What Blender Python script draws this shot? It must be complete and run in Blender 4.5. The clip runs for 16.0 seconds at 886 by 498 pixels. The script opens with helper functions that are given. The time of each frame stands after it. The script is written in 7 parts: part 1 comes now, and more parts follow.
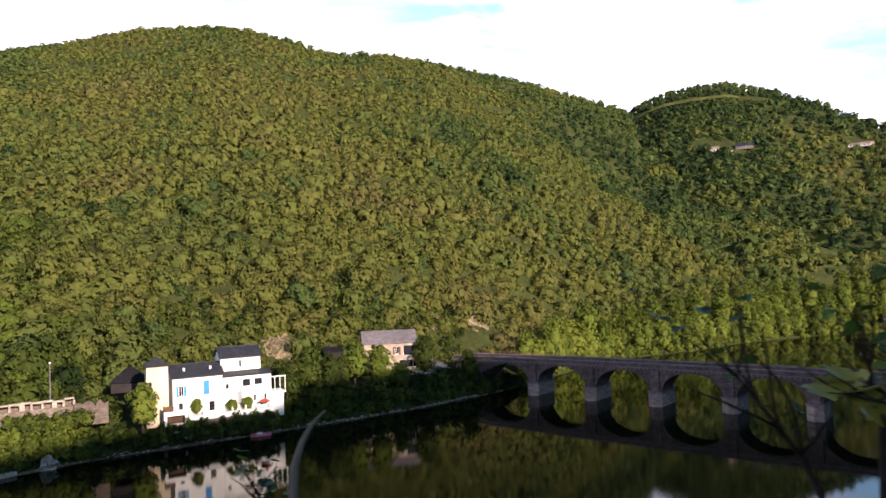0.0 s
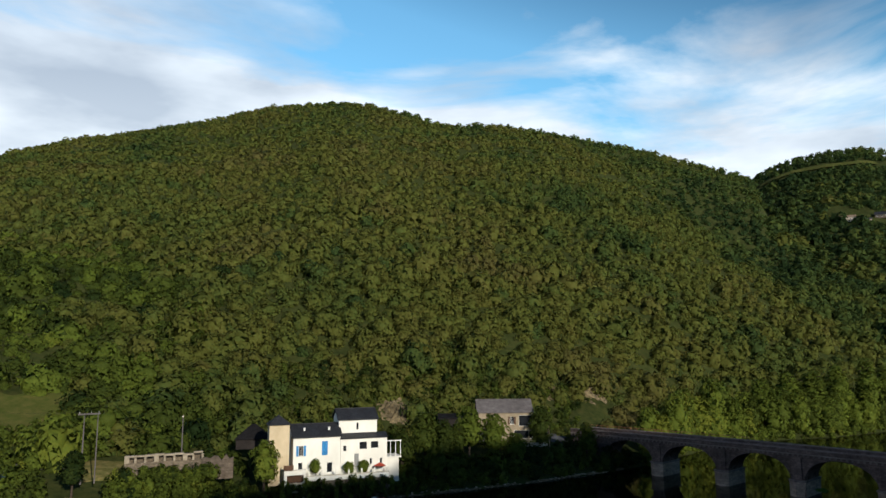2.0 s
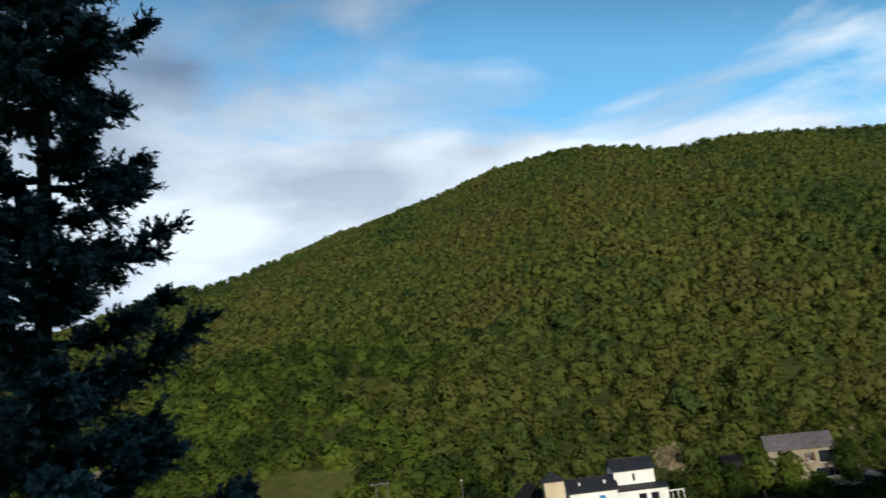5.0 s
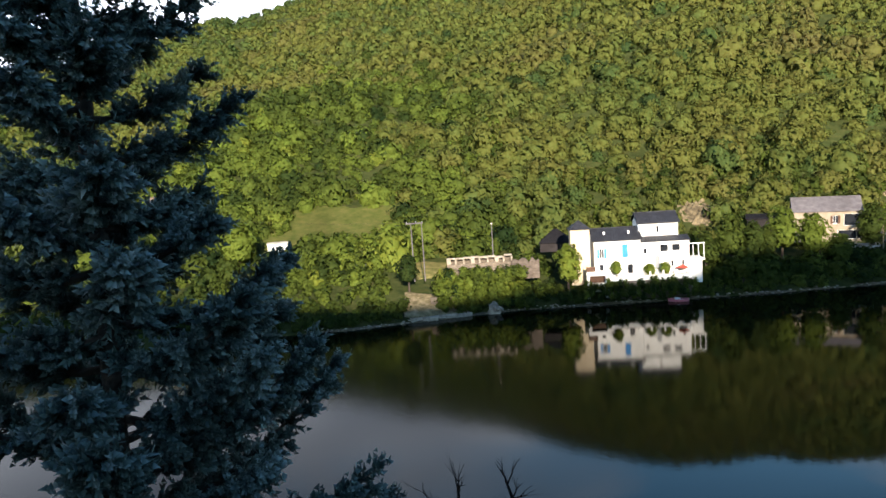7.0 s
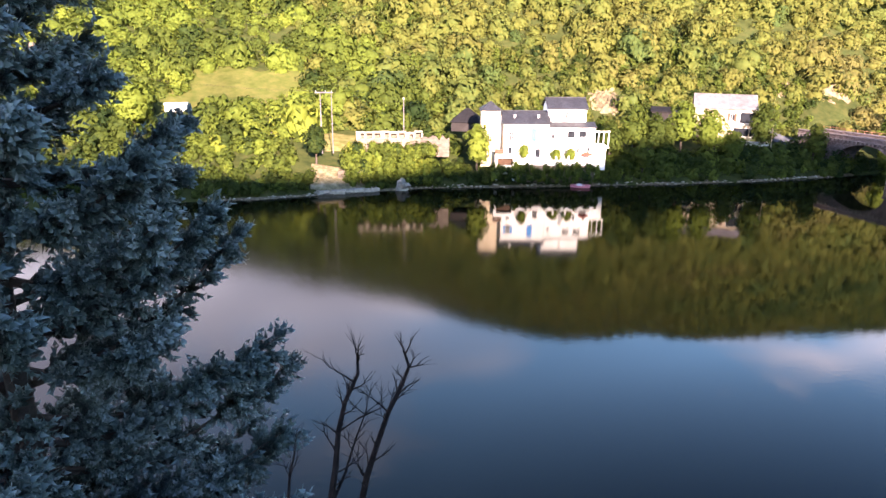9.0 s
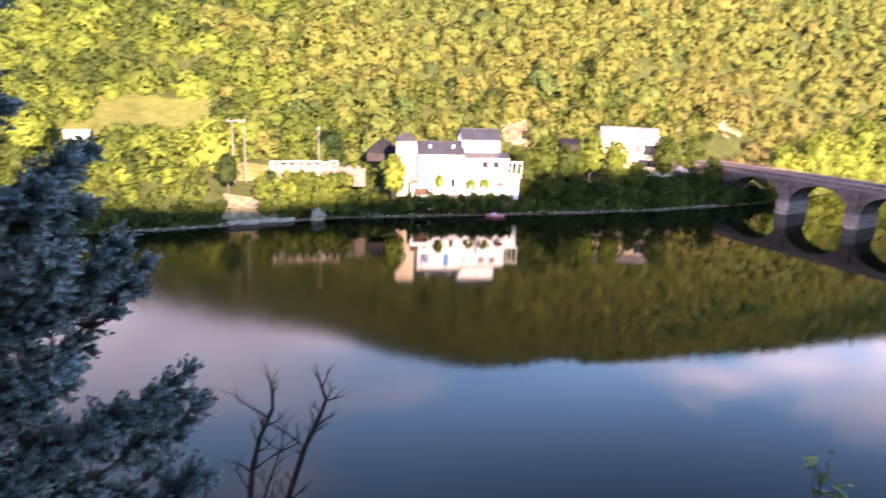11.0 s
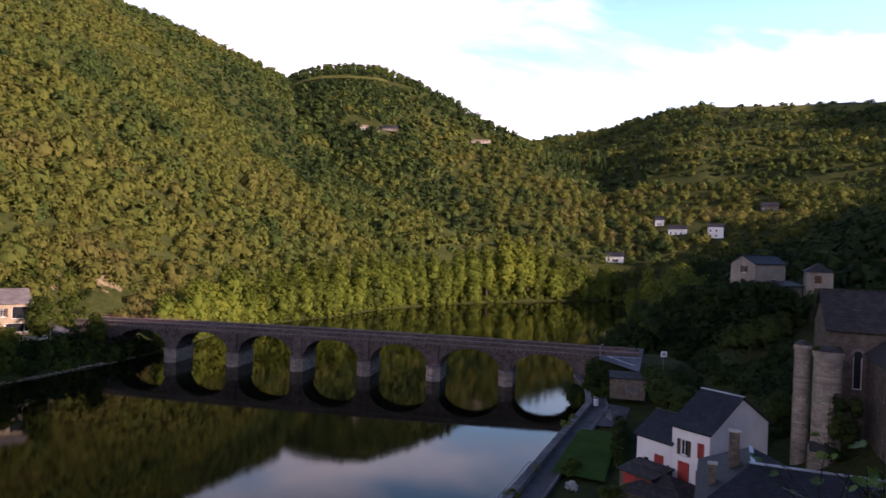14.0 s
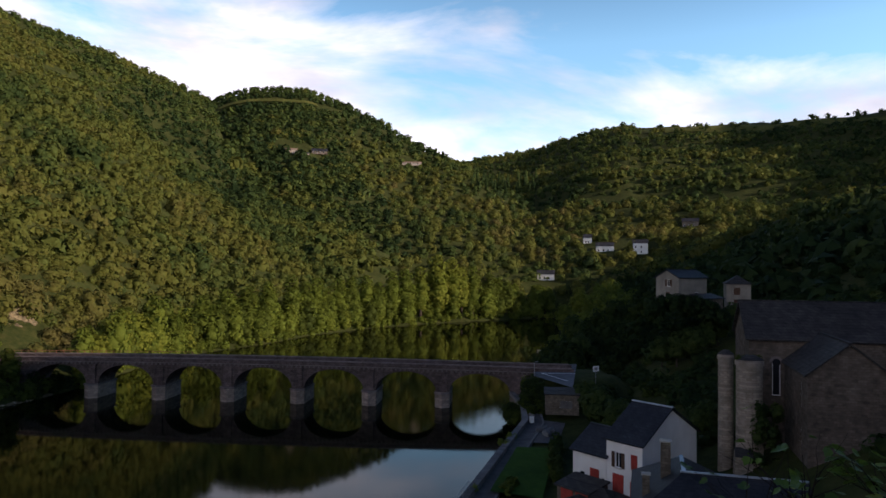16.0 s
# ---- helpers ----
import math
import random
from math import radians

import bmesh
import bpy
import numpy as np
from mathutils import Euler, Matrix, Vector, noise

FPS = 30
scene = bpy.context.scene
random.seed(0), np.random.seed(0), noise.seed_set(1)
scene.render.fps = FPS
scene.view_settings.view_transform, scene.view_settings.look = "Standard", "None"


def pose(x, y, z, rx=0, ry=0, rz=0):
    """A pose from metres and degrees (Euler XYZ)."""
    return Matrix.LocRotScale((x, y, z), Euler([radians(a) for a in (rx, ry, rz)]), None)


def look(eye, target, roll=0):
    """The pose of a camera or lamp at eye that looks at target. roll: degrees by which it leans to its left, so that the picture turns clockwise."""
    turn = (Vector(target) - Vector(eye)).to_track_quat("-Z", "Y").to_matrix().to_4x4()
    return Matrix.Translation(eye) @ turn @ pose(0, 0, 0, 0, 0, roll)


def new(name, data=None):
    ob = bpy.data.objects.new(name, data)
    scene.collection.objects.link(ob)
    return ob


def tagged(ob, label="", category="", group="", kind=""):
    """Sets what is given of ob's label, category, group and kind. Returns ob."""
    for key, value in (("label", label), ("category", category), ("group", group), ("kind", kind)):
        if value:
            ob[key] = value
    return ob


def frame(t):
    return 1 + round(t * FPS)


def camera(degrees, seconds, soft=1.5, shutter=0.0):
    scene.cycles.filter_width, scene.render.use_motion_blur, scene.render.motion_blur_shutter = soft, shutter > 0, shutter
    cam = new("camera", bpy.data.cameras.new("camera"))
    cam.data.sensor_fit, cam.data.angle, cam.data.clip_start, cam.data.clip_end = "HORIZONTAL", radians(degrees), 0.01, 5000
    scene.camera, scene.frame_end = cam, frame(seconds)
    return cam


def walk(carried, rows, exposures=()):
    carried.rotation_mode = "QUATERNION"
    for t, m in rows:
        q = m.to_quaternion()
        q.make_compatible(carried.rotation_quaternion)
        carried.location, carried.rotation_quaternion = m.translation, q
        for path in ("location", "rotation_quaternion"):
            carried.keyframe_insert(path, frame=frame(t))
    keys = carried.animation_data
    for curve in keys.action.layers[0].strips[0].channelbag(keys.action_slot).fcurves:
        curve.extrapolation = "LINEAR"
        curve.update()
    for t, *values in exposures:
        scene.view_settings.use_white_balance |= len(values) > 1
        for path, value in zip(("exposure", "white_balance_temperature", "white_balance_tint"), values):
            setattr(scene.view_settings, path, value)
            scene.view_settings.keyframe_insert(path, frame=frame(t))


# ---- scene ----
# ---- camera ----
EYE = 26.0                       # eye height over the water
LENS = 65.26
cam = camera(LENS, 16.0, soft=1.5, shutter=0.2)
ROWS = [  # seconds, place, turn in degrees
    (0.0, 1.50, 0.00, 25.38, 92.43, 2.19, 13.66),
    (0.5, 0.85, 0.00, 25.25, 94.39, 0.73, 14.98),
    (1.0, 0.25, 0.00, 25.12, 96.14, 3.48, 21.61),
    (1.5, 0.00, 0.00, 25.11, 97.22, 3.84, 22.93),
    (2.0, -0.25, 0.00, 25.10, 98.26, 0.41, 22.55),
    (2.5, -0.23, 0.00, 25.12, 97.77, -0.59, 22.85),
    (3.0, -0.22, 0.00, 25.13, 93.48, 0.73, 17.42),
    (3.5, -0.20, 0.00, 25.15, 90.12, -0.05, 18.55),
    (4.0, -0.17, 0.00, 25.31, 94.38, 4.63, 23.44),
    (4.5, -0.14, 0.00, 25.47, 100.89, 4.43, 35.81),
    (5.0, -0.11, 0.00, 25.64, 103.49, 6.66, 43.61),
    (5.2, -0.10, 0.00, 25.70, 102.70, 6.11, 48.33),
    (7.3, 0.00, 0.00, 26.00, 81.60, 3.24, 45.34),
    (7.5, 0.00, 0.00, 26.00, 81.87, 3.20, 43.90),
    (8.0, 0.00, 0.00, 26.00, 76.08, 2.09, 43.82),
    (8.5, 0.00, 0.00, 26.00, 72.71, 0.29, 42.02),
    (8.7, 0.00, 0.00, 26.00, 72.22, -0.61, 40.44),
    (10.8, 0.00, 0.00, 26.00, 73.15, -0.78, 37.95),
    (11.0, 0.00, 0.00, 26.00, 75.04, -1.91, 32.88),
    (11.5, 0.00, 0.00, 26.00, 77.51, -4.15, 19.04),
    (12.0, 0.00, 0.00, 26.00, 80.34, -3.96, 9.18),
    (12.5, 0.00, 0.00, 26.00, 84.58, -2.14, 1.23),
    (13.0, 0.00, 0.00, 26.00, 90.93, -0.15, -3.00),
    (13.5, 0.00, 0.00, 26.00, 91.03, -1.02, -8.53),
    (14.0, 0.00, 0.00, 26.00, 89.33, -1.86, -15.21),
    (14.5, 0.00, 0.00, 26.00, 88.64, -1.30, -18.39),
    (15.0, 0.00, 0.00, 26.00, 89.71, -0.89, -18.16),
    (15.5, 0.00, 0.00, 26.00, 91.32, -0.35, -18.36),
    (16.0, 0.00, 0.00, 26.00, 91.23, -0.40, -20.74),
]
EXPOSURE = [(0.0, 1.20, 6600, 29), (0.5, 0.95, 6600, 25), (1.0, 0.50, 6400, 19), (1.5, 0.02, 6300, 7), (2.5, -0.12, 6300, 7), (3.2, -0.10, 6300, 7), (4.0, 0.30, 6400, 9), (4.6, 0.15, 6200, 7), (5.2, -0.25, 6100, 5), (7.3, 1.92, 6500, 16), (8.2, 2.80, 6800, 24), (8.7, 2.95, 6900, 32), (11.0, 3.15, 7200, 46), (12.0, 2.88, 7200, 46), (12.5, 2.88, 7200, 46), (13.0, 2.40, 7000, 44), (13.5, 1.60, 7100, 44), (14.5, 0.68, 7000, 40), (16.0, 0.22, 6900, 26)]
walk(cam, [(t, pose(*p)) for t, *p in ROWS], EXPOSURE)


# ---- world, sun ----
SUN_AZ, SUN_EL = 128.0, 20.0     # compass-like: 0 is +y, clockwise


def bearing(az, r, z=0.0):
    """The point at bearing az (degrees clockwise from +y) and distance r."""
    return Vector((r * math.sin(radians(az)), r * math.cos(radians(az)), z))


sun = new("sun", bpy.data.lights.new("sun", "SUN"))
sun.data.energy, sun.data.angle, sun.data.color = 5.0, radians(0.6), (1.0, 0.88, 0.70)
sun.matrix_world = look(bearing(SUN_AZ, 600 * math.cos(radians(SUN_EL)), 600 * math.sin(radians(SUN_EL))), (0, 0, 0))

world = bpy.data.worlds.new("sky")
scene.world = world
world.use_nodes = True


def build_sky():
    nt = world.node_tree
    nt.nodes.clear()
    N, L = nt.nodes.new, nt.links.new
    out, bg = N("ShaderNodeOutputWorld"), N("ShaderNodeBackground")
    sky = N("ShaderNodeTexSky")
    sky.sky_type, sky.sun_disc = "NISHITA", False
    sky.sun_elevation, sky.sun_rotation = radians(SUN_EL), radians(SUN_AZ)
    sky.air_density, sky.dust_density, sky.ozone_density = 1.0, 0.6, 1.6
    co, sep = N("ShaderNodeTexCoord"), N("ShaderNodeSeparateXYZ")
    L(co.outputs["Generated"], sep.inputs[0])
    zz = N("ShaderNodeMath"); zz.operation = "MAXIMUM"; zz.inputs[1].default_value = 0.0
    L(sep.outputs[2], zz.inputs[0])
    mp = N("ShaderNodeMapping")
    mp.inputs["Location"].default_value = (3.4, 1.2, 0.35)
    mp.inputs["Scale"].default_value = (1.5, 1.5, 4.6)
    L(co.outputs["Generated"], mp.inputs[0])
    big = N("ShaderNodeTexNoise")
    big.inputs["Scale"].default_value, big.inputs["Detail"].default_value = 1.5, 7
    big.inputs["Roughness"].default_value, big.inputs["Distortion"].default_value = 0.56, 0.5
    L(mp.outputs[0], big.inputs["Vector"])
    # more cover low over the horizon
    low = N("ShaderNodeMapRange")
    low.inputs[1].default_value, low.inputs[2].default_value = 0.16, 0.60
    low.inputs[3].default_value, low.inputs[4].default_value = 0.24, -0.30
    L(zz.outputs[0], low.inputs[0])
    ad = N("ShaderNodeMath"); ad.operation = "ADD"
    L(big.outputs["Fac"], ad.inputs[0]); L(low.outputs[0], ad.inputs[1])
    # the sky clears toward the east
    east = N("ShaderNodeMath"); east.operation = "MULTIPLY_ADD"; east.inputs[1].default_value = -0.27
    L(sep.outputs[0], east.inputs[0]); L(ad.outputs[0], east.inputs[2])
    ramp = N("ShaderNodeValToRGB")
    ramp.color_ramp.elements[0].position, ramp.color_ramp.elements[1].position = 0.40, 0.60
    L(east.outputs[0], ramp.inputs[0])
    tone = N("ShaderNodeTexNoise")
    tone.inputs["Scale"].default_value, tone.inputs["Detail"].default_value = 2.3, 5
    L(mp.outputs[0], tone.inputs["Vector"])
    ctone = N("ShaderNodeValToRGB")
    ctone.color_ramp.elements[0].color = (10.2, 11.6, 13.6, 1)
    ctone.color_ramp.elements[1].color = (17.8, 19.0, 20.4, 1)
    ctone.color_ramp.elements[0].position, ctone.color_ramp.elements[1].position = 0.36, 0.6
    L(tone.outputs["Fac"], ctone.inputs[0])
    # blue-grey dimming higher up in the west, added to darken the water's reflection
    west, high = N("ShaderNodeMapRange"), N("ShaderNodeMapRange")
    for node, vals in ((west, (-0.50, -0.78, 0.0, 1.0)), (high, (0.31, 0.48, 0.0, 1.0))):
        for i, v in enumerate(vals):
            node.inputs[i + 1].default_value = v
    L(sep.outputs[0], west.inputs[0]); L(zz.outputs[0], high.inputs[0])
    west_dim = N("ShaderNodeMath"); west_dim.operation = "MULTIPLY"
    L(west.outputs[0], west_dim.inputs[0]); L(high.outputs[0], west_dim.inputs[1])
    grey = N("ShaderNodeMix"); grey.data_type = "RGBA"; grey.blend_type = "MULTIPLY"
    grey.inputs[7].default_value = (0.34, 0.42, 0.54, 1)
    L(west_dim.outputs[0], grey.inputs[0]); L(ctone.outputs[0], grey.inputs[6])
    blue = N("ShaderNodeMix"); blue.data_type = "RGBA"; blue.blend_type = "MULTIPLY"; blue.inputs[0].default_value = 1.0
    blue.inputs[7].default_value = (2.65, 4.0, 4.05, 1)
    L(sky.outputs[0], blue.inputs[6])
    mix = N("ShaderNodeMix"); mix.data_type = "RGBA"
    L(ramp.outputs[0], mix.inputs[0]); L(blue.outputs[2], mix.inputs[6]); L(grey.outputs[2], mix.inputs[7])
    # the sky is darkened toward the zenith, added to weaken fill light and water reflections
    deep = N("ShaderNodeMapRange")
    deep.inputs[1].default_value, deep.inputs[2].default_value = 0.36, 0.62
    deep.inputs[3].default_value, deep.inputs[4].default_value = 0.0, 1.0
    slant = N("ShaderNodeMapRange")
    for i, v in enumerate((-0.5, 0.1, -0.13, 0.06)):
        slant.inputs[i + 1].default_value = v
    L(sep.outputs[0], slant.inputs[0])
    tilt = N("ShaderNodeMath"); tilt.operation = "ADD"
    L(zz.outputs[0], tilt.inputs[0]); L(slant.outputs[0], tilt.inputs[1]); L(tilt.outputs[0], deep.inputs[0])
    dm = N("ShaderNodeMix"); dm.data_type = "RGBA"; dm.blend_type = "MULTIPLY"; dm.inputs[7].default_value = (0.07, 0.115, 0.20, 1)
    L(mix.outputs[2], dm.inputs[6]); L(deep.outputs[0], dm.inputs[0])
    L(dm.outputs[2], bg.inputs[0])
    bg.inputs[1].default_value = 0.06
    L(bg.outputs[0], out.inputs[0])


build_sky()

# ---- materials ----


def material(name, c1, c2, scale=1.0, rough=0.85, bump=0.25, bump_scale=None, big=0.15, third=None, spec=0.3, metal=0.0, vary=0.0):
    """A surface that wanders between c1 and c2 (grain) with large soft stains, and a fine relief. vary: tone shift from piece to piece."""
    m = bpy.data.materials.new(name)
    m.use_nodes = True
    nt = m.node_tree
    N, L = nt.nodes.new, nt.links.new
    b = nt.nodes["Principled BSDF"]
    co = N("ShaderNodeTexCoord")
    n1 = N("ShaderNodeTexNoise")
    n1.inputs["Scale"].default_value, n1.inputs["Detail"].default_value, n1.inputs["Roughness"].default_value = scale, 7, 0.62
    L(co.outputs["Object"], n1.inputs["Vector"])
    ramp = N("ShaderNodeValToRGB")
    e = ramp.color_ramp.elements
    e[0].position, e[1].position = 0.32, 0.68
    e[0].color, e[1].color = (*c1, 1), (*c2, 1)
    if third:
        k = e.new(0.5)
        k.color = (*third, 1)
    L(n1.outputs["Fac"], ramp.inputs[0])
    n2 = N("ShaderNodeTexNoise")
    n2.inputs["Scale"].default_value, n2.inputs["Detail"].default_value = scale * big, 4
    L(co.outputs["Object"], n2.inputs["Vector"])
    mr = N("ShaderNodeMapRange")
    mr.inputs[1].default_value, mr.inputs[2].default_value, mr.inputs[3].default_value, mr.inputs[4].default_value = 0.3, 0.7, 0.72, 1.18
    L(n2.outputs["Fac"], mr.inputs[0])
    mul = N("ShaderNodeMix"); mul.data_type = "RGBA"; mul.blend_type = "MULTIPLY"; mul.inputs[0].default_value = 1.0
    L(ramp.outputs[0], mul.inputs[6]); L(mr.outputs[0], mul.inputs[7])
    last = mul.outputs[2]
    if vary:
        oi = N("ShaderNodeObjectInfo")
        vr = N("ShaderNodeMapRange")
        vr.inputs[3].default_value, vr.inputs[4].default_value = 1 - vary, 1 + vary
        L(oi.outputs["Random"], vr.inputs[0])
        mv = N("ShaderNodeMix"); mv.data_type = "RGBA"; mv.blend_type = "MULTIPLY"; mv.inputs[0].default_value = 1.0
        L(last, mv.inputs[6]); L(vr.outputs[0], mv.inputs[7])
        last = mv.outputs[2]
    L(last, b.inputs["Base Color"])
    b.inputs["Roughness"].default_value, b.inputs["Metallic"].default_value = rough, metal
    b.inputs["Specular IOR Level"].default_value = spec if rough < 0.84 else 0.06
    if bump:
        n3 = N("ShaderNodeTexNoise")
        n3.inputs["Scale"].default_value, n3.inputs["Detail"].default_value = bump_scale or scale * 3, 6
        L(co.outputs["Object"], n3.inputs["Vector"])
        bp = N("ShaderNodeBump")
        bp.inputs["Strength"].default_value, bp.inputs["Distance"].default_value = bump, 0.08
        L(n3.outputs["Fac"], bp.inputs["Height"]); L(bp.outputs[0], b.inputs["Normal"])
    return m


def masonry(name, c1, c2, mortar, bw=0.6, bh=0.28, rough=0.9, bump=0.6):
    """Coursed stone or slates: courses in the material for far walls and roofs, stones of differing tone."""
    m = material(name, c1, c2, 1.3, rough, 0)
    nt = m.node_tree
    N, L = nt.nodes.new, nt.links.new
    b = nt.nodes["Principled BSDF"]
    src = b.inputs["Base Color"].links[0].from_socket
    co, geo = N("ShaderNodeTexCoord"), N("ShaderNodeNewGeometry")
    sep, cmb, add = N("ShaderNodeSeparateXYZ"), N("ShaderNodeCombineXYZ"), N("ShaderNodeMath")
    L(co.outputs["Object"], sep.inputs[0])
    L(sep.outputs[0], add.inputs[0]); L(sep.outputs[1], add.inputs[1])
    L(add.outputs[0], cmb.inputs[0]); L(sep.outputs[2], cmb.inputs[1])
    br = N("ShaderNodeTexBrick")
    br.inputs["Scale"].default_value = 1.0
    br.inputs["Brick Width"].default_value, br.inputs["Row Height"].default_value = bw, bh
    br.inputs["Mortar Size"].default_value, br.inputs["Mortar Smooth"].default_value = 0.02, 0.4
    br.inputs["Color1"].default_value, br.inputs["Color2"].default_value = (0.72, 0.72, 0.72, 1), (1.15, 1.12, 1.08, 1)
    br.inputs["Mortar"].default_value = (*mortar, 1)
    wob = N("ShaderNodeTexNoise"); wob.inputs["Scale"].default_value = 2.2
    L(cmb.outputs[0], wob.inputs["Vector"])
    mixv = N("ShaderNodeMix"); mixv.data_type = "RGBA"; mixv.blend_type = "ADD"; mixv.inputs[0].default_value = 0.09
    L(cmb.outputs[0], mixv.inputs[6]); L(wob.outputs["Color"], mixv.inputs[7])
    L(mixv.outputs[2], br.inputs["Vector"])
    mul = N("ShaderNodeMix"); mul.data_type = "RGBA"; mul.blend_type = "MULTIPLY"; mul.inputs[0].default_value = 1.0
    L(src, mul.inputs[6]); L(br.outputs["Color"], mul.inputs[7]); L(mul.outputs[2], b.inputs["Base Color"])
    bp = N("ShaderNodeBump")
    bp.inputs["Strength"].default_value, bp.inputs["Distance"].default_value = bump, 0.05
    L(br.outputs["Color"], bp.inputs["Height"]); L(bp.outputs[0], b.inputs["Normal"])
    return m


def leafage(name, stops, rough=0.65, glow=0.25, patch=0.02, spec=0.06, mottle=0.0, grain=1.3, relief=0.35):
    """Foliage: colour runs along the tint stored with each leaf or crown, with slow drifts over the slope,
    leaf clusters of differing tone, and the relief of twigs and leaf tufts."""
    m = bpy.data.materials.new(name)
    m.use_nodes = True
    nt = m.node_tree
    N, L = nt.nodes.new, nt.links.new
    b, out = nt.nodes["Principled BSDF"], nt.nodes["Material Output"]
    at = N("ShaderNodeAttribute"); at.attribute_name = "tint"
    co = N("ShaderNodeTexCoord")

    def drift(scale, detail, amount):
        nz = N("ShaderNodeTexNoise")
        nz.inputs["Scale"].default_value, nz.inputs["Detail"].default_value, nz.inputs["Roughness"].default_value = scale, detail, 0.62
        L(co.outputs["Object"], nz.inputs["Vector"])
        mr = N("ShaderNodeMapRange")
        mr.inputs[1].default_value, mr.inputs[2].default_value, mr.inputs[3].default_value, mr.inputs[4].default_value = 0.35, 0.65, -amount, amount
        L(nz.outputs["Fac"], mr.inputs[0])
        return mr.outputs[0]

    def plus(p, q):
        ad = N("ShaderNodeMath"); ad.operation = "ADD"
        L(p, ad.inputs[0]); L(q, ad.inputs[1])
        return ad.outputs[0]

    tone = plus(at.outputs["Fac"], drift(patch, 3, 0.14))
    if mottle:
        tone = plus(tone, drift(grain, 5, mottle))
    ramp = N("ShaderNodeValToRGB")
    e = ramp.color_ramp.elements
    e[0].position, e[0].color = stops[0][0], (*stops[0][1], 1)
    e[1].position, e[1].color = stops[-1][0], (*stops[-1][1], 1)
    for p, c in stops[1:-1]:
        k = e.new(p)
        k.color = (*c, 1)
    L(tone, ramp.inputs[0]); L(ramp.outputs[0], b.inputs["Base Color"])
    b.inputs["Roughness"].default_value, b.inputs["Specular IOR Level"].default_value = rough, spec
    tr = N("ShaderNodeBsdfTranslucent")
    L(ramp.outputs[0], tr.inputs[0])
    if mottle:
        tuft = N("ShaderNodeTexNoise")
        tuft.inputs["Scale"].default_value, tuft.inputs["Detail"].default_value, tuft.inputs["Roughness"].default_value = grain * 1.2, 4, 0.65
        L(co.outputs["Object"], tuft.inputs["Vector"])
        bp = N("ShaderNodeBump")
        bp.inputs["Strength"].default_value, bp.inputs["Distance"].default_value = 1.0, relief
        L(tuft.outputs["Fac"], bp.inputs["Height"]); L(bp.outputs[0], b.inputs["Normal"]); L(bp.outputs[0], tr.inputs["Normal"])
    mx = N("ShaderNodeMixShader"); mx.inputs[0].default_value = glow
    L(b.outputs[0], mx.inputs[1]); L(tr.outputs[0], mx.inputs[2]); L(mx.outputs[0], out.inputs[0])
    return m


def water_material():
    m = bpy.data.materials.new("river_water")
    m.use_nodes = True
    nt = m.node_tree
    N, L = nt.nodes.new, nt.links.new
    b = nt.nodes["Principled BSDF"]
    b.inputs["Base Color"].default_value = (0.0045, 0.0055, 0.002, 1)
    b.inputs["Roughness"].default_value, b.inputs["IOR"].default_value = 0.035, 1.205
    co = N("ShaderNodeTexCoord")
    n1, n2 = N("ShaderNodeTexNoise"), N("ShaderNodeTexNoise")
    n1.inputs["Scale"].default_value, n1.inputs["Detail"].default_value = 2.4, 3
    n2.inputs["Scale"].default_value, n2.inputs["Detail"].default_value = 0.03, 2
    L(co.outputs["Object"], n1.inputs["Vector"]); L(co.outputs["Object"], n2.inputs["Vector"])
    mr = N("ShaderNodeMapRange")
    mr.inputs[1].default_value, mr.inputs[2].default_value, mr.inputs[3].default_value, mr.inputs[4].default_value = 0.4, 0.62, 0.25, 1.0
    L(n2.outputs["Fac"], mr.inputs[0])
    # a breeze ruffles the reach upstream of the viewpoint
    sp = N("ShaderNodeSeparateXYZ")
    L(co.outputs["Object"], sp.inputs[0])
    wx, wy = N("ShaderNodeMapRange"), N("ShaderNodeMapRange")
    for node, vals in ((wx, (-18, -55, 0.0, 1.0)), (wy, (88, 60, 0.0, 1.0))):
        for i, v in enumerate(vals):
            node.inputs[i + 1].default_value = v
    L(sp.outputs[0], wx.inputs[0]); L(sp.outputs[1], wy.inputs[0])
    ww = N("ShaderNodeMath"); ww.operation = "MULTIPLY"
    L(wx.outputs[0], ww.inputs[0]); L(wy.outputs[0], ww.inputs[1])
    wb = N("ShaderNodeMath"); wb.operation = "MULTIPLY_ADD"; wb.inputs[1].default_value = 1.0
    L(ww.outputs[0], wb.inputs[0]); L(mr.outputs[0], wb.inputs[2])
    mu = N("ShaderNodeMath"); mu.operation = "MULTIPLY"
    L(n1.outputs["Fac"], mu.inputs[0]); L(wb.outputs[0], mu.inputs[1])
    bp = N("ShaderNodeBump")
    bp.inputs["Strength"].default_value, bp.inputs["Distance"].default_value = 0.08, 0.05
    gl = N("ShaderNodeMapRange")
    gl.inputs[3].default_value, gl.inputs[4].default_value = 0.03, 0.075
    L(ww.outputs[0], gl.inputs[0]); L(gl.outputs[0], b.inputs["Roughness"])
    # small waves send less of the low sky back
    sl = N("ShaderNodeMapRange")
    sl.inputs[3].default_value, sl.inputs[4].default_value = 0.5, 0.24
    L(ww.outputs[0], sl.inputs[0]); L(sl.outputs[0], b.inputs["Specular IOR Level"])
    L(mu.outputs[0], bp.inputs["Height"]); L(bp.outputs[0], b.inputs["Normal"])
    return m


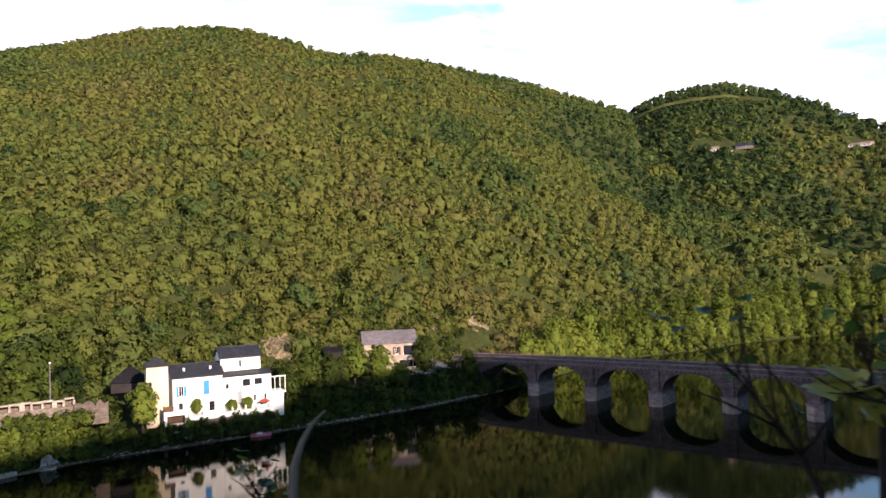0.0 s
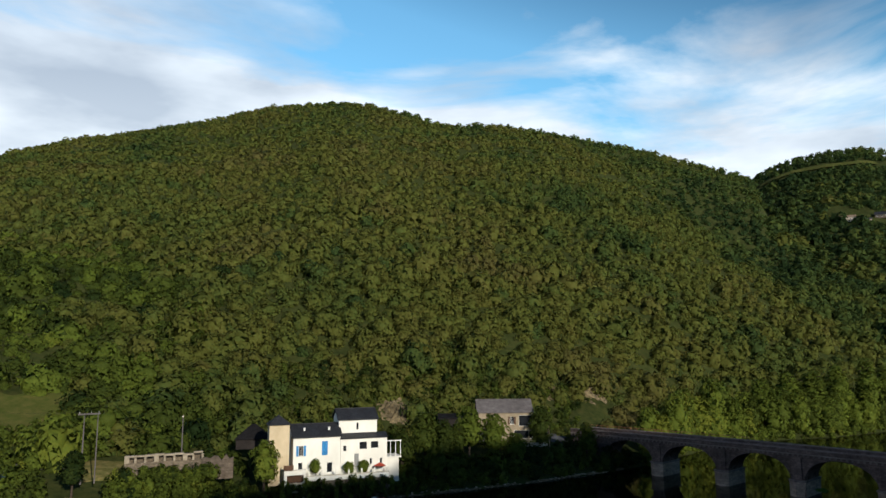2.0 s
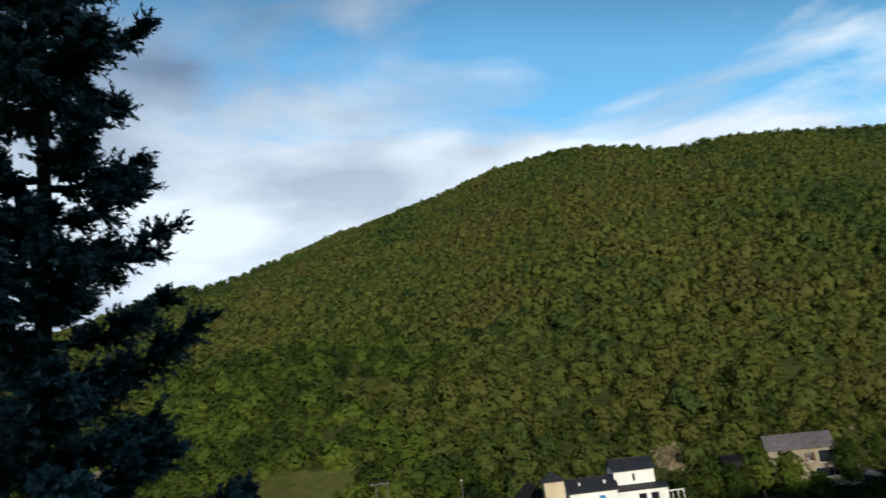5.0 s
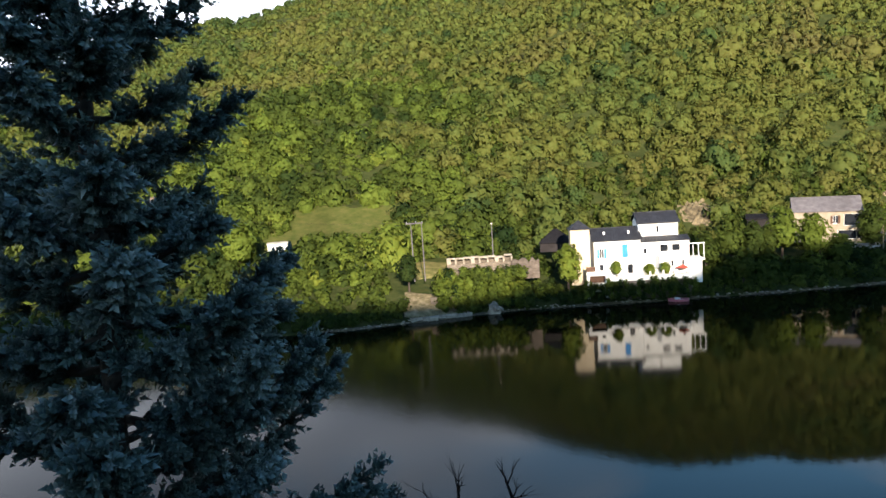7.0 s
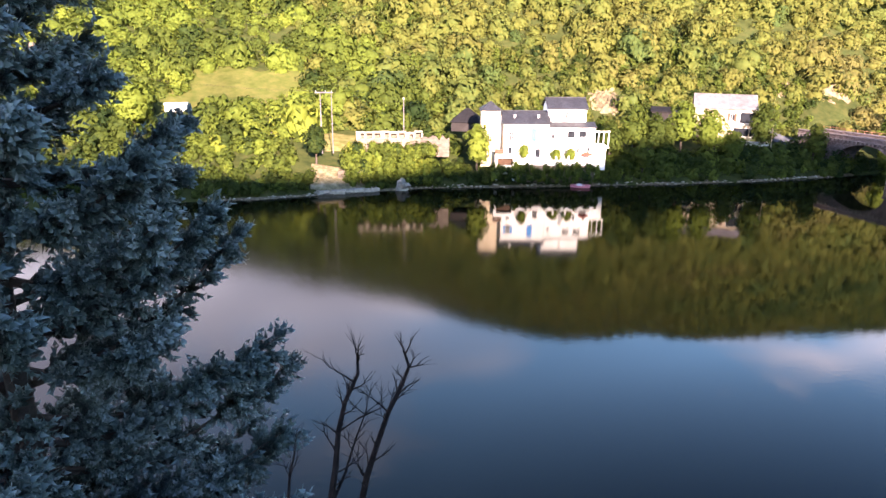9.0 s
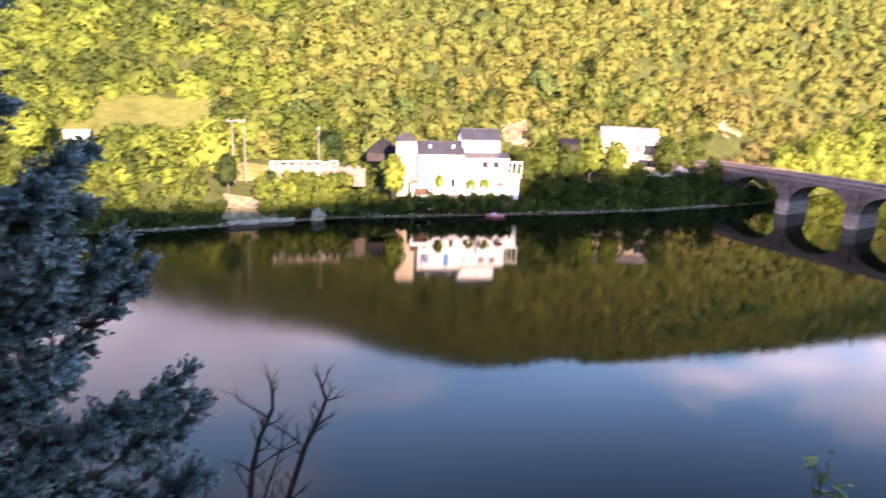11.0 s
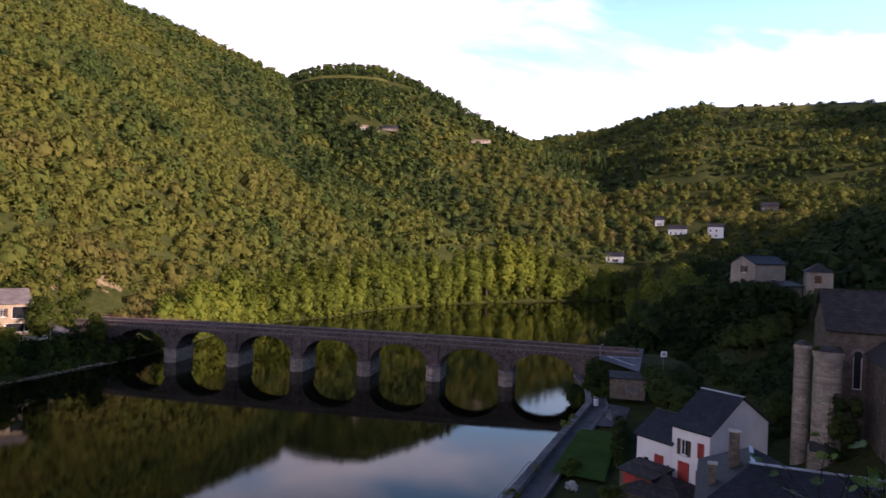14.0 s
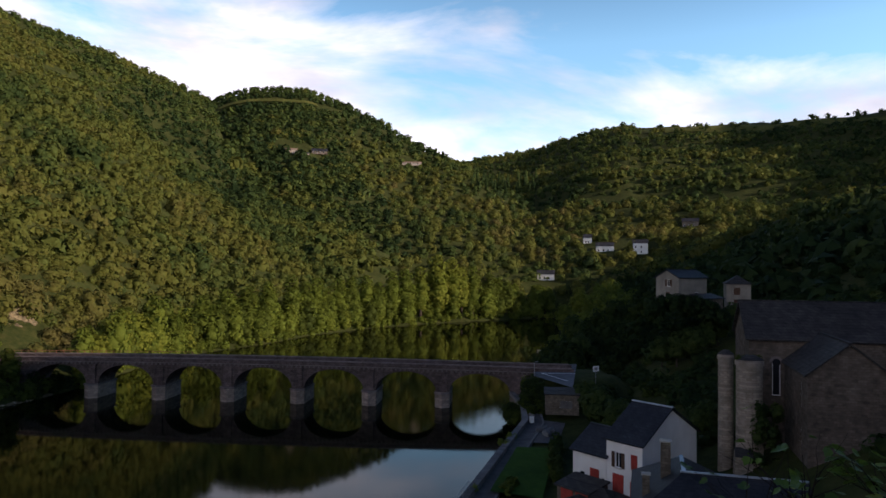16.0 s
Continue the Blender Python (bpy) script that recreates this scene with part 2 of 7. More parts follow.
GREENS = [(0, (0.026, 0.048, 0.017)), (0.2, (0.065, 0.096, 0.026)), (0.4, (0.107, 0.123, 0.028)), (0.55, (0.118, 0.124, 0.029)), (0.75, (0.126, 0.118, 0.035)), (1, (0.124, 0.106, 0.042))]
M_FOREST = leafage("oak_forest", GREENS, glow=0.42, mottle=0.05, grain=1.1, relief=0.10)
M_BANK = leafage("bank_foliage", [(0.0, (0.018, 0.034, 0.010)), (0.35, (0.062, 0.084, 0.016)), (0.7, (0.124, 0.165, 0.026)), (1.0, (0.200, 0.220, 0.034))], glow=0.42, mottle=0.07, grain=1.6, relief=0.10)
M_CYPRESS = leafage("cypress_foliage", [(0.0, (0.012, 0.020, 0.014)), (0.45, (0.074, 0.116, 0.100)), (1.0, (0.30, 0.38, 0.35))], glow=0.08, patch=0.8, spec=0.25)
M_VINE = leafage("broad_leaves", [(0.0, (0.045, 0.095, 0.018)), (0.6, (0.10, 0.18, 0.028)), (1.0, (0.34, 0.31, 0.05))], rough=0.45, glow=0.3, patch=1.0, spec=0.3)
M_GROUND = material("hillside_soil", (0.022, 0.030, 0.009), (0.055, 0.055, 0.018), 0.6, 0.95, 1.0, 1.2, third=(0.036, 0.045, 0.013))
M_MEADOW = material("meadow_grass", (0.046, 0.062, 0.012), (0.099, 0.093, 0.028), 0.5, 0.95, 0.5, 6.0)
M_DRY = material("dry_grass", (0.075, 0.075, 0.022), (0.20, 0.155, 0.07), 0.8, 0.95, 0.8, 5.0, third=(0.125, 0.115, 0.04))
M_BARE = material("bare_stony_soil", (0.10, 0.085, 0.05), (0.30, 0.24, 0.15), 0.9, 0.95, 0.8, 3.0, third=(0.17, 0.14, 0.075))
M_LAWN = material("lawn_grass", (0.022, 0.064, 0.009), (0.039, 0.094, 0.013), 0.9, 0.95, 0.5, 20.0)
M_WATER = water_material()
M_STONE = masonry("grey_bridge_stone", (0.082, 0.062, 0.062), (0.170, 0.132, 0.128), (0.55, 0.53, 0.5), 0.75, 0.36)
M_PIER = masonry("pale_pier_stone", (0.235, 0.188, 0.165), (0.35, 0.285, 0.25), (0.6, 0.58, 0.55), 0.9, 0.45)
M_COPING = material("worn_coping_stone", (0.136, 0.112, 0.109), (0.218, 0.184, 0.177), 1.2)
M_RUST = material("rust_red_rail_paint", (0.26, 0.10, 0.06), (0.36, 0.16, 0.09), 3.0, 0.7)
M_CHURCH = masonry("church_rubble", (0.083, 0.068, 0.058), (0.162, 0.135, 0.115), (0.8, 0.76, 0.7), 0.45, 0.22)
# the church's own stone made paler: sky light is put into the colour
M_TURRET = masonry("skylit_church_rubble", (0.222, 0.184, 0.150), (0.359, 0.308, 0.257), (0.75, 0.72, 0.68), 0.45, 0.22)
M_QUAY = material("weathered_quay_coping", (0.108, 0.104, 0.104), (0.198, 0.191, 0.187), 0.8, 0.9, 0.3)
M_RUBBLE = masonry("rubble_wall", (0.117, 0.098, 0.078), (0.218, 0.183, 0.148), (0.6, 0.57, 0.52), 0.5, 0.25)
M_WHITE = material("white_render", (0.74, 0.73, 0.70), (0.83, 0.82, 0.79), 0.6, 0.9, 0.1)
M_CREAM = material("cream_render", (0.25, 0.20, 0.145), (0.36, 0.30, 0.22), 0.6, 0.9, 0.15)
# cream render darkened: shade on the upper houses is put into the colour
M_SHADED_CREAM = material("shaded_cream_render", (0.216, 0.194, 0.162), (0.324, 0.293, 0.248), 0.6, 0.9, 0.15)
M_TOWER = material("buff_render", (0.50, 0.41, 0.28), (0.62, 0.52, 0.38), 0.5, 0.9, 0.15)
M_ROOFPALE = material("pale_lichen_roof", (0.100, 0.090, 0.096), (0.165, 0.150, 0.155), 1.0, 0.9, 0.4)
M_SLATE = masonry("blue_grey_slate", (0.018, 0.019, 0.026), (0.039, 0.042, 0.052), (0.45, 0.45, 0.45), 0.3, 0.2, 0.6, 0.5)
M_LAUZE = masonry("stone_roof_slabs", (0.029, 0.027, 0.028), (0.066, 0.061, 0.058), (0.4, 0.4, 0.4), 0.42, 0.26, 0.8, 0.8)
M_ZINC = material("zinc_flashing", (0.38, 0.42, 0.48), (0.52, 0.56, 0.60), 2.0, 0.45, 0.05, metal=0.6)
M_BLUE = material("blue_shutter_paint", (0.02, 0.16, 0.42), (0.03, 0.22, 0.52), 3.0, 0.6, 0.05)
M_RED = material("red_shutter_paint", (0.30, 0.035, 0.025), (0.42, 0.055, 0.04), 3.0, 0.65, 0.05)
M_DARKWOOD = material("dark_boards", (0.018, 0.016, 0.016), (0.035, 0.030, 0.030), 4.0, 0.9, 0.3)
M_TAR = material("tarred_roof", (0.008, 0.008, 0.010), (0.018, 0.017, 0.019), 2.0, 0.9, 0.3)
M_BROWN = material("brown_shutter_wood", (0.06, 0.03, 0.018), (0.11, 0.055, 0.03), 6.0, 0.7, 0.1)
M_WOOD = material("weathered_wood", (0.20, 0.16, 0.11), (0.33, 0.27, 0.20), 4.0, 0.85, 0.2)
M_BARK = material("dark_bark", (0.045, 0.035, 0.028), (0.095, 0.075, 0.06), 6.0, 0.95, 0.5)
M_TWIG = material("grey_twig_bark", (0.018, 0.014, 0.013), (0.039, 0.030, 0.027), 9.0, 0.9, 0.3)
M_ROCK = material("ochre_rock", (0.055, 0.045, 0.030), (0.23, 0.18, 0.105), 1.1, 0.95, 0.9, 2.5, third=(0.125, 0.10, 0.062))
M_MUD = material("sandy_bank_edge", (0.075, 0.058, 0.036), (0.19, 0.155, 0.105), 1.5, 0.95, 0.6, third=(0.11, 0.088, 0.058))
M_SHORE = material("shore_stone", (0.20, 0.17, 0.13), (0.38, 0.33, 0.27), 1.2, 0.95, 0.7)
M_ASPHALT = material("asphalt", (0.045, 0.047, 0.055), (0.085, 0.088, 0.10), 0.8, 0.92, 0.15, 12.0)
M_LOT = material("pale_worn_asphalt", (0.10, 0.105, 0.12), (0.17, 0.175, 0.19), 0.8, 0.92, 0.15, 12.0)
M_PAVE = material("concrete_quay", (0.072, 0.068, 0.071), (0.122, 0.117, 0.117), 0.6, 0.9, 0.2)
M_LINE = material("white_road_paint", (0.6, 0.6, 0.6), (0.78, 0.78, 0.78), 2.0, 0.8, 0.0)
M_GLASS = material("dark_window_glass", (0.012, 0.014, 0.018), (0.022, 0.025, 0.03), 0.5, 0.08, 0.0, spec=0.6)
M_PAINTW = material("white_painted_metal", (0.70, 0.70, 0.70), (0.80, 0.80, 0.80), 2.0, 0.5, 0.0)
M_CONC = material("pale_concrete", (0.45, 0.41, 0.35), (0.60, 0.56, 0.49), 0.9, 0.9, 0.2)
M_PINK = material("pink_boat_paint", (0.55, 0.16, 0.20), (0.65, 0.22, 0.26), 3.0, 0.5, 0.0)
M_AWNING = material("red_canvas", (0.35, 0.06, 0.04), (0.45, 0.09, 0.06), 2.0, 0.85, 0.1)
M_BLOSSOM = material("white_blossom", (0.434, 0.434, 0.385), (0.546, 0.546, 0.504), 4.0, 0.9, 0.3)
M_PLAIN = material("painted_metal_grey", (0.20, 0.21, 0.22), (0.28, 0.29, 0.30), 3.0, 0.5, 0.0)

# ---- mesh helpers ----


def link_mesh(name, bm, mat, parent=None, label=""):
    me = bpy.data.meshes.new(name)
    bm.to_mesh(me)
    bm.free()
    if mat:
        me.materials.append(mat)
    ob = new(name, me)
    ob.parent = parent
    if label:
        tagged(ob, label)
    return ob


def part(name, bm, mat, parent, label=""):
    return link_mesh(name, bm, mat, parent, label)


def thing(name, m, label, category, group=""):
    ob = new(name)
    ob.empty_display_size = 0.3
    ob.matrix_world = m
    return tagged(ob, label, category, group)


def box(bm, x0, y0, z0, x1, y1, z1, m=None):
    vs = [bm.verts.new(Vector((x, y, z)) if m is None else m @ Vector((x, y, z))) for z in (z0, z1) for y in (y0, y1) for x in (x0, x1)]
    for f in ((0, 2, 3, 1), (4, 5, 7, 6), (0, 1, 5, 4), (2, 6, 7, 3), (0, 4, 6, 2), (1, 3, 7, 5)):
        bm.faces.new([vs[i] for i in f])
    return vs


def boxes(*specs):
    bm = bmesh.new()
    for s in specs:
        box(bm, *s)
    return bm


def poly_prism(bm, pts, off):
    """A prism: the polygon pts (3D), swept by the vector off."""
    a = [bm.verts.new(p) for p in pts]
    b = [bm.verts.new(Vector(p) + Vector(off)) for p in pts]
    bm.faces.new(a)
    bm.faces.new(b[::-1])
    n = len(pts)
    for i in range(n):
        bm.faces.new((a[(i + 1) % n], a[i], b[i], b[(i + 1) % n]))


def tube(bm, pts, radii, sides=6):
    """A tapering tube along pts."""
    rings = []
    for i, p in enumerate(pts):
        p = Vector(p)
        d = (Vector(pts[min(i + 1, len(pts) - 1)]) - Vector(pts[max(i - 1, 0)])).normalized()
        u = d.orthogonal().normalized()
        v = d.cross(u)
        rings.append([bm.verts.new(p + radii[i] * (math.cos(a) * u + math.sin(a) * v)) for a in (2 * math.pi * k / sides for k in range(sides))])
    for a, b in zip(rings, rings[1:]):
        for k in range(sides):
            bm.faces.new((a[k], a[(k + 1) % sides], b[(k + 1) % sides], b[k]))
    bm.faces.new(rings[-1])
    bm.faces.new(rings[0][::-1])


def tri_mesh(name, V, F, mat, tint=None, parent=None, soft=True, normals=None):
    """A mesh from whole arrays of vertices and triangles, with a tint per vertex."""
    me = bpy.data.meshes.new(name)
    me.from_pydata(V, [], F)
    if tint is not None:
        me.attributes.new("tint", "FLOAT", "POINT").data.foreach_set("value", np.asarray(tint, np.float32))
    me.materials.append(mat)
    if soft:
        me.polygons.foreach_set("use_smooth", np.ones(len(me.polygons), bool))
    if normals is not None:
        me.attributes.new("custom_normal", "FLOAT_VECTOR", "POINT").data.foreach_set("vector", np.asarray(normals, np.float32).ravel())
    me.update()
    ob = new(name, me)
    ob.parent = parent
    return ob


# ---- the lie of the land ----
FAR_AZ = [-180, -130, -100, -80, -65, -55, -48, -41, -34, -28, -21, -15, -10, -6.6, -3, 2, 6.4, 10, 14.6, 19.3, 27.7, 31, 40]
FAR_R = [900, 300, 150, 122, 114, 111, 113, 117, 119, 122.5, 129, 138, 150, 161, 184, 212, 228, 254, 278, 300, 336, 340, 340]
NEAR_BANK = [(-400, -260), (-150, -62), (-60, -16), (-30, 8), (-12, 21), (2, 32), (9.5, 41), (17.2, 51.2), (27.4, 64.8), (36.7, 77.2), (47.8, 91.8), (53.0, 103.0), (56, 113), (66, 131), (90, 166), (115, 197), (140, 241), (165, 286), (178, 305)]
FAR_BANK = [tuple(bearing(a, r)[:2]) for a, r in zip(FAR_AZ[2:22], FAR_R[2:22])]


def line_dist(x, y, line):
    best = np.full(np.shape(x), 1e9)
    for (ax, ay), (bx, by) in zip(line, line[1:]):
        dx, dy = bx - ax, by - ay
        t = np.clip(((x - ax) * dx + (y - ay) * dy) / (dx * dx + dy * dy), 0, 1)
        best = np.minimum(best, np.hypot(x - ax - t * dx, y - ay - t * dy))
    return best


NB_AZ = [math.degrees(math.atan2(px, py)) for px, py in NEAR_BANK[1:]]
NB_R = [math.hypot(px, py) for px, py in NEAR_BANK[1:]]


def wob(x, y, s, seed=0.0):
    """Smooth undulation, about -1 to 1."""
    return (np.sin(x / s + 1.3 + seed) * np.cos(y / s * 1.13 - 0.7 + seed * 2) + 0.6 * np.sin((x * 0.8 + y * 0.6) / s * 2.1 + seed) + 0.4 * np.cos((x * 0.5 - y * 0.9) / s * 3.7 + 2 * seed)) / 1.6


def crest(az, r, angles, elevs, radii, r0, z0, back=0.22, trees=4.0):
    """A hillside that climbs from (r0, z0) to the crest seen at the given elevations, and falls behind it."""
    e, rc = np.interp(az, angles, elevs), np.interp(az, angles, radii)
    zc = EYE + rc * np.tan(np.radians(e)) - trees
    t = (r - r0) / np.maximum(rc - r0, 1)
    up = z0 + (zc - z0) * np.clip(t, -0.5, 1) ** 1.0
    return np.where(r <= rc, up, zc - (r - rc) * back), np.clip((rc - r) / 130, 0, 1)


def land(x, y):
    """Height of the ground over the water, and the distances inland from the far and near banks (negative: water)."""
    x, y = np.asarray(x, float), np.asarray(y, float)
    az, r = np.degrees(np.arctan2(x, y)), np.hypot(x, y)
    rf, rn = np.interp(az, FAR_AZ, FAR_R), np.interp(az, NB_AZ, NB_R, left=170, right=1e6)
    rn = np.where(az < NB_AZ[0], 1e6, rn)
    far, near = (r >= rf) & (az < 31.5), (r <= rn) | (az >= 31.5)
    df = np.where(far, 1, -1) * line_dist(x, y, FAR_BANK)
    dn = np.where(near, 1, -1) * line_dist(x, y, NEAR_BANK)
    # far side: a stony edge, a terrace, then the hill
    shelf = np.interp(df, [-6, 0, 1.2, 5, 14, 24, 34, 60], [-3, -0.15, 0.7, 2.3, 4.6, 7.2, 8.2, 9.5])
    hill, fade = crest(az, r, [-95, -71, -63.6, -62, -59, -57, -54, -51.3, -48, -45.2, -42.5, -40, -36.8, -34, -31, -28.4, -26.1, -23.9, -21.6, -19.3, -16.9, -14, -12.2, -9.9, -7.5, -5.2, -3, -0.75, 1.4, 2.3, 3, 5, 7, 11, 15, 20, 26],
                       [5, 9.2, 12.0, 11.75, 12.6, 13.4, 14.35, 15.4, 16.2, 17.0, 17.7, 18.45, 19.35, 19.75, 19.95, 19.85, 19.4, 18.75, 18.3, 18.35, 18.1, 17.6, 17.2, 16.65, 16.0, 15.3, 14.55, 13.7, 12.95, 12.3, 10, 7.0, 5.0, 3.2, 1.6, -1.5, -3],
                       [420, 470, 498, 505, 525, 540, 562, 580, 600, 612, 618, 620, 608, 595, 572, 552, 532, 520, 520, 525, 533, 542, 546, 550, 556, 560, 564, 568, 562, 540, 500, 430, 400, 380, 370, 355, 350], rf + 30, 8.0, trees=1.0)
    hill = hill + 6.5 * wob(x, y, 45) * np.clip((df - 40) / 80, 0, 1) * fade
    second, fade = crest(az, r, [-20, -5, 1.4, 2.3, 3.6, 5, 7.1, 9.4, 10.5, 11.8, 14, 15.5, 16.4, 17.3, 18.7, 21.1, 22, 24, 26, 32, 45],
                         [8, 11, 12.9, 12.75, 13.4, 13.8, 14.0, 14.0, 13.7, 13.3, 12.4, 11.7, 11.15, 10.65, 9.9, 8.85, 8.5, 7.4, 6.0, 3.0, 1.0],
                         [700, 700, 700, 700, 700, 700, 700, 700, 700, 692, 684, 676, 670, 664, 652, 632, 624, 612, 600, 560, 520], 330, 6.0, 0.12, 3.0)
    second = second + 7.0 * wob(x, y, 60, 2.0) * np.clip((r - 340) / 120, 0, 1) * fade
    # past bearing 57 the crest is unseen, raised to cast shade on this hill
    third, fade = crest(az, r, [10, 18, 22, 23.4, 25.7, 28, 30.25, 32.5, 34.6, 35.5, 36.7, 38.8, 41, 44, 46.5, 48, 50, 53.5, 57, 62.5, 66, 72, 90, 110],
                        [5, 7.4, 8.45, 8.7, 9.05, 9.35, 10.05, 10.7, 11.05, 11.2, 10.95, 11.0, 11.0, 10.95, 10.75, 10.95, 10.9, 10.9, 13, 16.5, 17.5, 18.5, 17, 8],
                        [1000, 1000, 1000, 990, 980, 960, 930, 900, 885, 880, 880, 878, 870, 858, 846, 840, 834, 850, 890, 925, 950, 960, 900, 700], 345, 8.0, 0.12, 1.5)
    # old terraces run along the lower slopes of the third hill
    third = third + (8.0 * wob(x, y, 75, 4.0) + 3.0 * np.sin(r / 13.0 + 2.2 * wob(x, y, 90, 6.0))) * np.clip((r - 350) / 150, 0, 1) * fade
    rise = np.maximum(hill, np.where(az > -25, np.maximum(second, third), -99))
    fz = np.maximum(shelf, np.minimum(rise, shelf + 0.7 * np.maximum(0, df - 14)))
    # near side: quay, village slope, knoll of the viewpoint, and the hill behind that keeps the sun off
    slope = np.interp(dn, [-5, -0.3, 0.3, 16, 24, 60, 130, 205, 420], [-3, -2, 2.2, 3.0, 6.0, 23, 60, 99, 92])
    wild = np.interp(dn, [-5, -1, 0.5, 6, 20, 60, 130, 205, 420], [-3, -0.6, 0.8, 3.5, 12, 28, 62, 99, 92])
    along = x * math.sin(radians(40)) + y * math.cos(radians(40))
    rim = np.interp(along, [-400, 0, 45, 58, 68, 110, 160, 220, 400], [112.3, 112.3, 113.5, 114.3, 118, 118.5, 94, 74, 60]) / 99.0
    high = np.clip((dn - 90) / 80, 0, 1)
    slope, wild = slope * (1 + (rim - 1) * high), wild * (1 + (rim - 1) * high)
    town = np.clip((x - 8) / 10, 0, 1) * np.clip((150 - y) / 30, 0, 1)
    nz = slope * town + wild * (1 - town) + 2.0 * wob(x, y, 22, 1.0) * np.clip((dn - 40) / 60, 0, 1)
    ahead = x * math.sin(radians(-12)) + y * math.cos(radians(-12))
    side = np.abs(x * math.cos(radians(-12)) - y * math.sin(radians(-12)))
    knoll = 23.95 - 1.25 * np.maximum(0, ahead - 1.0) - 0.55 * np.maximum(0, side - 3.5) - 0.05 * np.abs(ahead)
    nz = np.maximum(nz, np.where(dn > 0.5, knoll, -99))
    nz = np.where((np.hypot(x, y) < 14), np.minimum(nz, np.maximum(knoll, 0)), nz)
    nz = np.where(az > 31, np.where(r > 330, np.maximum(nz * np.clip((900 - r) / 500, 0, 1), third), nz), nz)
    # level ground for the car park at the bridge end
    park = np.hypot(x - 63.5, y - 109.0)
    nz = np.where(near, np.where(park < 15, np.maximum(np.minimum(nz, 6.5), 6.5 - np.maximum(0, park - 10) * 0.9), nz), nz)
    z = np.where(far, fz, np.where(near, nz, -3.0))
    z = np.where(~far & ~near, np.maximum(-3.0, np.maximum(np.interp(df, [-6, 0], [-3, -0.15]), np.interp(dn, [-5, -0.3], [-3, -2]))), z)
    return z, df, dn


def ground_at(x, y):
    return float(land(np.array([x]), np.array([y]))[0][0])


def build_ground():
    nr, na = 185, 400
    rr = np.concatenate([np.linspace(0.0, 6, 13)[1:], np.geomspace(6.4, 3400, nr - 12)])
    fine = np.concatenate([np.arange(-84, 60, 0.5), np.arange(60, 276, 2.0)])
    aa = np.radians(fine)
    na = len(aa)
    X, Y = np.outer(rr, np.sin(aa)).ravel(), np.outer(rr, np.cos(aa)).ravel()
    Zg = land(X, Y)[0]
    V = np.vstack([np.c_[X, Y, Zg], [[0, 0, ground_at(0.01, 0.01)]]])
    i, j = np.meshgrid(np.arange(len(rr) - 1), np.arange(na), indexing="ij")
    a, b = i * na + j, i * na + (j + 1) % na
    Q = np.c_[a.ravel(), b.ravel(), (b + na).ravel(), (a + na).ravel()]
    F = np.vstack([Q[:, [0, 2, 1]], Q[:, [0, 3, 2]]])
    c = len(V) - 1
    k = np.arange(na)
    F = np.vstack([F, np.c_[np.full(na, c), (k + 1) % na, k]])
    g = tri_mesh("ground", V, F, M_GROUND)
    g.data.shade_smooth()
    tagged(g, "wooded valley slopes of olive-brown soil and scrub", "ground", kind="structure")
    bm = bmesh.new()
    bmesh.ops.create_circle(bm, cap_ends=True, segments=64, radius=1500)
    w = link_mesh("water", bm, M_WATER)
    tagged(w, "calm dark green river mirroring hill and sky", "river", kind="structure")


build_ground()


def drape(name, mat, label, category, corners, n=14, lift=0.07, kind="structure", z=None, ragged=0.0):
    """A sheet laid on the ground (or level at z) inside a four-cornered patch, given as bearings and distances in order round it."""
    a, b, c, d = (np.array(bearing(*q)[:2]) for q in corners)
    bm = bmesh.new()
    grid = []
    for i in range(n + 1):
        row = []
        for j in range(n + 1):
            u, v = i / n, j / n
            p = (a * (1 - u) + b * u) * (1 - v) + (d * (1 - u) + c * u) * v
            e = max(abs(2 * u - 1), abs(2 * v - 1)) + 0.45 * noise.noise(Vector((p[0] * 0.16, p[1] * 0.16, 0)))
            sink = ragged * max(0.0, e - 0.8)
            row.append(bm.verts.new((p[0], p[1], (ground_at(p[0], p[1]) + lift if z is None else z) - sink)))
        grid.append(row)
    for i in range(n):
        for j in range(n):
            bm.faces.new((grid[i][j], grid[i + 1][j], grid[i + 1][j + 1], grid[i][j + 1]))
    bmesh.ops.recalc_face_normals(bm, faces=bm.faces[:])
    ob = link_mesh(name, bm, mat)
    return tagged(ob, label, category, kind=kind)


def on_slope(az, el, r0=130.0, r1=1000.0):
    """The place on the ground first seen at that bearing and elevation."""
    r = np.arange(r0, r1, 1.0)
    z = land(r * math.sin(radians(az)), r * math.cos(radians(az)))[0]
    k = int(np.argmax(z - EYE >= r * math.tan(radians(el))))
    return float(r[k])

# ---- trees ----
RNG = np.random.default_rng(7)


def ico(sub):
    bm = bmesh.new()
    bmesh.ops.create_icosphere(bm, subdivisions=sub, radius=1.0)
    bmesh.ops.triangulate(bm, faces=bm.faces[:])
    V = np.array([v.co[:] for v in bm.verts])
    F = np.array([[v.index for v in f.verts] for f in bm.faces])
    bm.free()
    return V, F


ICO1, ICO2 = ico(1), ico(2)


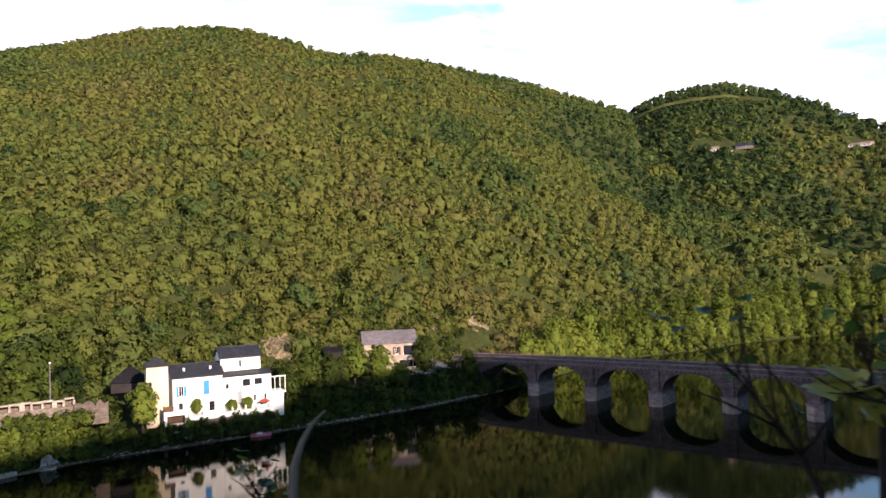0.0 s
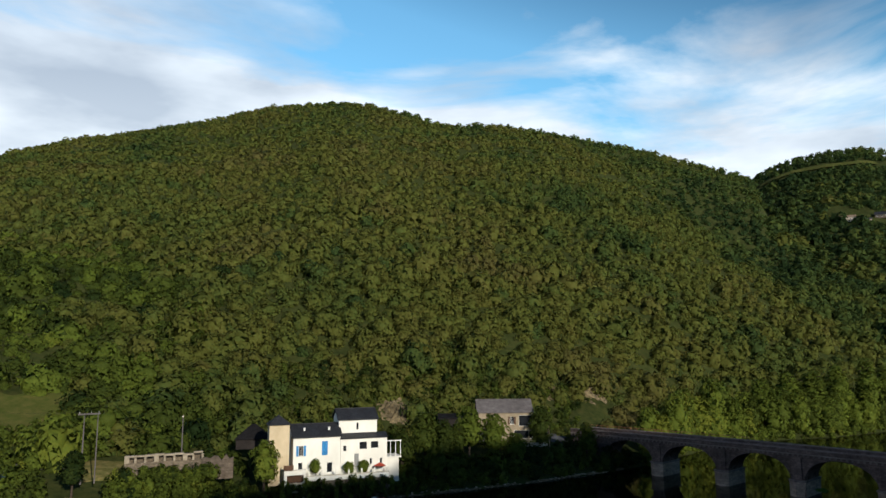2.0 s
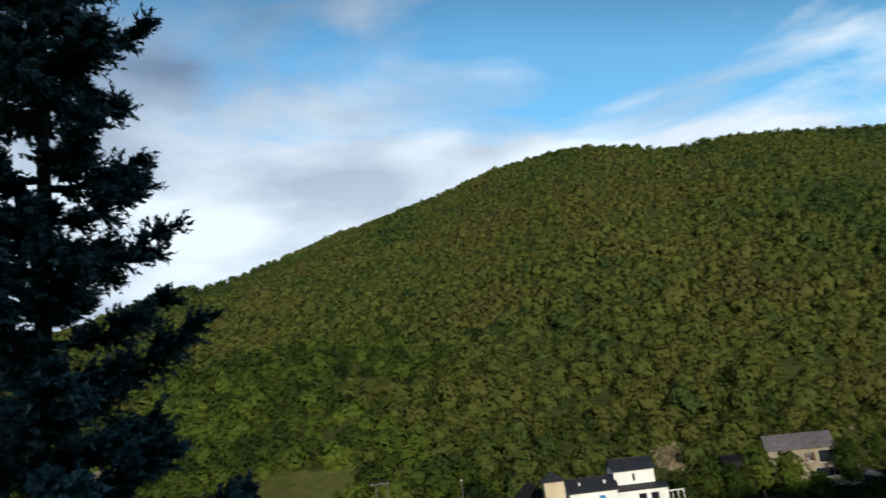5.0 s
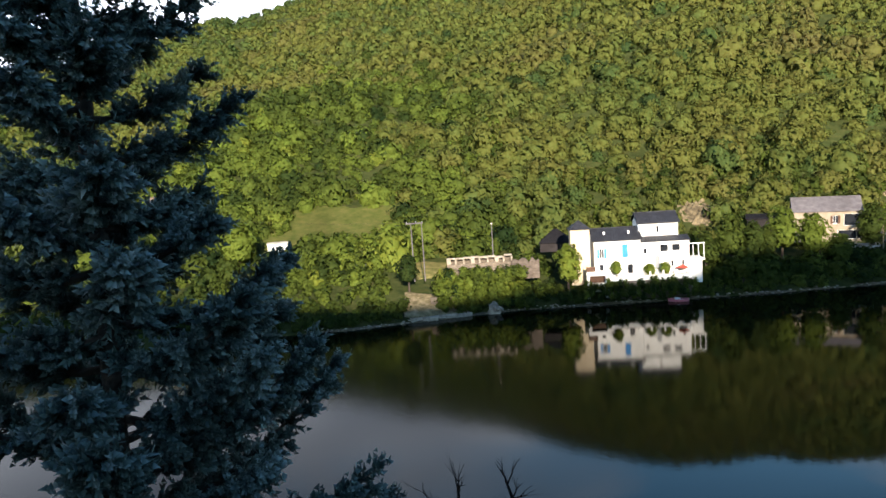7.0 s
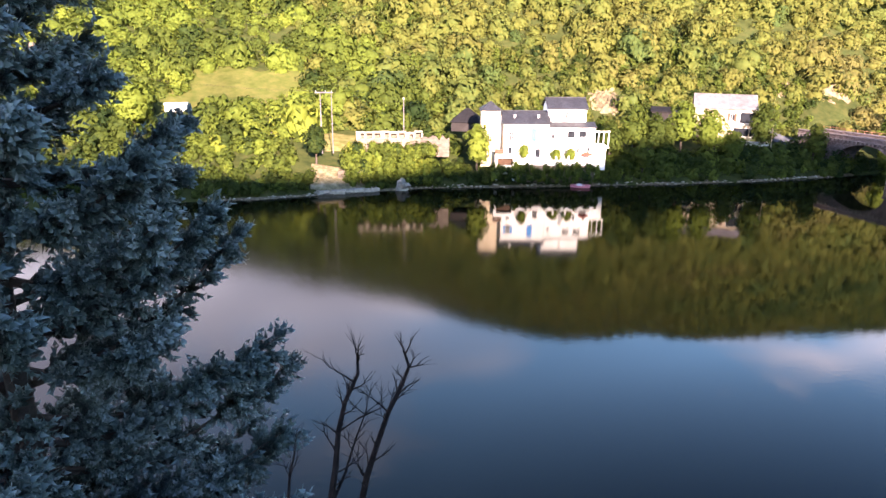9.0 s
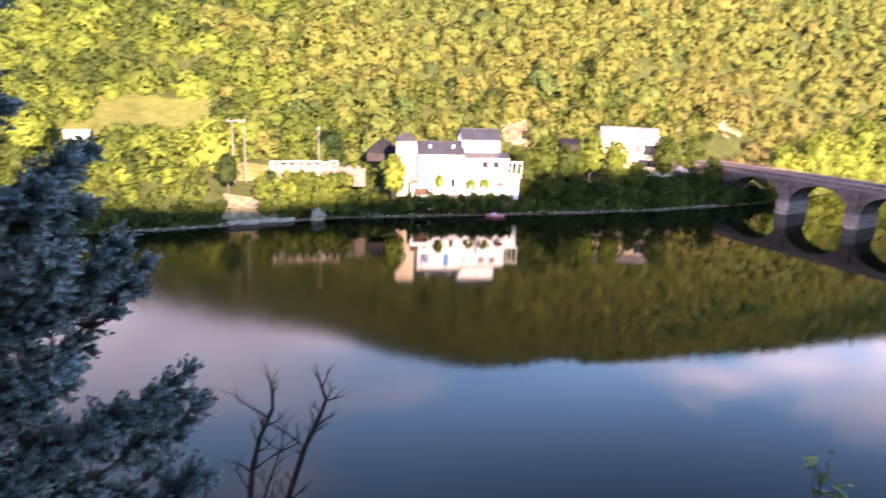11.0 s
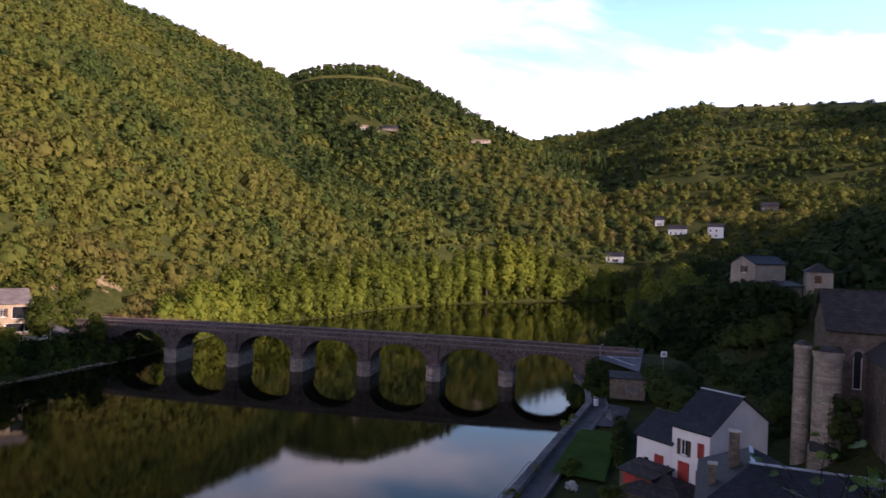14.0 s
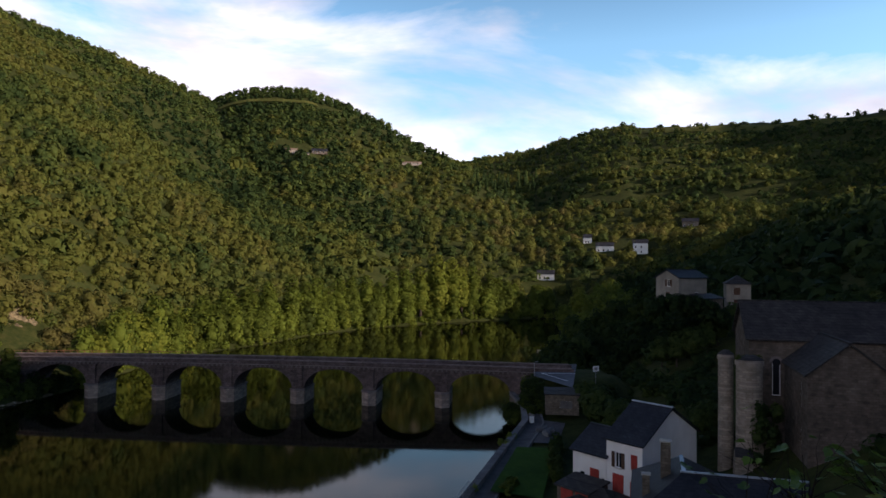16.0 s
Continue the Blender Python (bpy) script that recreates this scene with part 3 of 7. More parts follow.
def crown_shape(rng, lumps, leaves, tall=1.0, leaf=0.16, spread=0.62, loose=(0.75, 1.1), ruffle=0.28):
    """A crown about one metre in radius standing on z=0: an inner mass, tinted darker as painted shade, and clumps of
    leaf sprays round it.
    Returns vertices, triangles, and a tint offset and a normal for every vertex; leaves turn with their clump."""
    V, F, T, Q, n = [], [], [], [], 0
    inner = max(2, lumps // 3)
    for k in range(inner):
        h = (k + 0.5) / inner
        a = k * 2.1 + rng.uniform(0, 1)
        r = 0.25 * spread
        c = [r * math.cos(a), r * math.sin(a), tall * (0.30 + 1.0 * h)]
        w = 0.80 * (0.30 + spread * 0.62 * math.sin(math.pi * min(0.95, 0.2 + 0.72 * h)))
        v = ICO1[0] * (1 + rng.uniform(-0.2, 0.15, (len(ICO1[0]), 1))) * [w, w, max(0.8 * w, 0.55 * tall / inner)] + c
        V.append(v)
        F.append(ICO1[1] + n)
        # negative tint: the shade between the clumps is put into the colour
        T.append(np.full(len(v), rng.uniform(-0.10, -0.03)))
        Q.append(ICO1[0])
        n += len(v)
    clumps = int(lumps * 1.8)
    per = max(1, round(leaves / clumps))
    for k in range(clumps):
        h = (k + rng.uniform(0, 1)) / clumps
        a = k * 2.39996 + rng.uniform(-0.4, 0.4)
        rad = spread * math.sin(math.pi * min(0.95, 0.16 + 0.74 * h)) * rng.uniform(0.5, 1.08)
        cr = rng.uniform(0.26, 0.46) * (1.1 - 0.25 * h)
        c = np.array([rad * math.cos(a), rad * math.sin(a), tall * (0.32 + 1.2 * h)])
        out = c - [0, 0, 0.55 * tall]
        out /= max(1e-6, np.linalg.norm(out))
        d = rng.normal(size=(per, 3)) + out * 1.1
        d /= np.linalg.norm(d, axis=1)[:, None]
        p = d * cr * rng.uniform(*loose, (per, 1)) * [1, 1, 0.8] + c
        lie = d * 0.38 + out * 0.5 + [0, 0, 0.3] + rng.normal(size=(per, 3)) * 0.2
        Q.append(np.repeat(lie / np.linalg.norm(lie, axis=1)[:, None], 3, axis=0))
        nrm = d + out * 0.4 + rng.normal(size=(per, 3)) * ruffle
        nrm /= np.linalg.norm(nrm, axis=1)[:, None]
        u = np.cross(nrm, rng.normal(size=(per, 3)))
        u /= np.linalg.norm(u, axis=1)[:, None]
        w = np.cross(nrm, u)
        s = leaf * rng.uniform(0.6, 1.5, (per, 1))
        tri = np.stack([p + u * s * 1.1, p - u * s * 0.6 + w * s * 0.75, p - u * s * 0.5 - w * s * 0.75], 1).reshape(-1, 3)
        V.append(tri)
        F.append(np.arange(per * 3).reshape(-1, 3) + n)
        T.append(np.repeat(rng.uniform(-0.03, 0.03) + rng.uniform(-0.03, 0.04, per), 3))
        n += per * 3
    return np.vstack(V), np.vstack(F), np.concatenate(T), np.vstack(Q)


def plant(name, spots, shapes, mat, label, category):
    """Many crowns in one mesh. spots: rows of x, y, z, radius, height factor, tint."""
    Vs, Fs, Ts, Qs, n = [], [], [], [], 0
    pick = RNG.integers(0, len(shapes), len(spots))
    turn = RNG.uniform(0, 2 * math.pi, len(spots))
    for k, (V, F, T, Q) in enumerate(shapes):
        s = spots[pick == k]
        if not len(s):
            continue
        c, sn = np.cos(turn[pick == k])[:, None], np.sin(turn[pick == k])[:, None]
        X = (V[None, :, 0] * c - V[None, :, 1] * sn) * s[:, 3:4] + s[:, 0:1]
        Y = (V[None, :, 0] * sn + V[None, :, 1] * c) * s[:, 3:4] + s[:, 1:2]
        Z = V[None, :, 2] * s[:, 3:4] * s[:, 4:5] + s[:, 2:3]
        Vs.append(np.stack([X, Y, Z], 2).reshape(-1, 3))
        Fs.append((F[None] + (np.arange(len(s)) * len(V))[:, None, None] + n).reshape(-1, 3))
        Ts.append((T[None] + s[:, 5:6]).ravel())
        Qs.append(np.stack([Q[None, :, 0] * c - Q[None, :, 1] * sn, Q[None, :, 0] * sn + Q[None, :, 1] * c, np.repeat(Q[None, :, 2], len(s), 0)], 2).reshape(-1, 3))
        n += len(s) * len(V)
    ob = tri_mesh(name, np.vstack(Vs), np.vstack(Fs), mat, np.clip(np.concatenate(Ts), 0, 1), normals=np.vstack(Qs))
    return tagged(ob, label, category, kind="stuff")


def scatter(x0, x1, y0, y1, step):
    gx, gy = np.meshgrid(np.arange(x0, x1, step), np.arange(y0, y1, step))
    gx = gx + (np.arange(gx.shape[0]) % 2)[:, None] * step * 0.5
    gx, gy = gx.ravel() + RNG.uniform(-0.38, 0.38, gx.size) * step, gy.ravel() + RNG.uniform(-0.38, 0.38, gy.size) * step
    return gx, gy


def polar(x, y):
    return np.degrees(np.arctan2(x, y)), np.hypot(x, y)


# open ground: (bearing, distance, radius)
CLEARINGS = [(-57, 156.5, 7), (-53.6, 156, 7), (-55.3, 160, 5.5), (-60.3, 150, 5), (-49.0, 131, 5), (-46, 131, 5), (-43, 131.5, 5), (-40.5, 132, 4), (-31, 128, 13), (-37.5, 133, 8), (-21, 150, 8), (-13, 159, 5), (8.0, 545, 11), (9.5, 545, 9), (17.8, 590, 9), (18.3, 580, 7),
             (33.5, 415, 9), (36.3, 420, 9), (29, 365, 9), (32.4, 440, 8), (40.5, 470, 8), (-17, 155, 10), (-26.7, 160, 4.5), (-26.6, 153, 4), (-11.2, 178, 6), (-11.3, 171, 5.5), (-13.9, 172, 4.5)]


def open_ground(x, y):
    o = np.zeros(np.shape(x), bool)
    for a, r, s in CLEARINGS:
        c = bearing(a, r)
        o |= np.hypot(x - c.x, y - c.y) < s
    return o


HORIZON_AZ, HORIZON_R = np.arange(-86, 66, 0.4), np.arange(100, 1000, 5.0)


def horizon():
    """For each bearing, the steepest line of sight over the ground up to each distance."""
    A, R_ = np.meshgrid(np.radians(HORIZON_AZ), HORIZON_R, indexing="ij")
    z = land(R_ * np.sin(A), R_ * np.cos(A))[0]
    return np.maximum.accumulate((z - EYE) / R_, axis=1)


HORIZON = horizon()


def shows_from_eye(x, y, z, top, slack):
    """True for trees whose tops show in the camera's view, or stand no farther than slack behind a crest."""
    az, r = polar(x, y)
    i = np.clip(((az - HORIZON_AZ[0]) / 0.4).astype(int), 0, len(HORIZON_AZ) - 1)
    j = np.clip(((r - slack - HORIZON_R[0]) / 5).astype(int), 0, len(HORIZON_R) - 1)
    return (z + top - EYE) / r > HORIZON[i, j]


def forest():
    near_shapes = [crown_shape(RNG, 9, 104, 0.85, 0.185, spread=0.8) for _ in range(14)]
    close_shapes = [crown_shape(RNG, 13, 330, 0.85, 0.105, spread=0.8) for _ in range(10)]
    far_shapes = [crown_shape(RNG, 5, 34, 0.85, 0.30, spread=0.74) for _ in range(12)]
    round_shapes = [crown_shape(RNG, 9, 150, 0.9, 0.15, spread=0.7) for _ in range(10)]
    # the hill across the river
    x, y = scatter(-640, 120, 20, 660, 4.9)
    az, r = polar(x, y)
    z, df, dn = land(x, y)
    keep = ((df > 20) | ((az > -16) & (df > 12)) | ((az > -8) & (df > 7))) & (az > -80) & (az < 14) & (r < 650) & ~open_ground(x, y)
    keep &= shows_from_eye(x, y, z, 6.0, 25.0)
    far = r > 400
    keep &= ~far | (RNG.uniform(size=len(x)) < 0.80)
    x, y, z, r, az, far, df = (q[keep] for q in (x, y, z, r, az, far, df))
    n = len(x)
    size = np.clip(RNG.lognormal(math.log(3.0), 0.26, n), 1.7, 5.0)
    size = np.where(r < 260, size * 1.1, size) * (1 + 0.22 * wob(x, y, 21, 4.0))
    tall = RNG.uniform(0.85, 1.35, n)
    size, tall = np.where(far, np.clip(size, 2.5, 3.9), size), np.where(far, RNG.uniform(0.75, 1.05, n), tall)
    # greener high up, rusty oaks in the middle of the slope; darker to the right and in the gullies,
    # where valley shade is put into the tint, and lifted near the water there for sunlit lower slopes
    tint = np.interp(az, [-72, -48, -28, -10, 4, 14], [0.40, 0.50, 0.55, 0.43, 0.18, 0.15]) + 0.15 * wob(x, y, 38, 3.0) + 0.09 * wob(x, y, 15, 9.0) + RNG.normal(0, 0.065, n) - 0.10 * np.clip((r - 400) / 120, 0, 1) + 0.26 * np.clip((110 - df) / 60, 0, 1) * np.clip((az + 14) / 8, 0, 1)
    tint = np.where(RNG.uniform(size=n) < 0.07, tint * 0.45, tint)
    spots = np.c_[x, y, z - 0.6 * size, size, tall, np.clip(tint, 0.02, 0.93)]
    # these crowns get the brighter bank palette: sunlight put into their colour
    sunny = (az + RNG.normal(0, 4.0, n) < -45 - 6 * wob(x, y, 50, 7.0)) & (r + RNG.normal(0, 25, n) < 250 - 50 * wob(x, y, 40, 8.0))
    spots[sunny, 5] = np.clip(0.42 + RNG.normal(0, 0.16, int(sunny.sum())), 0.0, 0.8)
    plant("bright_hillside_wood", spots[~far & sunny], close_shapes, M_BANK, "mixed wood on the lower slope, its sunlit green put into the tint", "woods")
    far |= sunny
    close = r < 225
    plant("lower_oak_wood", spots[~far & close], close_shapes, M_FOREST, "leafy olive-green oak wood at the foot of the slope", "woods")
    plant("oak_forest", spots[~far & ~close], near_shapes, M_FOREST, "dense olive and rust-tinged oak wood covering the steep slope", "forest")
    plant("upper_oak_forest", spots[far & ~sunny], far_shapes, M_FOREST, "distant oak wood running up to the ridge", "forest")
    # the farther hills
    x, y = scatter(-120, 800, 150, 980, 8.2)
    az, r = polar(x, y)
    z, df, dn = land(x, y)
    keep = (az >= -3) & (az < 58) & (r > 335) & (r < 980) & ~open_ground(x, y) & ((df > 16) | (az > 31)) & ((az >= 14) | (r > 600) | (az > 3.0))
    keep &= shows_from_eye(x, y, z, 6.0, 25.0)
    keep &= ~((az > 1.5) & (az < 12.5) & (r > 642))
    keep &= ~((az > 36) & (r > 800) & (RNG.uniform(size=len(x)) < 0.75))
    keep &= ~((az < 14) & (r < 640) & (az < 3.0))
    # hedged strips and small fields between the tree rows on the third hill
    strip = np.sin(r / 13.0 + 2.2 * wob(x, y, 90, 6.0))
    keep &= ~((az > 24) & (r > 520) & (strip < -0.55) & (RNG.uniform(size=len(x)) < 0.4))
    x, y, z, r, az, strip = (q[keep] for q in (x, y, z, r, az, strip))
    n = len(x)
    size = np.clip(RNG.lognormal(math.log(4.0), 0.25, n), 2.4, 6.2) * np.where(r > 700, 0.85, 1.0)
    # lowest near bearing 0, where the valley's shade is put into the tint
    tint = np.interp(az, [0, 10, 20, 30, 50], [0.13, 0.19, 0.32, 0.38, 0.26]) + 0.14 * wob(x, y, 60, 5.0) + RNG.normal(0, 0.13, n) + 0.08 * strip - 0.14 * np.clip((r - 520) / 150, 0, 1)
    spots = np.c_[x, y, z - 0.5 * size, size, RNG.uniform(0.8, 1.2, n), np.clip(tint, 0.02, 0.9)]
    valley = (r < 540) & (az > 16)
    spots[valley, 5] = np.clip(spots[valley, 5] + 0.06 + RNG.normal(0, 0.10, int(valley.sum())), 0.02, 0.95)
    plant("valley_trees", spots[valley], round_shapes, M_FOREST, "rounded sunlit trees round the houses of the valley slope", "trees")
    plant("far_woods", spots[~valley], far_shapes, M_FOREST, "far mixed woods on rounded hills", "woods")
    x, y = scatter(10, 170, 630, 730, 5.6)
    az, r = polar(x, y)
    z = land(x, y)[0]
    keep = (az > 1.6) & (az < 13) & (r > 665) & (r < 708)
    x, y, z = (q[keep] for q in (x, y, z))
    n = len(x)
    size = RNG.uniform(2.6, 3.6, n)
    plant("hilltop_wood", np.c_[x, y, z - 0.4 * size, size, RNG.uniform(0.9, 1.15, n), np.clip(0.1 + RNG.normal(0, 0.06, n), 0.0, 0.5)], far_shapes, M_FOREST, "dark even wood capping the second hill", "woods")
    # slopes of this side, above and behind the village
    x, y = scatter(20, 420, -260, 330, 7.5)
    az, r = polar(x, y)
    z, df, dn = land(x, y)
    keep = (dn > 30) & (az > 28) & (az < 95) & (r < 300) & (r > 40) & ((dn > 62) | (y > 140) | ((RNG.uniform(size=len(x)) < 0.25) & (dn > 45)))
    x, y, z = (q[keep] for q in (x, y, z))
    n = len(x)
    size = RNG.uniform(2.8, 5.0, n)
    # tints near zero put the slope's deep shade into the foliage
    plant("village_woods", np.c_[x, y, z - 0.5 * size, size, RNG.uniform(0.9, 1.3, n), np.clip(-0.02 + RNG.normal(0, 0.08, n), 0.0, 0.8)], far_shapes, M_FOREST, "woods above the village, tinted near black for their shade", "woods")


def spruces():
    """A stand of pointed dark spruces at the foot of the saddle."""
    rng = np.random.default_rng(31)
    V, F, T, n = [], [], [], 0
    tiers, sides = 6, 9
    for _ in range(46):
        az, el = rng.uniform(23.0, 28.4), rng.uniform(5.7, 7.0)
        r = on_slope(az, el)
        p = bearing(az, r)
        h, w = rng.uniform(9, 15), rng.uniform(1.8, 2.6)
        z0 = ground_at(p.x, p.y) - 0.5
        for k in range(tiers):
            lo, hi = z0 + h * (0.06 + 0.14 * k), z0 + h * (0.06 + 0.14 * k + 0.27)
            rad = w * (1 - 0.15 * k)
            a = np.arange(sides) * 2 * math.pi / sides + rng.uniform(0, 1)
            rr = rad * rng.uniform(0.7, 1.15, sides)
            V.append(np.vstack([np.c_[p.x + rr * np.cos(a), p.y + rr * np.sin(a), lo + rng.uniform(-0.3, 0.3, sides)], [[p.x, p.y, hi]]]))
            F.append(np.array([[i, (i + 1) % sides, sides] for i in range(sides)]) + n)
            T.append(np.full(sides + 1, rng.uniform(0.02, 0.16)))
            n += sides + 1
    tagged(tri_mesh("spruce_stand", np.vstack(V), np.vstack(F), M_FOREST, np.concatenate(T)), "dark pointed spruces in a stand on the far slope", "woods", kind="stuff")


spruces()
forest()


def along_bank(name, a0, a1, step, inland, radius, tall, tint, label, n_side=1, shapes=None, skip=()):
    """Crowns in a band along the far bank, from bearing a0 to a1."""
    rows = []
    a = a0
    while a < a1:
        rf = float(np.interp(a, FAR_AZ, FAR_R))
        for _ in range(n_side):
            aa = a + RNG.uniform(-0.5, 0.5) * step
            if any(s0 < aa < s1 for s0, s1 in skip):
                continue
            rr = float(np.interp(aa, FAR_AZ, FAR_R)) + RNG.uniform(*inland)
            p = bearing(aa, rr)
            s = RNG.uniform(*radius)
            rows.append((p.x, p.y, ground_at(p.x, p.y) - 0.35 * s, s, RNG.uniform(*tall), np.clip(RNG.normal(tint, 0.13), 0, 1)))
        a += step
    return plant(name, np.array(rows), shapes, M_BANK, label, "shrubs" if radius[1] < 2.5 else "trees")


BANK_SHAPES = [crown_shape(RNG, 8, 190, 1.0, 0.13) for _ in range(8)]
RIVER_SHAPES = [crown_shape(RNG, 16, 640, 1.75, 0.085, spread=0.66) for _ in range(6)]
along_bank("bank_shrubs", -82, -9.5, 0.42, (0.5, 5.0), (0.6, 1.7), (0.8, 1.2), 0.33, "low shrubs and bramble along the stony water's edge", 2, BANK_SHAPES, skip=((-50.2, -46.3),))
along_bank("meadow_bushes", -80, -37.5, 0.5, (5.0, 17.0), (0.9, 2.3), (0.8, 1.2), 0.38, "bright bushes on the terraces below the road", 2, BANK_SHAPES, skip=((-52, -46.5),))
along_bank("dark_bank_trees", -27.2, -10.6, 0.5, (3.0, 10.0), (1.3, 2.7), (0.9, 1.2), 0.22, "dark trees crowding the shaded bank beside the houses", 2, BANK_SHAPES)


def understorey():
    """Bushes that close the wood's foot above the road, houses and fields."""
    x, y = scatter(-150, 5, 50, 185, 3.3)
    az, r = polar(x, y)
    z, df, dn = land(x, y)
    keep = (df > 15) & (df < 52) & (az > -68) & (az < -8) & ~open_ground(x, y)
    road = (az > -20) & (az < -8) & (df < 27) & (df > 15)
    keep &= ~road
    keep &= ~((az > -50.3) & (az < -39) & (r > 124) & (r < 135) & (RNG.uniform(size=len(x)) < 0.75))
    x, y, z, az, df = (q[keep] for q in (x, y, z, az, df))
    n = len(x)
    s = RNG.uniform(0.9, 2.3, n)
    tint = np.where(az < -40, 0.32, 0.28) + RNG.normal(0, 0.14, n)
    spots = [np.c_[x, y, z - 0.4 * s, s, RNG.uniform(0.8, 1.3, n), np.clip(tint, 0, 1)]]
    # scrub on the cut slope above the road to the bridge
    for _ in range(130):
        a = RNG.uniform(-18.5, -11.8)
        p = bearing(a, float(np.interp(a, FAR_AZ, FAR_R)) + RNG.uniform(26, 44))
        q = RNG.uniform(0.6, 1.5)
        spots.append(np.array([[p.x, p.y, ground_at(p.x, p.y) - 0.4 * q, q, RNG.uniform(0.8, 1.2), np.clip(RNG.normal(0.32, 0.14), 0, 1)]]))
    plant("understorey", np.vstack(spots), BANK_SHAPES, M_BANK, "mixed bushes filling the foot of the wood", "bushes")


understorey()
along_bank("road_foot_bushes", -47.5, -40.5, 0.26, (1.5, 5.5), (0.9, 1.7), (0.9, 1.5), 0.45, "yellow-green bushes before the crumbling wall", 2, BANK_SHAPES)
along_bank("abutment_shrubs", -10.4, -7.6, 0.3, (-0.3, 4.0), (1.0, 2.2), (0.9, 1.2), 0.15, "dark bushes round the bridge abutment", 2, BANK_SHAPES)
along_bank("bend_shrubs", -6.8, 31, 0.5, (-0.2, 3.5), (1.1, 2.4), (0.8, 1.2), 0.66, "leafy bushes hanging over the far water's edge", 2, BANK_SHAPES)
along_bank("riverside_trees", -6.5, 30, 0.5, (1.5, 16.0), (2.8, 4.8), (0.8, 1.35), 0.64, "sunlit green trees lining the far river bend", 2, RIVER_SHAPES)


def tree(name, label, az, r, height, radius, tint, trunk=0.16, shape="round", mat=None, base=0.25, seed=1, group="", z=None):
    """A single tree: tapered trunk with limbs, and a crown of clumps and leaf sprays."""
    rng = np.random.default_rng(seed)
    p = bearing(az, r)
    gz = ground_at(p.x, p.y) if z is None else z
    t = thing(name, Matrix.Translation((p.x, p.y, gz)), label, "tree", group)
    bm = bmesh.new()
    top = height * (0.8 if shape != "round" else 0.62)
    lean = [Vector((rng.uniform(-0.03, 0.03) * height * k, rng.uniform(-0.03, 0.03) * height * k, top * k)) for k in (0, 0.25, 0.5, 0.75, 1.0)]
    lean[0].z = -0.4
    tube(bm, lean, [trunk * height * 0.14 * q for q in (1.25, 0.9, 0.7, 0.45, 0.2)], 7)
    for k in range(6):
        h = 0.35 + 0.1 * k
        q = Vector((0, 0, top * h))
        a = k * 2.4 + rng.uniform(-0.3, 0.3)
        e = q + Vector((math.cos(a) * radius * 0.7, math.sin(a) * radius * 0.7, height * 0.16))
        tube(bm, [q, (q + e) / 2 + Vector((0, 0, 0.03 * height)), e], [trunk * height * 0.06, trunk * height * 0.04, trunk * height * 0.012], 5)
    part("trunk", bm, M_BARK, t)
    lumps, leaves = (18, 1300) if shape == "round" else (26, 1900)
    tall = (height * (1 - base)) / (radius * 1.75)
    V, F, T, Q = crown_shape(rng, lumps, leaves, tall, 0.085 if shape == "round" else 0.075, 0.64 if shape == "round" else 0.60)
    V = V * radius + [0, 0, height * base - 0.2 * radius]
    tri_mesh("crown", V, F, mat or M_BANK, np.clip(tint + T * 1.3, 0, 1), t, normals=Q)
    return t


# single trees that stand out: bearing, distance, height, crown radius, tint
tree("ash_tree", "light green ash tree in front of the buff tower", -36.7, 121, 10.2, 2.8, 0.80, seed=11)
for i, (a, r, h, c, ti) in enumerate(((-26.0, 130, 9.5, 2.6, 0.30), (-24.2, 133, 12.0, 3.3, 0.42), (-22.6, 135, 10.0, 2.8, 0.26), (-21.6, 138, 8.5, 2.4, 0.36), (-23.3, 128, 8.5, 2.2, 0.46))):
    tree("bank_tree", "dense dark green tree on the bank beside the white house", a, r, h, c, ti, seed=20 + i, group="trees between the houses")
tree("willow_tree", "yellow-green tree in sun before the villa", -20.6, 140.5, 11.5, 3.6, 0.62, seed=31)
tree("willow_tree", "yellow-green tree in sun before the villa", -18.6, 140.0, 11.0, 3.4, 0.68, seed=32)
tree("willow_tree", "yellow-green tree in sun before the villa", -16.9, 140.5, 7.5, 2.6, 0.50, seed=39)
tree("walnut_tree", "round deep green tree beside the villa terrace", -14.9, 148, 11.5, 3.1, 0.30, seed=33)
tree("bridge_tree", "small conical tree at the bridge head", -11.3, 151.5, 9.0, 2.5, 0.40, seed=34)
tree("garden_cypress", "slim dark garden cypress", -25.0, 136, 5.6, 0.5, 0.05, shape="tall", seed=35)
tree("olive_tree", "grey-green tree leaning over the bank", -50.0, 122, 7.6, 2.4, 0.12, seed=36)
tree("field_tree", "green tree casting a shadow on the field", -50.6, 139, 7.5, 2.3, 0.66, seed=37)
tree("lime_tree", "bright green broad tree above the bank", -63.5, 139, 11, 4.4, 0.7, seed=38)
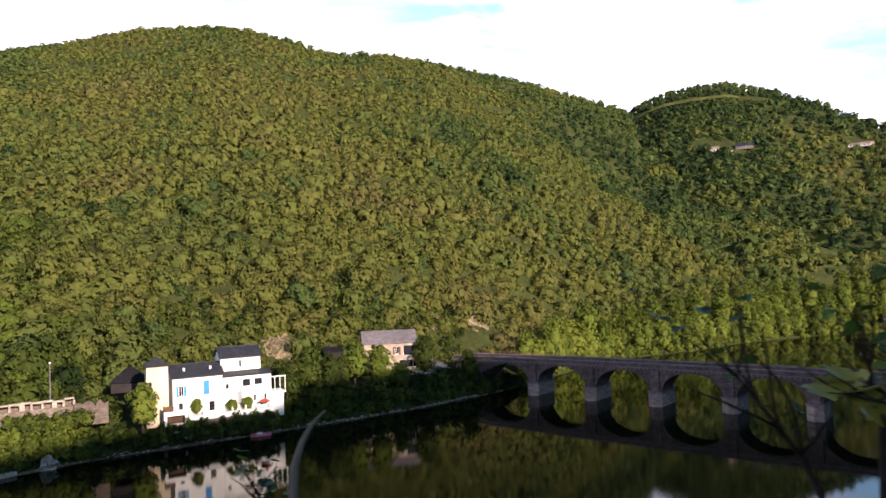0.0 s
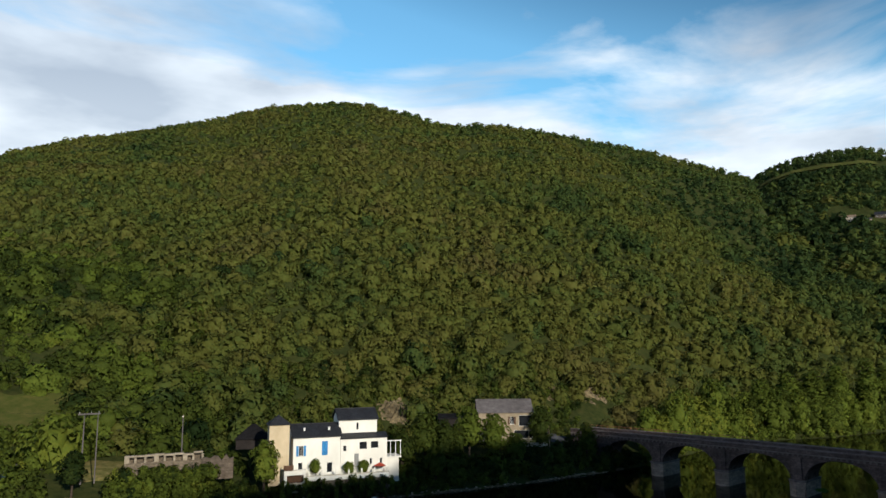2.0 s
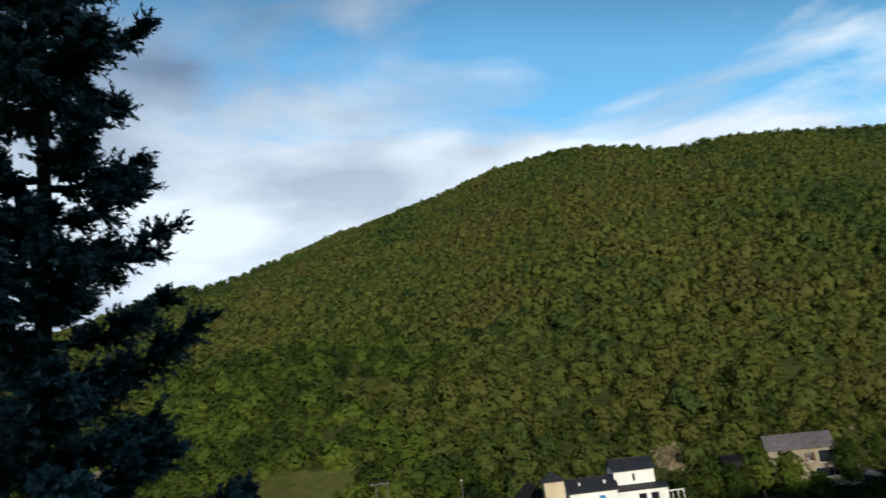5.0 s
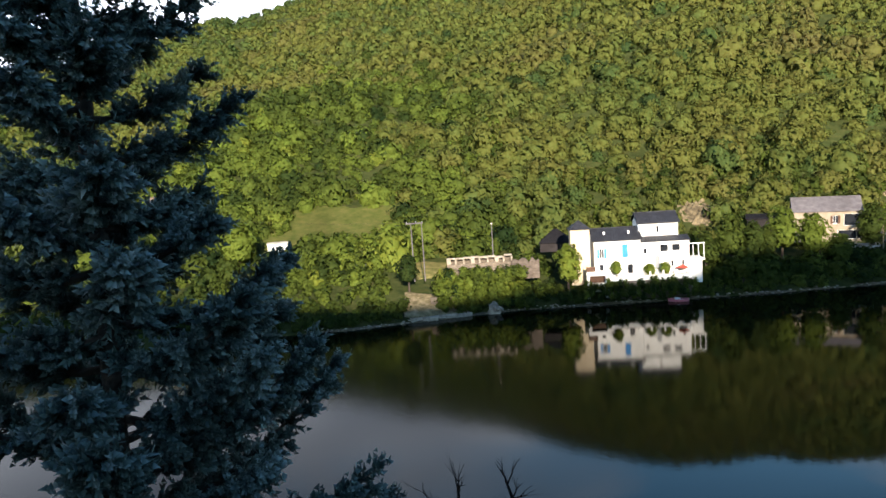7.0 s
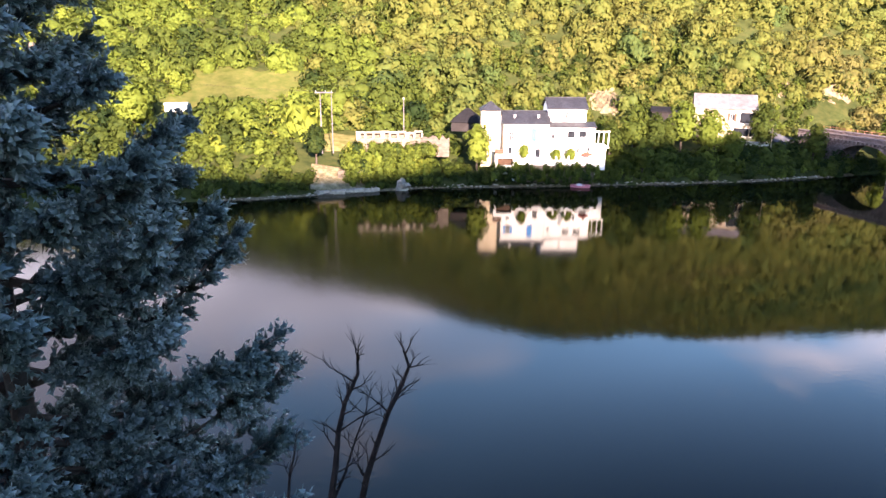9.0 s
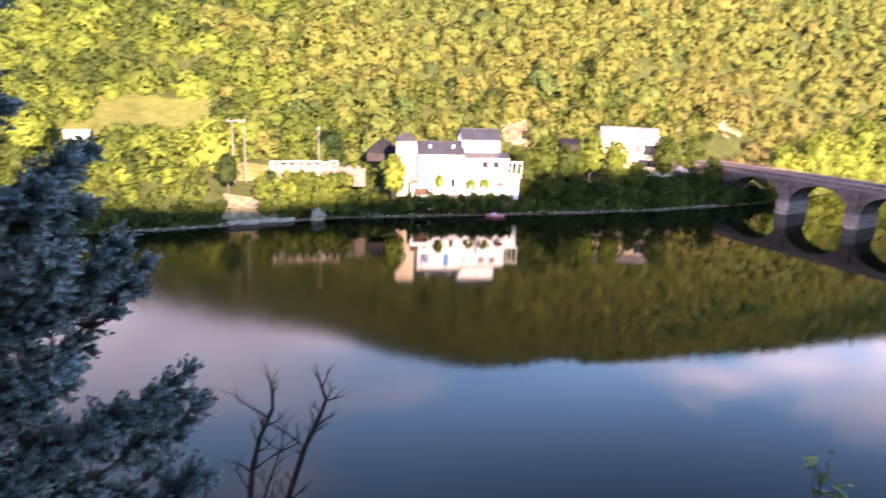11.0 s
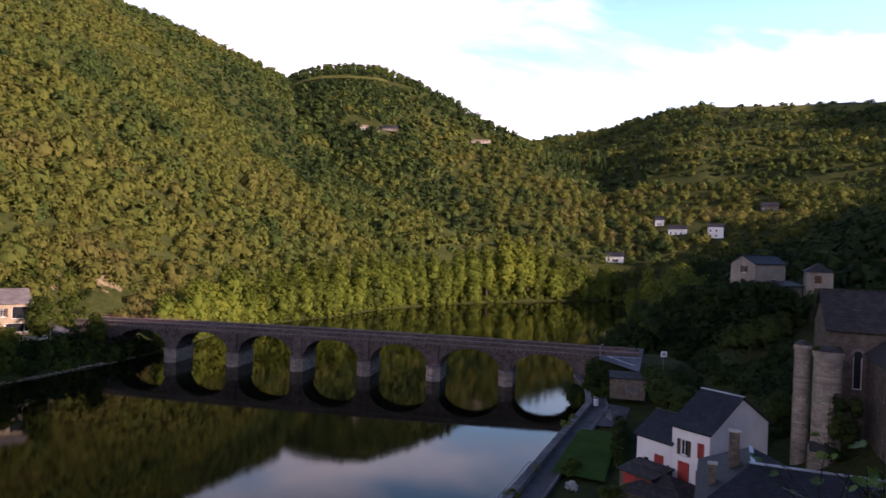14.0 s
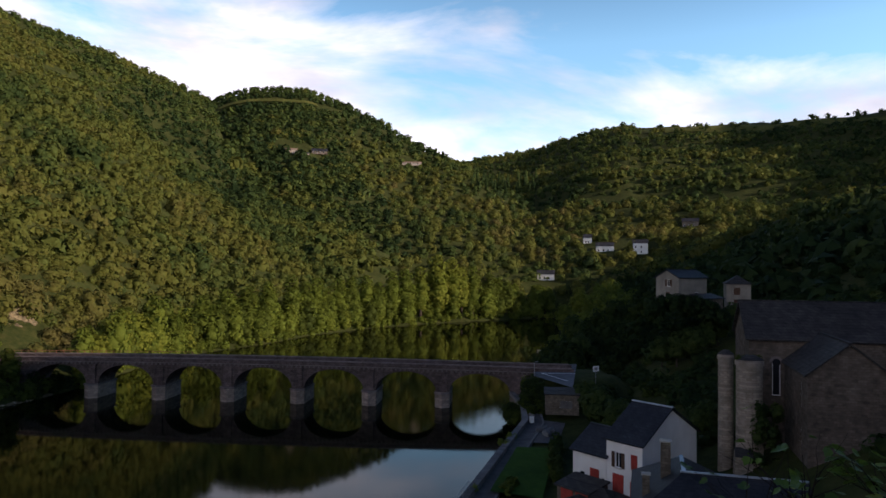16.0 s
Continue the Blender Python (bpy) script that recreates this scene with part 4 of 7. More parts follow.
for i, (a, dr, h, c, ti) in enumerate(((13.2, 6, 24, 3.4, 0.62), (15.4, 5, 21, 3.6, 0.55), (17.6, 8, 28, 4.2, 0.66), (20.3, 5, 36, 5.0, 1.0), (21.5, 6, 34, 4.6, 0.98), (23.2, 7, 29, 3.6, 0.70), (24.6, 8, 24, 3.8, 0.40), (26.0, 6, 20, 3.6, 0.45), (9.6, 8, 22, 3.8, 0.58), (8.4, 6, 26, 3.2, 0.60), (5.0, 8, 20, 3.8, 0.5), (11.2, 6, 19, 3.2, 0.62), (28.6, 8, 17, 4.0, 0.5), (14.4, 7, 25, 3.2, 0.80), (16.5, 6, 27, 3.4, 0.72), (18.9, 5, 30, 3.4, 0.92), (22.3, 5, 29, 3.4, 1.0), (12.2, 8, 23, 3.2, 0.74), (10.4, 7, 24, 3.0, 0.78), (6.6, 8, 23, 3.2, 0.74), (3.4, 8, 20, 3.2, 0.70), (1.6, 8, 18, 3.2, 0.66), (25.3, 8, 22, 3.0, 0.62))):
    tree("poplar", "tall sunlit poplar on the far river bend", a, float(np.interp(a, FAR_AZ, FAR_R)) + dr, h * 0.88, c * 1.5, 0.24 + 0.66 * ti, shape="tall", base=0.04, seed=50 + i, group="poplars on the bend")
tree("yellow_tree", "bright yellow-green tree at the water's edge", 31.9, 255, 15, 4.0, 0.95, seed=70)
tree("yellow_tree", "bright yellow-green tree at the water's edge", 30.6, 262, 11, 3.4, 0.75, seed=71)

HEDGE_A, HEDGE_B = Vector((-69.2, 97.4, 0)), Vector((-55.4, 109.6, 0))
rows = []
for k in range(76):
    w = HEDGE_A.lerp(HEDGE_B, (k % 38) / 37)
    out = 0.0 if k < 38 else 0.9
    q = RNG.uniform(0.5, 0.85)
    rows.append((w.x + 0.66 * out + RNG.uniform(-0.3, 0.3), w.y - 0.75 * out + RNG.uniform(-0.3, 0.3), 1.9 - 1.2 * out + RNG.uniform(-0.4, 0.9), q, RNG.uniform(1.0, 1.8), np.clip(RNG.normal(0.34, 0.14), 0, 1)))
plant("terrace_hedge", np.array(rows), BANK_SHAPES, M_BANK, "uneven leafy hedge on the bank below the white terrace", "hedge")


def wall_bushes():
    """Bushes standing before the crumbling road wall."""
    rng = np.random.default_rng(77)
    m = Matrix.Translation(bearing(-47.1, 121.5)) @ Matrix.Rotation(radians(90 - 47), 4, "Z")
    rows = []
    for k in range(110):
        p = m @ Vector((rng.uniform(-1, 15), rng.uniform(-4.8, -0.7), 0))
        s = rng.uniform(0.7, 1.6)
        rows.append((p.x, p.y, ground_at(p.x, p.y) + 0.7, s, rng.uniform(1.0, 1.6), np.clip(rng.normal(0.52, 0.18), 0, 1)))
    for k in range(44):
        p = m @ Vector((rng.uniform(-0.5, 15), rng.uniform(-1.6, -0.5), 0))
        s, h = rng.uniform(0.8, 1.4), rng.uniform(1.0, 1.4)
        rows.append((p.x, p.y, 7.5 + rng.uniform(-0.5, 0.5) - 1.9 * s * h, s, h, np.clip(rng.normal(0.5, 0.18), 0, 1)))
    plant("wall_bushes", np.array(rows), BANK_SHAPES, M_BANK, "sunny bushes before the crumbling wall", "bushes")


wall_bushes()

# ---- the bridge ----
M_COPING_V = material("coping_stone_blocks", (0.15, 0.12, 0.118), (0.24, 0.20, 0.195), 1.2, vary=0.18)
BR_A, BR_B = Vector((-16.6, 148.4, 0)), Vector((43.7, 118.6, 0))   # near left foot of the first and last pier
BR_STEP = (BR_B - BR_A) / 5
BAY = BR_STEP.length
PIER_W, BR_DEEP = 2.35, 5.6
DECK, PARAPET, SPRING, CROWN = 6.55, 7.5, 2.7, 6.0
HUMP = 0.42                      # the deck rises a little toward mid-river


def hump(x):
    return HUMP * max(0.0, 1 - ((x - 3.45 * BAY) / (3.9 * BAY)) ** 2)


def long_box(x0, y0, z0, x1, y1, z1, step=2.0):
    """A beam along the bridge, cut into lengths so that it can follow the rise of the deck."""
    n = max(1, round((x1 - x0) / step))
    bm = bmesh.new()
    cols = [[bm.verts.new((x0 + (x1 - x0) * i / n, y, z)) for y, z in ((y0, z0), (y0, z1), (y1, z1), (y1, z0))] for i in range(n + 1)]
    for a, b in zip(cols, cols[1:]):
        for q in range(4):
            bm.faces.new((a[q], b[q], b[(q + 1) % 4], a[(q + 1) % 4]))
    bm.faces.new(cols[0])
    bm.faces.new(cols[-1][::-1])
    bmesh.ops.recalc_face_normals(bm, faces=bm.faces[:])
    return bm


def bridge():
    ux = BR_STEP.normalized()
    m = Matrix.Translation(BR_A - BR_STEP) @ Matrix.Rotation(math.atan2(ux.y, ux.x), 4, "Z")
    # local x runs along the bridge from the left abutment, y away from the camera's bank side, z up
    t = thing("arch_bridge", m, "old grey stone road bridge with seven arches over the river", "bridge")
    for k in range(7):
        x0, x1 = k * BAY + PIER_W, (k + 1) * BAY
        xc, half = (x0 + x1) / 2, (x1 - x0) / 2
        n = 20
        xs = [xc - half * math.cos(math.pi * i / n) for i in range(n + 1)]
        zs = [SPRING + (CROWN - SPRING) * math.sqrt(max(0, 1 - ((x - xc) / half) ** 2)) for x in xs]
        xs, zs = [k * BAY + PIER_W / 2] + xs + [(k + 1) * BAY + PIER_W / 2], [SPRING] + zs + [SPRING]
        bm = bmesh.new()
        cols = [[bm.verts.new((x, yy, zz)) for yy, zz in ((0, z), (0, DECK), (BR_DEEP, DECK), (BR_DEEP, z))] for x, z in zip(xs, zs)]
        for a, b in zip(cols, cols[1:]):
            for q in range(4):
                bm.faces.new((a[q], b[q], b[(q + 1) % 4], a[(q + 1) % 4]))
        bm.faces.new(cols[0])
        bm.faces.new(cols[-1][::-1])
        bay = part("arch_bay", bm, M_STONE, t)
        for yy, off in ((-0.09, 0.1), (BR_DEEP - 0.01, 0.1)):
            bm = bmesh.new()
            nv = 25
            for i in range(nv):
                a0, a1 = math.pi * (i + 0.04) / nv, math.pi * (i + 0.96) / nv
                rise = CROWN - SPRING
                deep = 0.55
                pts = [(xc - h * math.cos(a), yy, SPRING + v * math.sin(a)) for a, h, v in ((a0, half, rise), (a1, half, rise), (a1, half + deep * 0.8, rise + deep), (a0, half + deep * 0.8, rise + deep))]
                poly_prism(bm, pts, (0, off, 0))
            tagged(part("arch_ring", bm, M_STONE, bay, "ring of dressed arch stones"), kind="stuff")
    for k in range(1, 7):
        x0, x1 = k * BAY, k * BAY + PIER_W
        bm = bmesh.new()
        pts = [(x0, -0.1, -3), (x1, -0.1, -3), (x1 + 0.05, BR_DEEP + 0.1, -3), (x0 - 0.05, BR_DEEP + 0.1, -3)]
        nose = [(x0 - 0.15, -0.35, -3), ((x0 + x1) / 2, -1.15, -3), (x1 + 0.15, -0.35, -3), (x1 + 0.15, BR_DEEP + 0.35, -3), ((x0 + x1) / 2, BR_DEEP + 1.1, -3), (x0 - 0.15, BR_DEEP + 0.35, -3)]
        poly_prism(bm, nose, (0, 0, 5.45))
        pier = part("pier", bm, M_PIER, t, "pale stone pier with pointed cutwaters")
        bm = bmesh.new()
        cap = [(px + (0.14 if px > (x0 + x1) / 2 else -0.14), py + (0.12 if py > 2 else -0.12), 2.45) for px, py, _ in nose]
        poly_prism(bm, cap, (0, 0, 0.28))
        part("pier_cap", bm, M_COPING, pier)
        for ya, yb in ((-0.42, -0.01), (BR_DEEP + 0.01, BR_DEEP + 0.42)):
            part("pilaster", boxes((x0 + 0.35, ya, 2.73, x1 - 0.35, yb, 5.9), (x0 + 0.2, ya - 0.06, 5.9, x1 - 0.2, yb + 0.06, 6.15)), M_STONE, pier)
    L0, L1 = -7.0, 7 * BAY + PIER_W + 9.0
    part("abutment", boxes((L0, 0.02, -2, PIER_W, BR_DEEP - 0.02, DECK - 0.02)), M_STONE, t)
    part("abutment", boxes((7 * BAY, 0.02, -2, L1, BR_DEEP - 0.02, DECK - 0.02)), M_STONE, t)
    part("carriageway", long_box(L0, 0.4, DECK - 0.01, L1, BR_DEEP - 0.4, DECK + 0.06), M_ASPHALT, t)
    for y0, y1, face in ((-0.05, 0.38, -1), (BR_DEEP - 0.38, BR_DEEP + 0.05, 1)):
        par = part("parapet", long_box(L0, y0, DECK, L1, y1, PARAPET - 0.18), M_STONE, t)
        slab = part("coping_stone", boxes((0, y0 - 0.10, PARAPET - 0.18, 1.97, y1 + 0.10, PARAPET)), M_COPING_V, par, "worn pinkish coping stone")
        slab.location.x = L0
        for i in range(1, int((L1 - L0) / 2.0)):
            o = slab.copy()
            scene.collection.objects.link(o)
            o.location = (L0 + 2.0 * i, 0, random.uniform(-0.015, 0.015))
        cor = part("corbel", boxes((0, y0 - 0.22 if face < 0 else y1, DECK - 0.42, 0.28, y0 if face < 0 else y1 + 0.22, DECK - 0.05)), M_COPING, par)
        cor.location.x = L0 + 0.3
        for i in range(1, int((L1 - L0 - 0.6) / 0.85)):
            o = cor.copy()
            scene.collection.objects.link(o)
            o.location.x = L0 + 0.3 + 0.85 * i
        part("string_course", long_box(L0, y0 - 0.25 if face < 0 else y1, DECK - 0.05, L1, y0 if face < 0 else y1 + 0.25, DECK + 0.12), M_COPING, par)
    # iron railing on the far parapet, toward the left bank
    bm = bmesh.new()
    for i in range(26):
        box(bm, L0 + i * 1.5, BR_DEEP - 0.2, PARAPET + 0.42, L0 + i * 1.5 + 1.5, BR_DEEP - 0.14, PARAPET + 0.48)
    for i in range(27):
        x = L0 + i * 1.5
        box(bm, x, BR_DEEP - 0.2, PARAPET, x + 0.05, BR_DEEP - 0.14, PARAPET + 0.45)
    part("railing", bm, M_RUST, t, "thin rusty railing")
    for o in t.children_recursive:
        if o.name.startswith(("coping_stone", "corbel")):
            o.location.z += hump(o.location.x)
            continue
        for v in o.data.vertices:
            v.co.z += hump(v.co.x) * min(1.0, max(0.0, (v.co.z - 2.8) / 2.5))


bridge()

# ---- buildings ----


def panel(bm, m, w, z0, z1, thick, holes):
    """A wall slab from x=0 to w, thickness along +y, with rectangular holes (x0, z0, x1, z1)."""
    xs = sorted({0.0, w, *(h[0] for h in holes), *(h[2] for h in holes)})
    zs = sorted({z0, z1, *(h[1] for h in holes), *(h[3] for h in holes)})
    for xa, xb in zip(xs, xs[1:]):
        for za, zb in zip(zs, zs[1:]):
            if not any(h[0] - 1e-6 <= xa and xb <= h[2] + 1e-6 and h[1] - 1e-6 <= za and zb <= h[3] + 1e-6 for h in holes):
                box(bm, xa, 0, za, xb, thick, zb, m)


def opening(wall, m, x0, z0, x1, z1, kind, shutter=None, frame_mat=None):
    """A window or door in a wall: frame, pane, sill, and shutters folded back or closed."""
    fm = frame_mat or M_PAINTW
    bm = bmesh.new()
    w = 0.07
    for s in ((x0, 0.1, z0, x0 + w, 0.18, z1), (x1 - w, 0.1, z0, x1, 0.18, z1), (x0 + w, 0.1, z1 - w, x1 - w, 0.18, z1), (x0 + w, 0.1, z0, x1 - w, 0.18, z0 + w)):
        box(bm, *s, m)
    if kind == "window":
        c = (x0 + x1) / 2
        box(bm, c - 0.03, 0.105, z0 + w, c + 0.03, 0.175, z1 - w, m)
    fr = part(kind, bm, fm, wall)
    bm = bmesh.new()
    box(bm, x0 + w, 0.13, z0 + w, x1 - w, 0.15, z1 - w, m)
    if kind == "door":
        part("leaf", bm, shutter or M_BROWN, fr)
    else:
        part("pane", bm, M_GLASS, fr)
    if kind == "window":
        bm = bmesh.new()
        box(bm, x0 - 0.08, -0.08, z0 - 0.1, x1 + 0.08, 0.1, z0 - 0.005, m)
        part("sill", bm, M_CONC, fr)
    if shutter and kind in ("window", "closed"):
        half = (x1 - x0) / 2
        spans = ((x0 - half, x0 - 0.02), (x1 + 0.02, x1 + half)) if kind == "window" else ((x0 + 0.01, x0 + half - 0.01), (x0 + half + 0.01, x1 - 0.01))
        for a, b in spans:
            bm = bmesh.new()
            box(bm, a, -0.06, z0, b, -0.012, z1, m)
            for zz in (z0 + 0.18 * (z1 - z0), z0 + 0.76 * (z1 - z0)):
                box(bm, a + 0.02, -0.085, zz, b - 0.02, -0.06, zz + 0.12, m)
            part("shutter", bm, shutter, fr)


def roof_slab(bm, a, b, c, d, thick=0.16):
    """One pitch: corners in order round the slope, thickened downward."""
    poly_prism(bm, [Vector(p) for p in (a, b, c, d)], (0, 0, -thick))


def house(name, label, m, w, d, h, rh, wall_mat, roof_mat, front=(), left=(), right=(), back=(), axis="x", over=0.3, shutter=None, group="", base=0.0, category="house", ridge_mat=None, thick=0.35):
    """A house with hollow walls, true openings and a pitched roof. Local x runs along the front, y into the house.
    Openings: (x0, z0, x1, z1, kind[, shutter]). axis: the ridge's direction, or 'hip' or 'shed'."""
    t = thing(name, m, label, category, group)
    frames = {"front": (Matrix.Identity(4), w, front), "back": (Matrix.Translation((w, d, 0)) @ Matrix.Rotation(math.pi, 4, "Z"), w, back),
              "left": (Matrix.Translation((0, d - thick, 0)) @ Matrix.Rotation(-math.pi / 2, 4, "Z"), d - 2 * thick, left), "right": (Matrix.Translation((w, thick, 0)) @ Matrix.Rotation(math.pi / 2, 4, "Z"), d - 2 * thick, right)}
    for side, (fm, fw, ops) in frames.items():
        bm = bmesh.new()
        panel(bm, fm, fw, base, h, thick, [o[:4] for o in ops])
        if side in ("left", "right") and axis == "x":
            off = thick
            pts = [fm @ Vector(p) for p in ((-off, 0, h), (0, 0, h), (fw, 0, h), (fw + off, 0, h), (fw / 2, 0, h + rh - 0.05))]
            poly_prism(bm, pts, fm.to_3x3() @ Vector((0, thick, 0)))
        if side in ("front", "back") and axis == "y":
            pts = [fm @ Vector(p) for p in ((0, 0, h), (fw, 0, h), (fw / 2, 0, h + rh - 0.05))]
            poly_prism(bm, pts, fm.to_3x3() @ Vector((0, thick, 0)))
        if axis == "shed" and side in ("left", "right"):
            yy = (fw + thick, -thick) if side == "left" else (-thick, fw + thick)
            lo, hi = (fw + thick, -thick) if side == "left" else (-thick, fw + thick)
            pts = [fm @ Vector(p) for p in ((lo, 0, h), (hi, 0, h), (hi, 0, h + rh - 0.05))]
            poly_prism(bm, pts, fm.to_3x3() @ Vector((0, thick, 0)))
        if axis == "shed" and side == "back":
            panel(bm, fm, fw, h, h + rh - 0.05, thick, [])
        bmesh.ops.remove_doubles(bm, verts=bm.verts[:], dist=1e-4)
        wall = part("wall", bm, wall_mat, t)
        for o in ops:
            opening(wall, fm, *o[:5], o[5] if len(o) > 5 else shutter)
    bm = bmesh.new()
    k = rh / (d / 2 if axis in ("x", "hip") else w / 2)
    lift = 0.14
    if axis == "x":
        e = h - over * k + lift
        roof_slab(bm, (-over, -over, e), (w + over, -over, e), (w + over, d / 2, h + rh + lift), (-over, d / 2, h + rh + lift))
        roof_slab(bm, (w + over, d + over, e), (-over, d + over, e), (-over, d / 2 + 0.002, h + rh + lift), (w + over, d / 2 + 0.002, h + rh + lift))
        ridge = boxes((-over, d / 2 - 0.14, h + rh + lift - 0.05, w + over, d / 2 + 0.14, h + rh + lift + 0.06))
    elif axis == "y":
        e = h - over * k + lift
        roof_slab(bm, (-over, d + over, e), (-over, -over, e), (w / 2, -over, h + rh + lift), (w / 2, d + over, h + rh + lift))
        roof_slab(bm, (w + over, -over, e), (w + over, d + over, e), (w / 2 + 0.002, d + over, h + rh + lift), (w / 2 + 0.002, -over, h + rh + lift))
        ridge = boxes((w / 2 - 0.14, -over, h + rh + lift - 0.05, w / 2 + 0.14, d + over, h + rh + lift + 0.06))
    elif axis == "shed":
        k = rh / d
        roof_slab(bm, (-over, -over, h - over * k + lift), (w + over, -over, h - over * k + lift), (w + over, d + over * 0.3, h + rh + over * 0.3 * k + lift), (-over, d + over * 0.3, h + rh + over * 0.3 * k + lift))
        ridge = None
    else:
        top = h + rh + lift
        r0, r1 = (w / 2, w / 2) if w <= d else (d / 2, w - d / 2)
        ya, yb = (d / 2, d / 2) if w >= d else (w / 2, d - w / 2)
        e = h + lift - over * 0.5
        A, B, C, D = (-over, -over, e), (w + over, -over, e), (w + over, d + over, e), (-over, d + over, e)
        P, Q = (r0, ya, top), (r1, yb, top)
        vs = [bm.verts.new(p) for p in (A, B, C, D, P)]
        q = vs[4] if P == Q else bm.verts.new(Q)
        if P == Q:
            for i in range(4):
                bm.faces.new((vs[i], vs[(i + 1) % 4], vs[4]))
        elif w >= d:
            bm.faces.new((vs[0], vs[1], q, vs[4])); bm.faces.new((vs[1], vs[2], q)); bm.faces.new((vs[2], vs[3], vs[4], q)); bm.faces.new((vs[3], vs[0], vs[4]))
        else:
            bm.faces.new((vs[0], vs[1], vs[4])); bm.faces.new((vs[1], vs[2], q, vs[4])); bm.faces.new((vs[2], vs[3], q)); bm.faces.new((vs[3], vs[0], vs[4], q))
        bm.faces.new(vs[3::-1])
        ridge = None
    roof = part("roof", bm, roof_mat, t)
    if ridge is not None:
        part("ridge", ridge, ridge_mat or roof_mat, roof)
    return t


def chimney(parent, x, y, z0, z1, mat, w=0.55):
    bm = boxes((x - w / 2, y - w / 2, z0, x + w / 2, y + w / 2, z1))
    ch = part("chimney", bm, mat, parent)
    part("chimney_cap", boxes((x - w / 2 - 0.08, y - w / 2 - 0.08, z1, x + w / 2 + 0.08, y + w / 2 + 0.08, z1 + 0.1)), M_CONC, ch)
    return ch


def at(az, r, z, yaw):
    """A pose at a bearing: local x is turned to run along the compass bearing yaw."""
    p = bearing(az, r, z)
    return Matrix.Translation(p) @ Matrix.Rotation(radians(90 - yaw), 4, "Z")


# the white house by the water: front runs along bearing 48.8
HX = Vector((-69.0, 100.2, 0))
HM = Matrix.Translation(HX) @ Matrix.Rotation(math.atan2(0.658, 0.753), 4, "Z")


def local(m, x, y, z):
    return m @ Matrix.Translation((x, y, z))


house("white_house", "white rendered house with dark slate roof and blue shutters", local(HM, 0, 0, 3.0), 7.9, 6.4, 7.75, 1.7, M_WHITE, M_SLATE,
      front=((0.9, 4.6, 1.7, 6.3, "window"), (4.75, 4.6, 5.75, 6.9, "closed", M_BLUE), (3.1, 1.9, 4.0, 3.3, "pane"), (5.6, 1.7, 6.6, 3.4, "pane"), (0.8, 2.2, 1.6, 3.6, "pane")), shutter=M_BLUE)
house("tall_white_block", "taller white house block with slate roof and a narrow window", local(HM, 7.95, 1.8, 3.0), 6.7, 5.6, 10.2, 1.5, M_WHITE, M_SLATE,
      front=((3.0, 8.3, 3.5, 9.6, "pane"),), left=((1.5, 8.2, 2.1, 9.2, "pane"),))
house("lean_to_front", "white ground-floor front with low slate pent roof", local(HM, 7.95, 0.0, 3.0), 8.1, 1.75, 7.1, 0.6, M_WHITE, M_SLATE,
      front=((2.3, 2.2, 3.2, 4.6, "door", M_PLAIN), (5.0, 2.6, 5.5, 3.7, "pane"), (6.8, 2.7, 7.3, 3.7, "pane"), (0.4, 5.0, 1.0, 6.0, "pane"), (3.2, 5.2, 4.6, 6.5, "pane"), (5.2, 5.3, 6.6, 6.5, "pane")), axis="shed", over=0.15)
house("square_tower", "buff square tower house with pyramid slate roof", local(HM, -3.9, 0.6, 3.0), 3.3, 3.4, 9.8, 1.4, M_TOWER, M_SLATE, axis="hip")
house("stone_barn", "dark tarred timber barn with slate roof behind the tower", at(-38.9, 131, 7.9, 57), 5.6, 5.0, 1.7, 2.3, M_DARKWOOD, M_TAR, axis="hip", category="barn")
# the two wide dark panes are added as shade under a balcony
house("riverside_villa", "cream villa with pale lichen roof and a raised timber terrace", at(-19.85, 147, 6.3, 67), 11.2, 7.5, 5.9, 2.2, M_CREAM, M_ROOFPALE,
      front=((6.6, 3.4, 7.4, 4.9, "window"), (8.4, 3.0, 11.3, 5.2, "pane"), (7.4, 0.5, 11.2, 2.2, "pane")), right=((2.6, 3.4, 3.6, 4.9, "window"),), shutter=M_BROWN)


def plain_part(parent, name, mat, *specs, label=""):
    return part(name, boxes(*specs), mat, parent, label)


def shift(v, m):
    return m @ Vector(v)


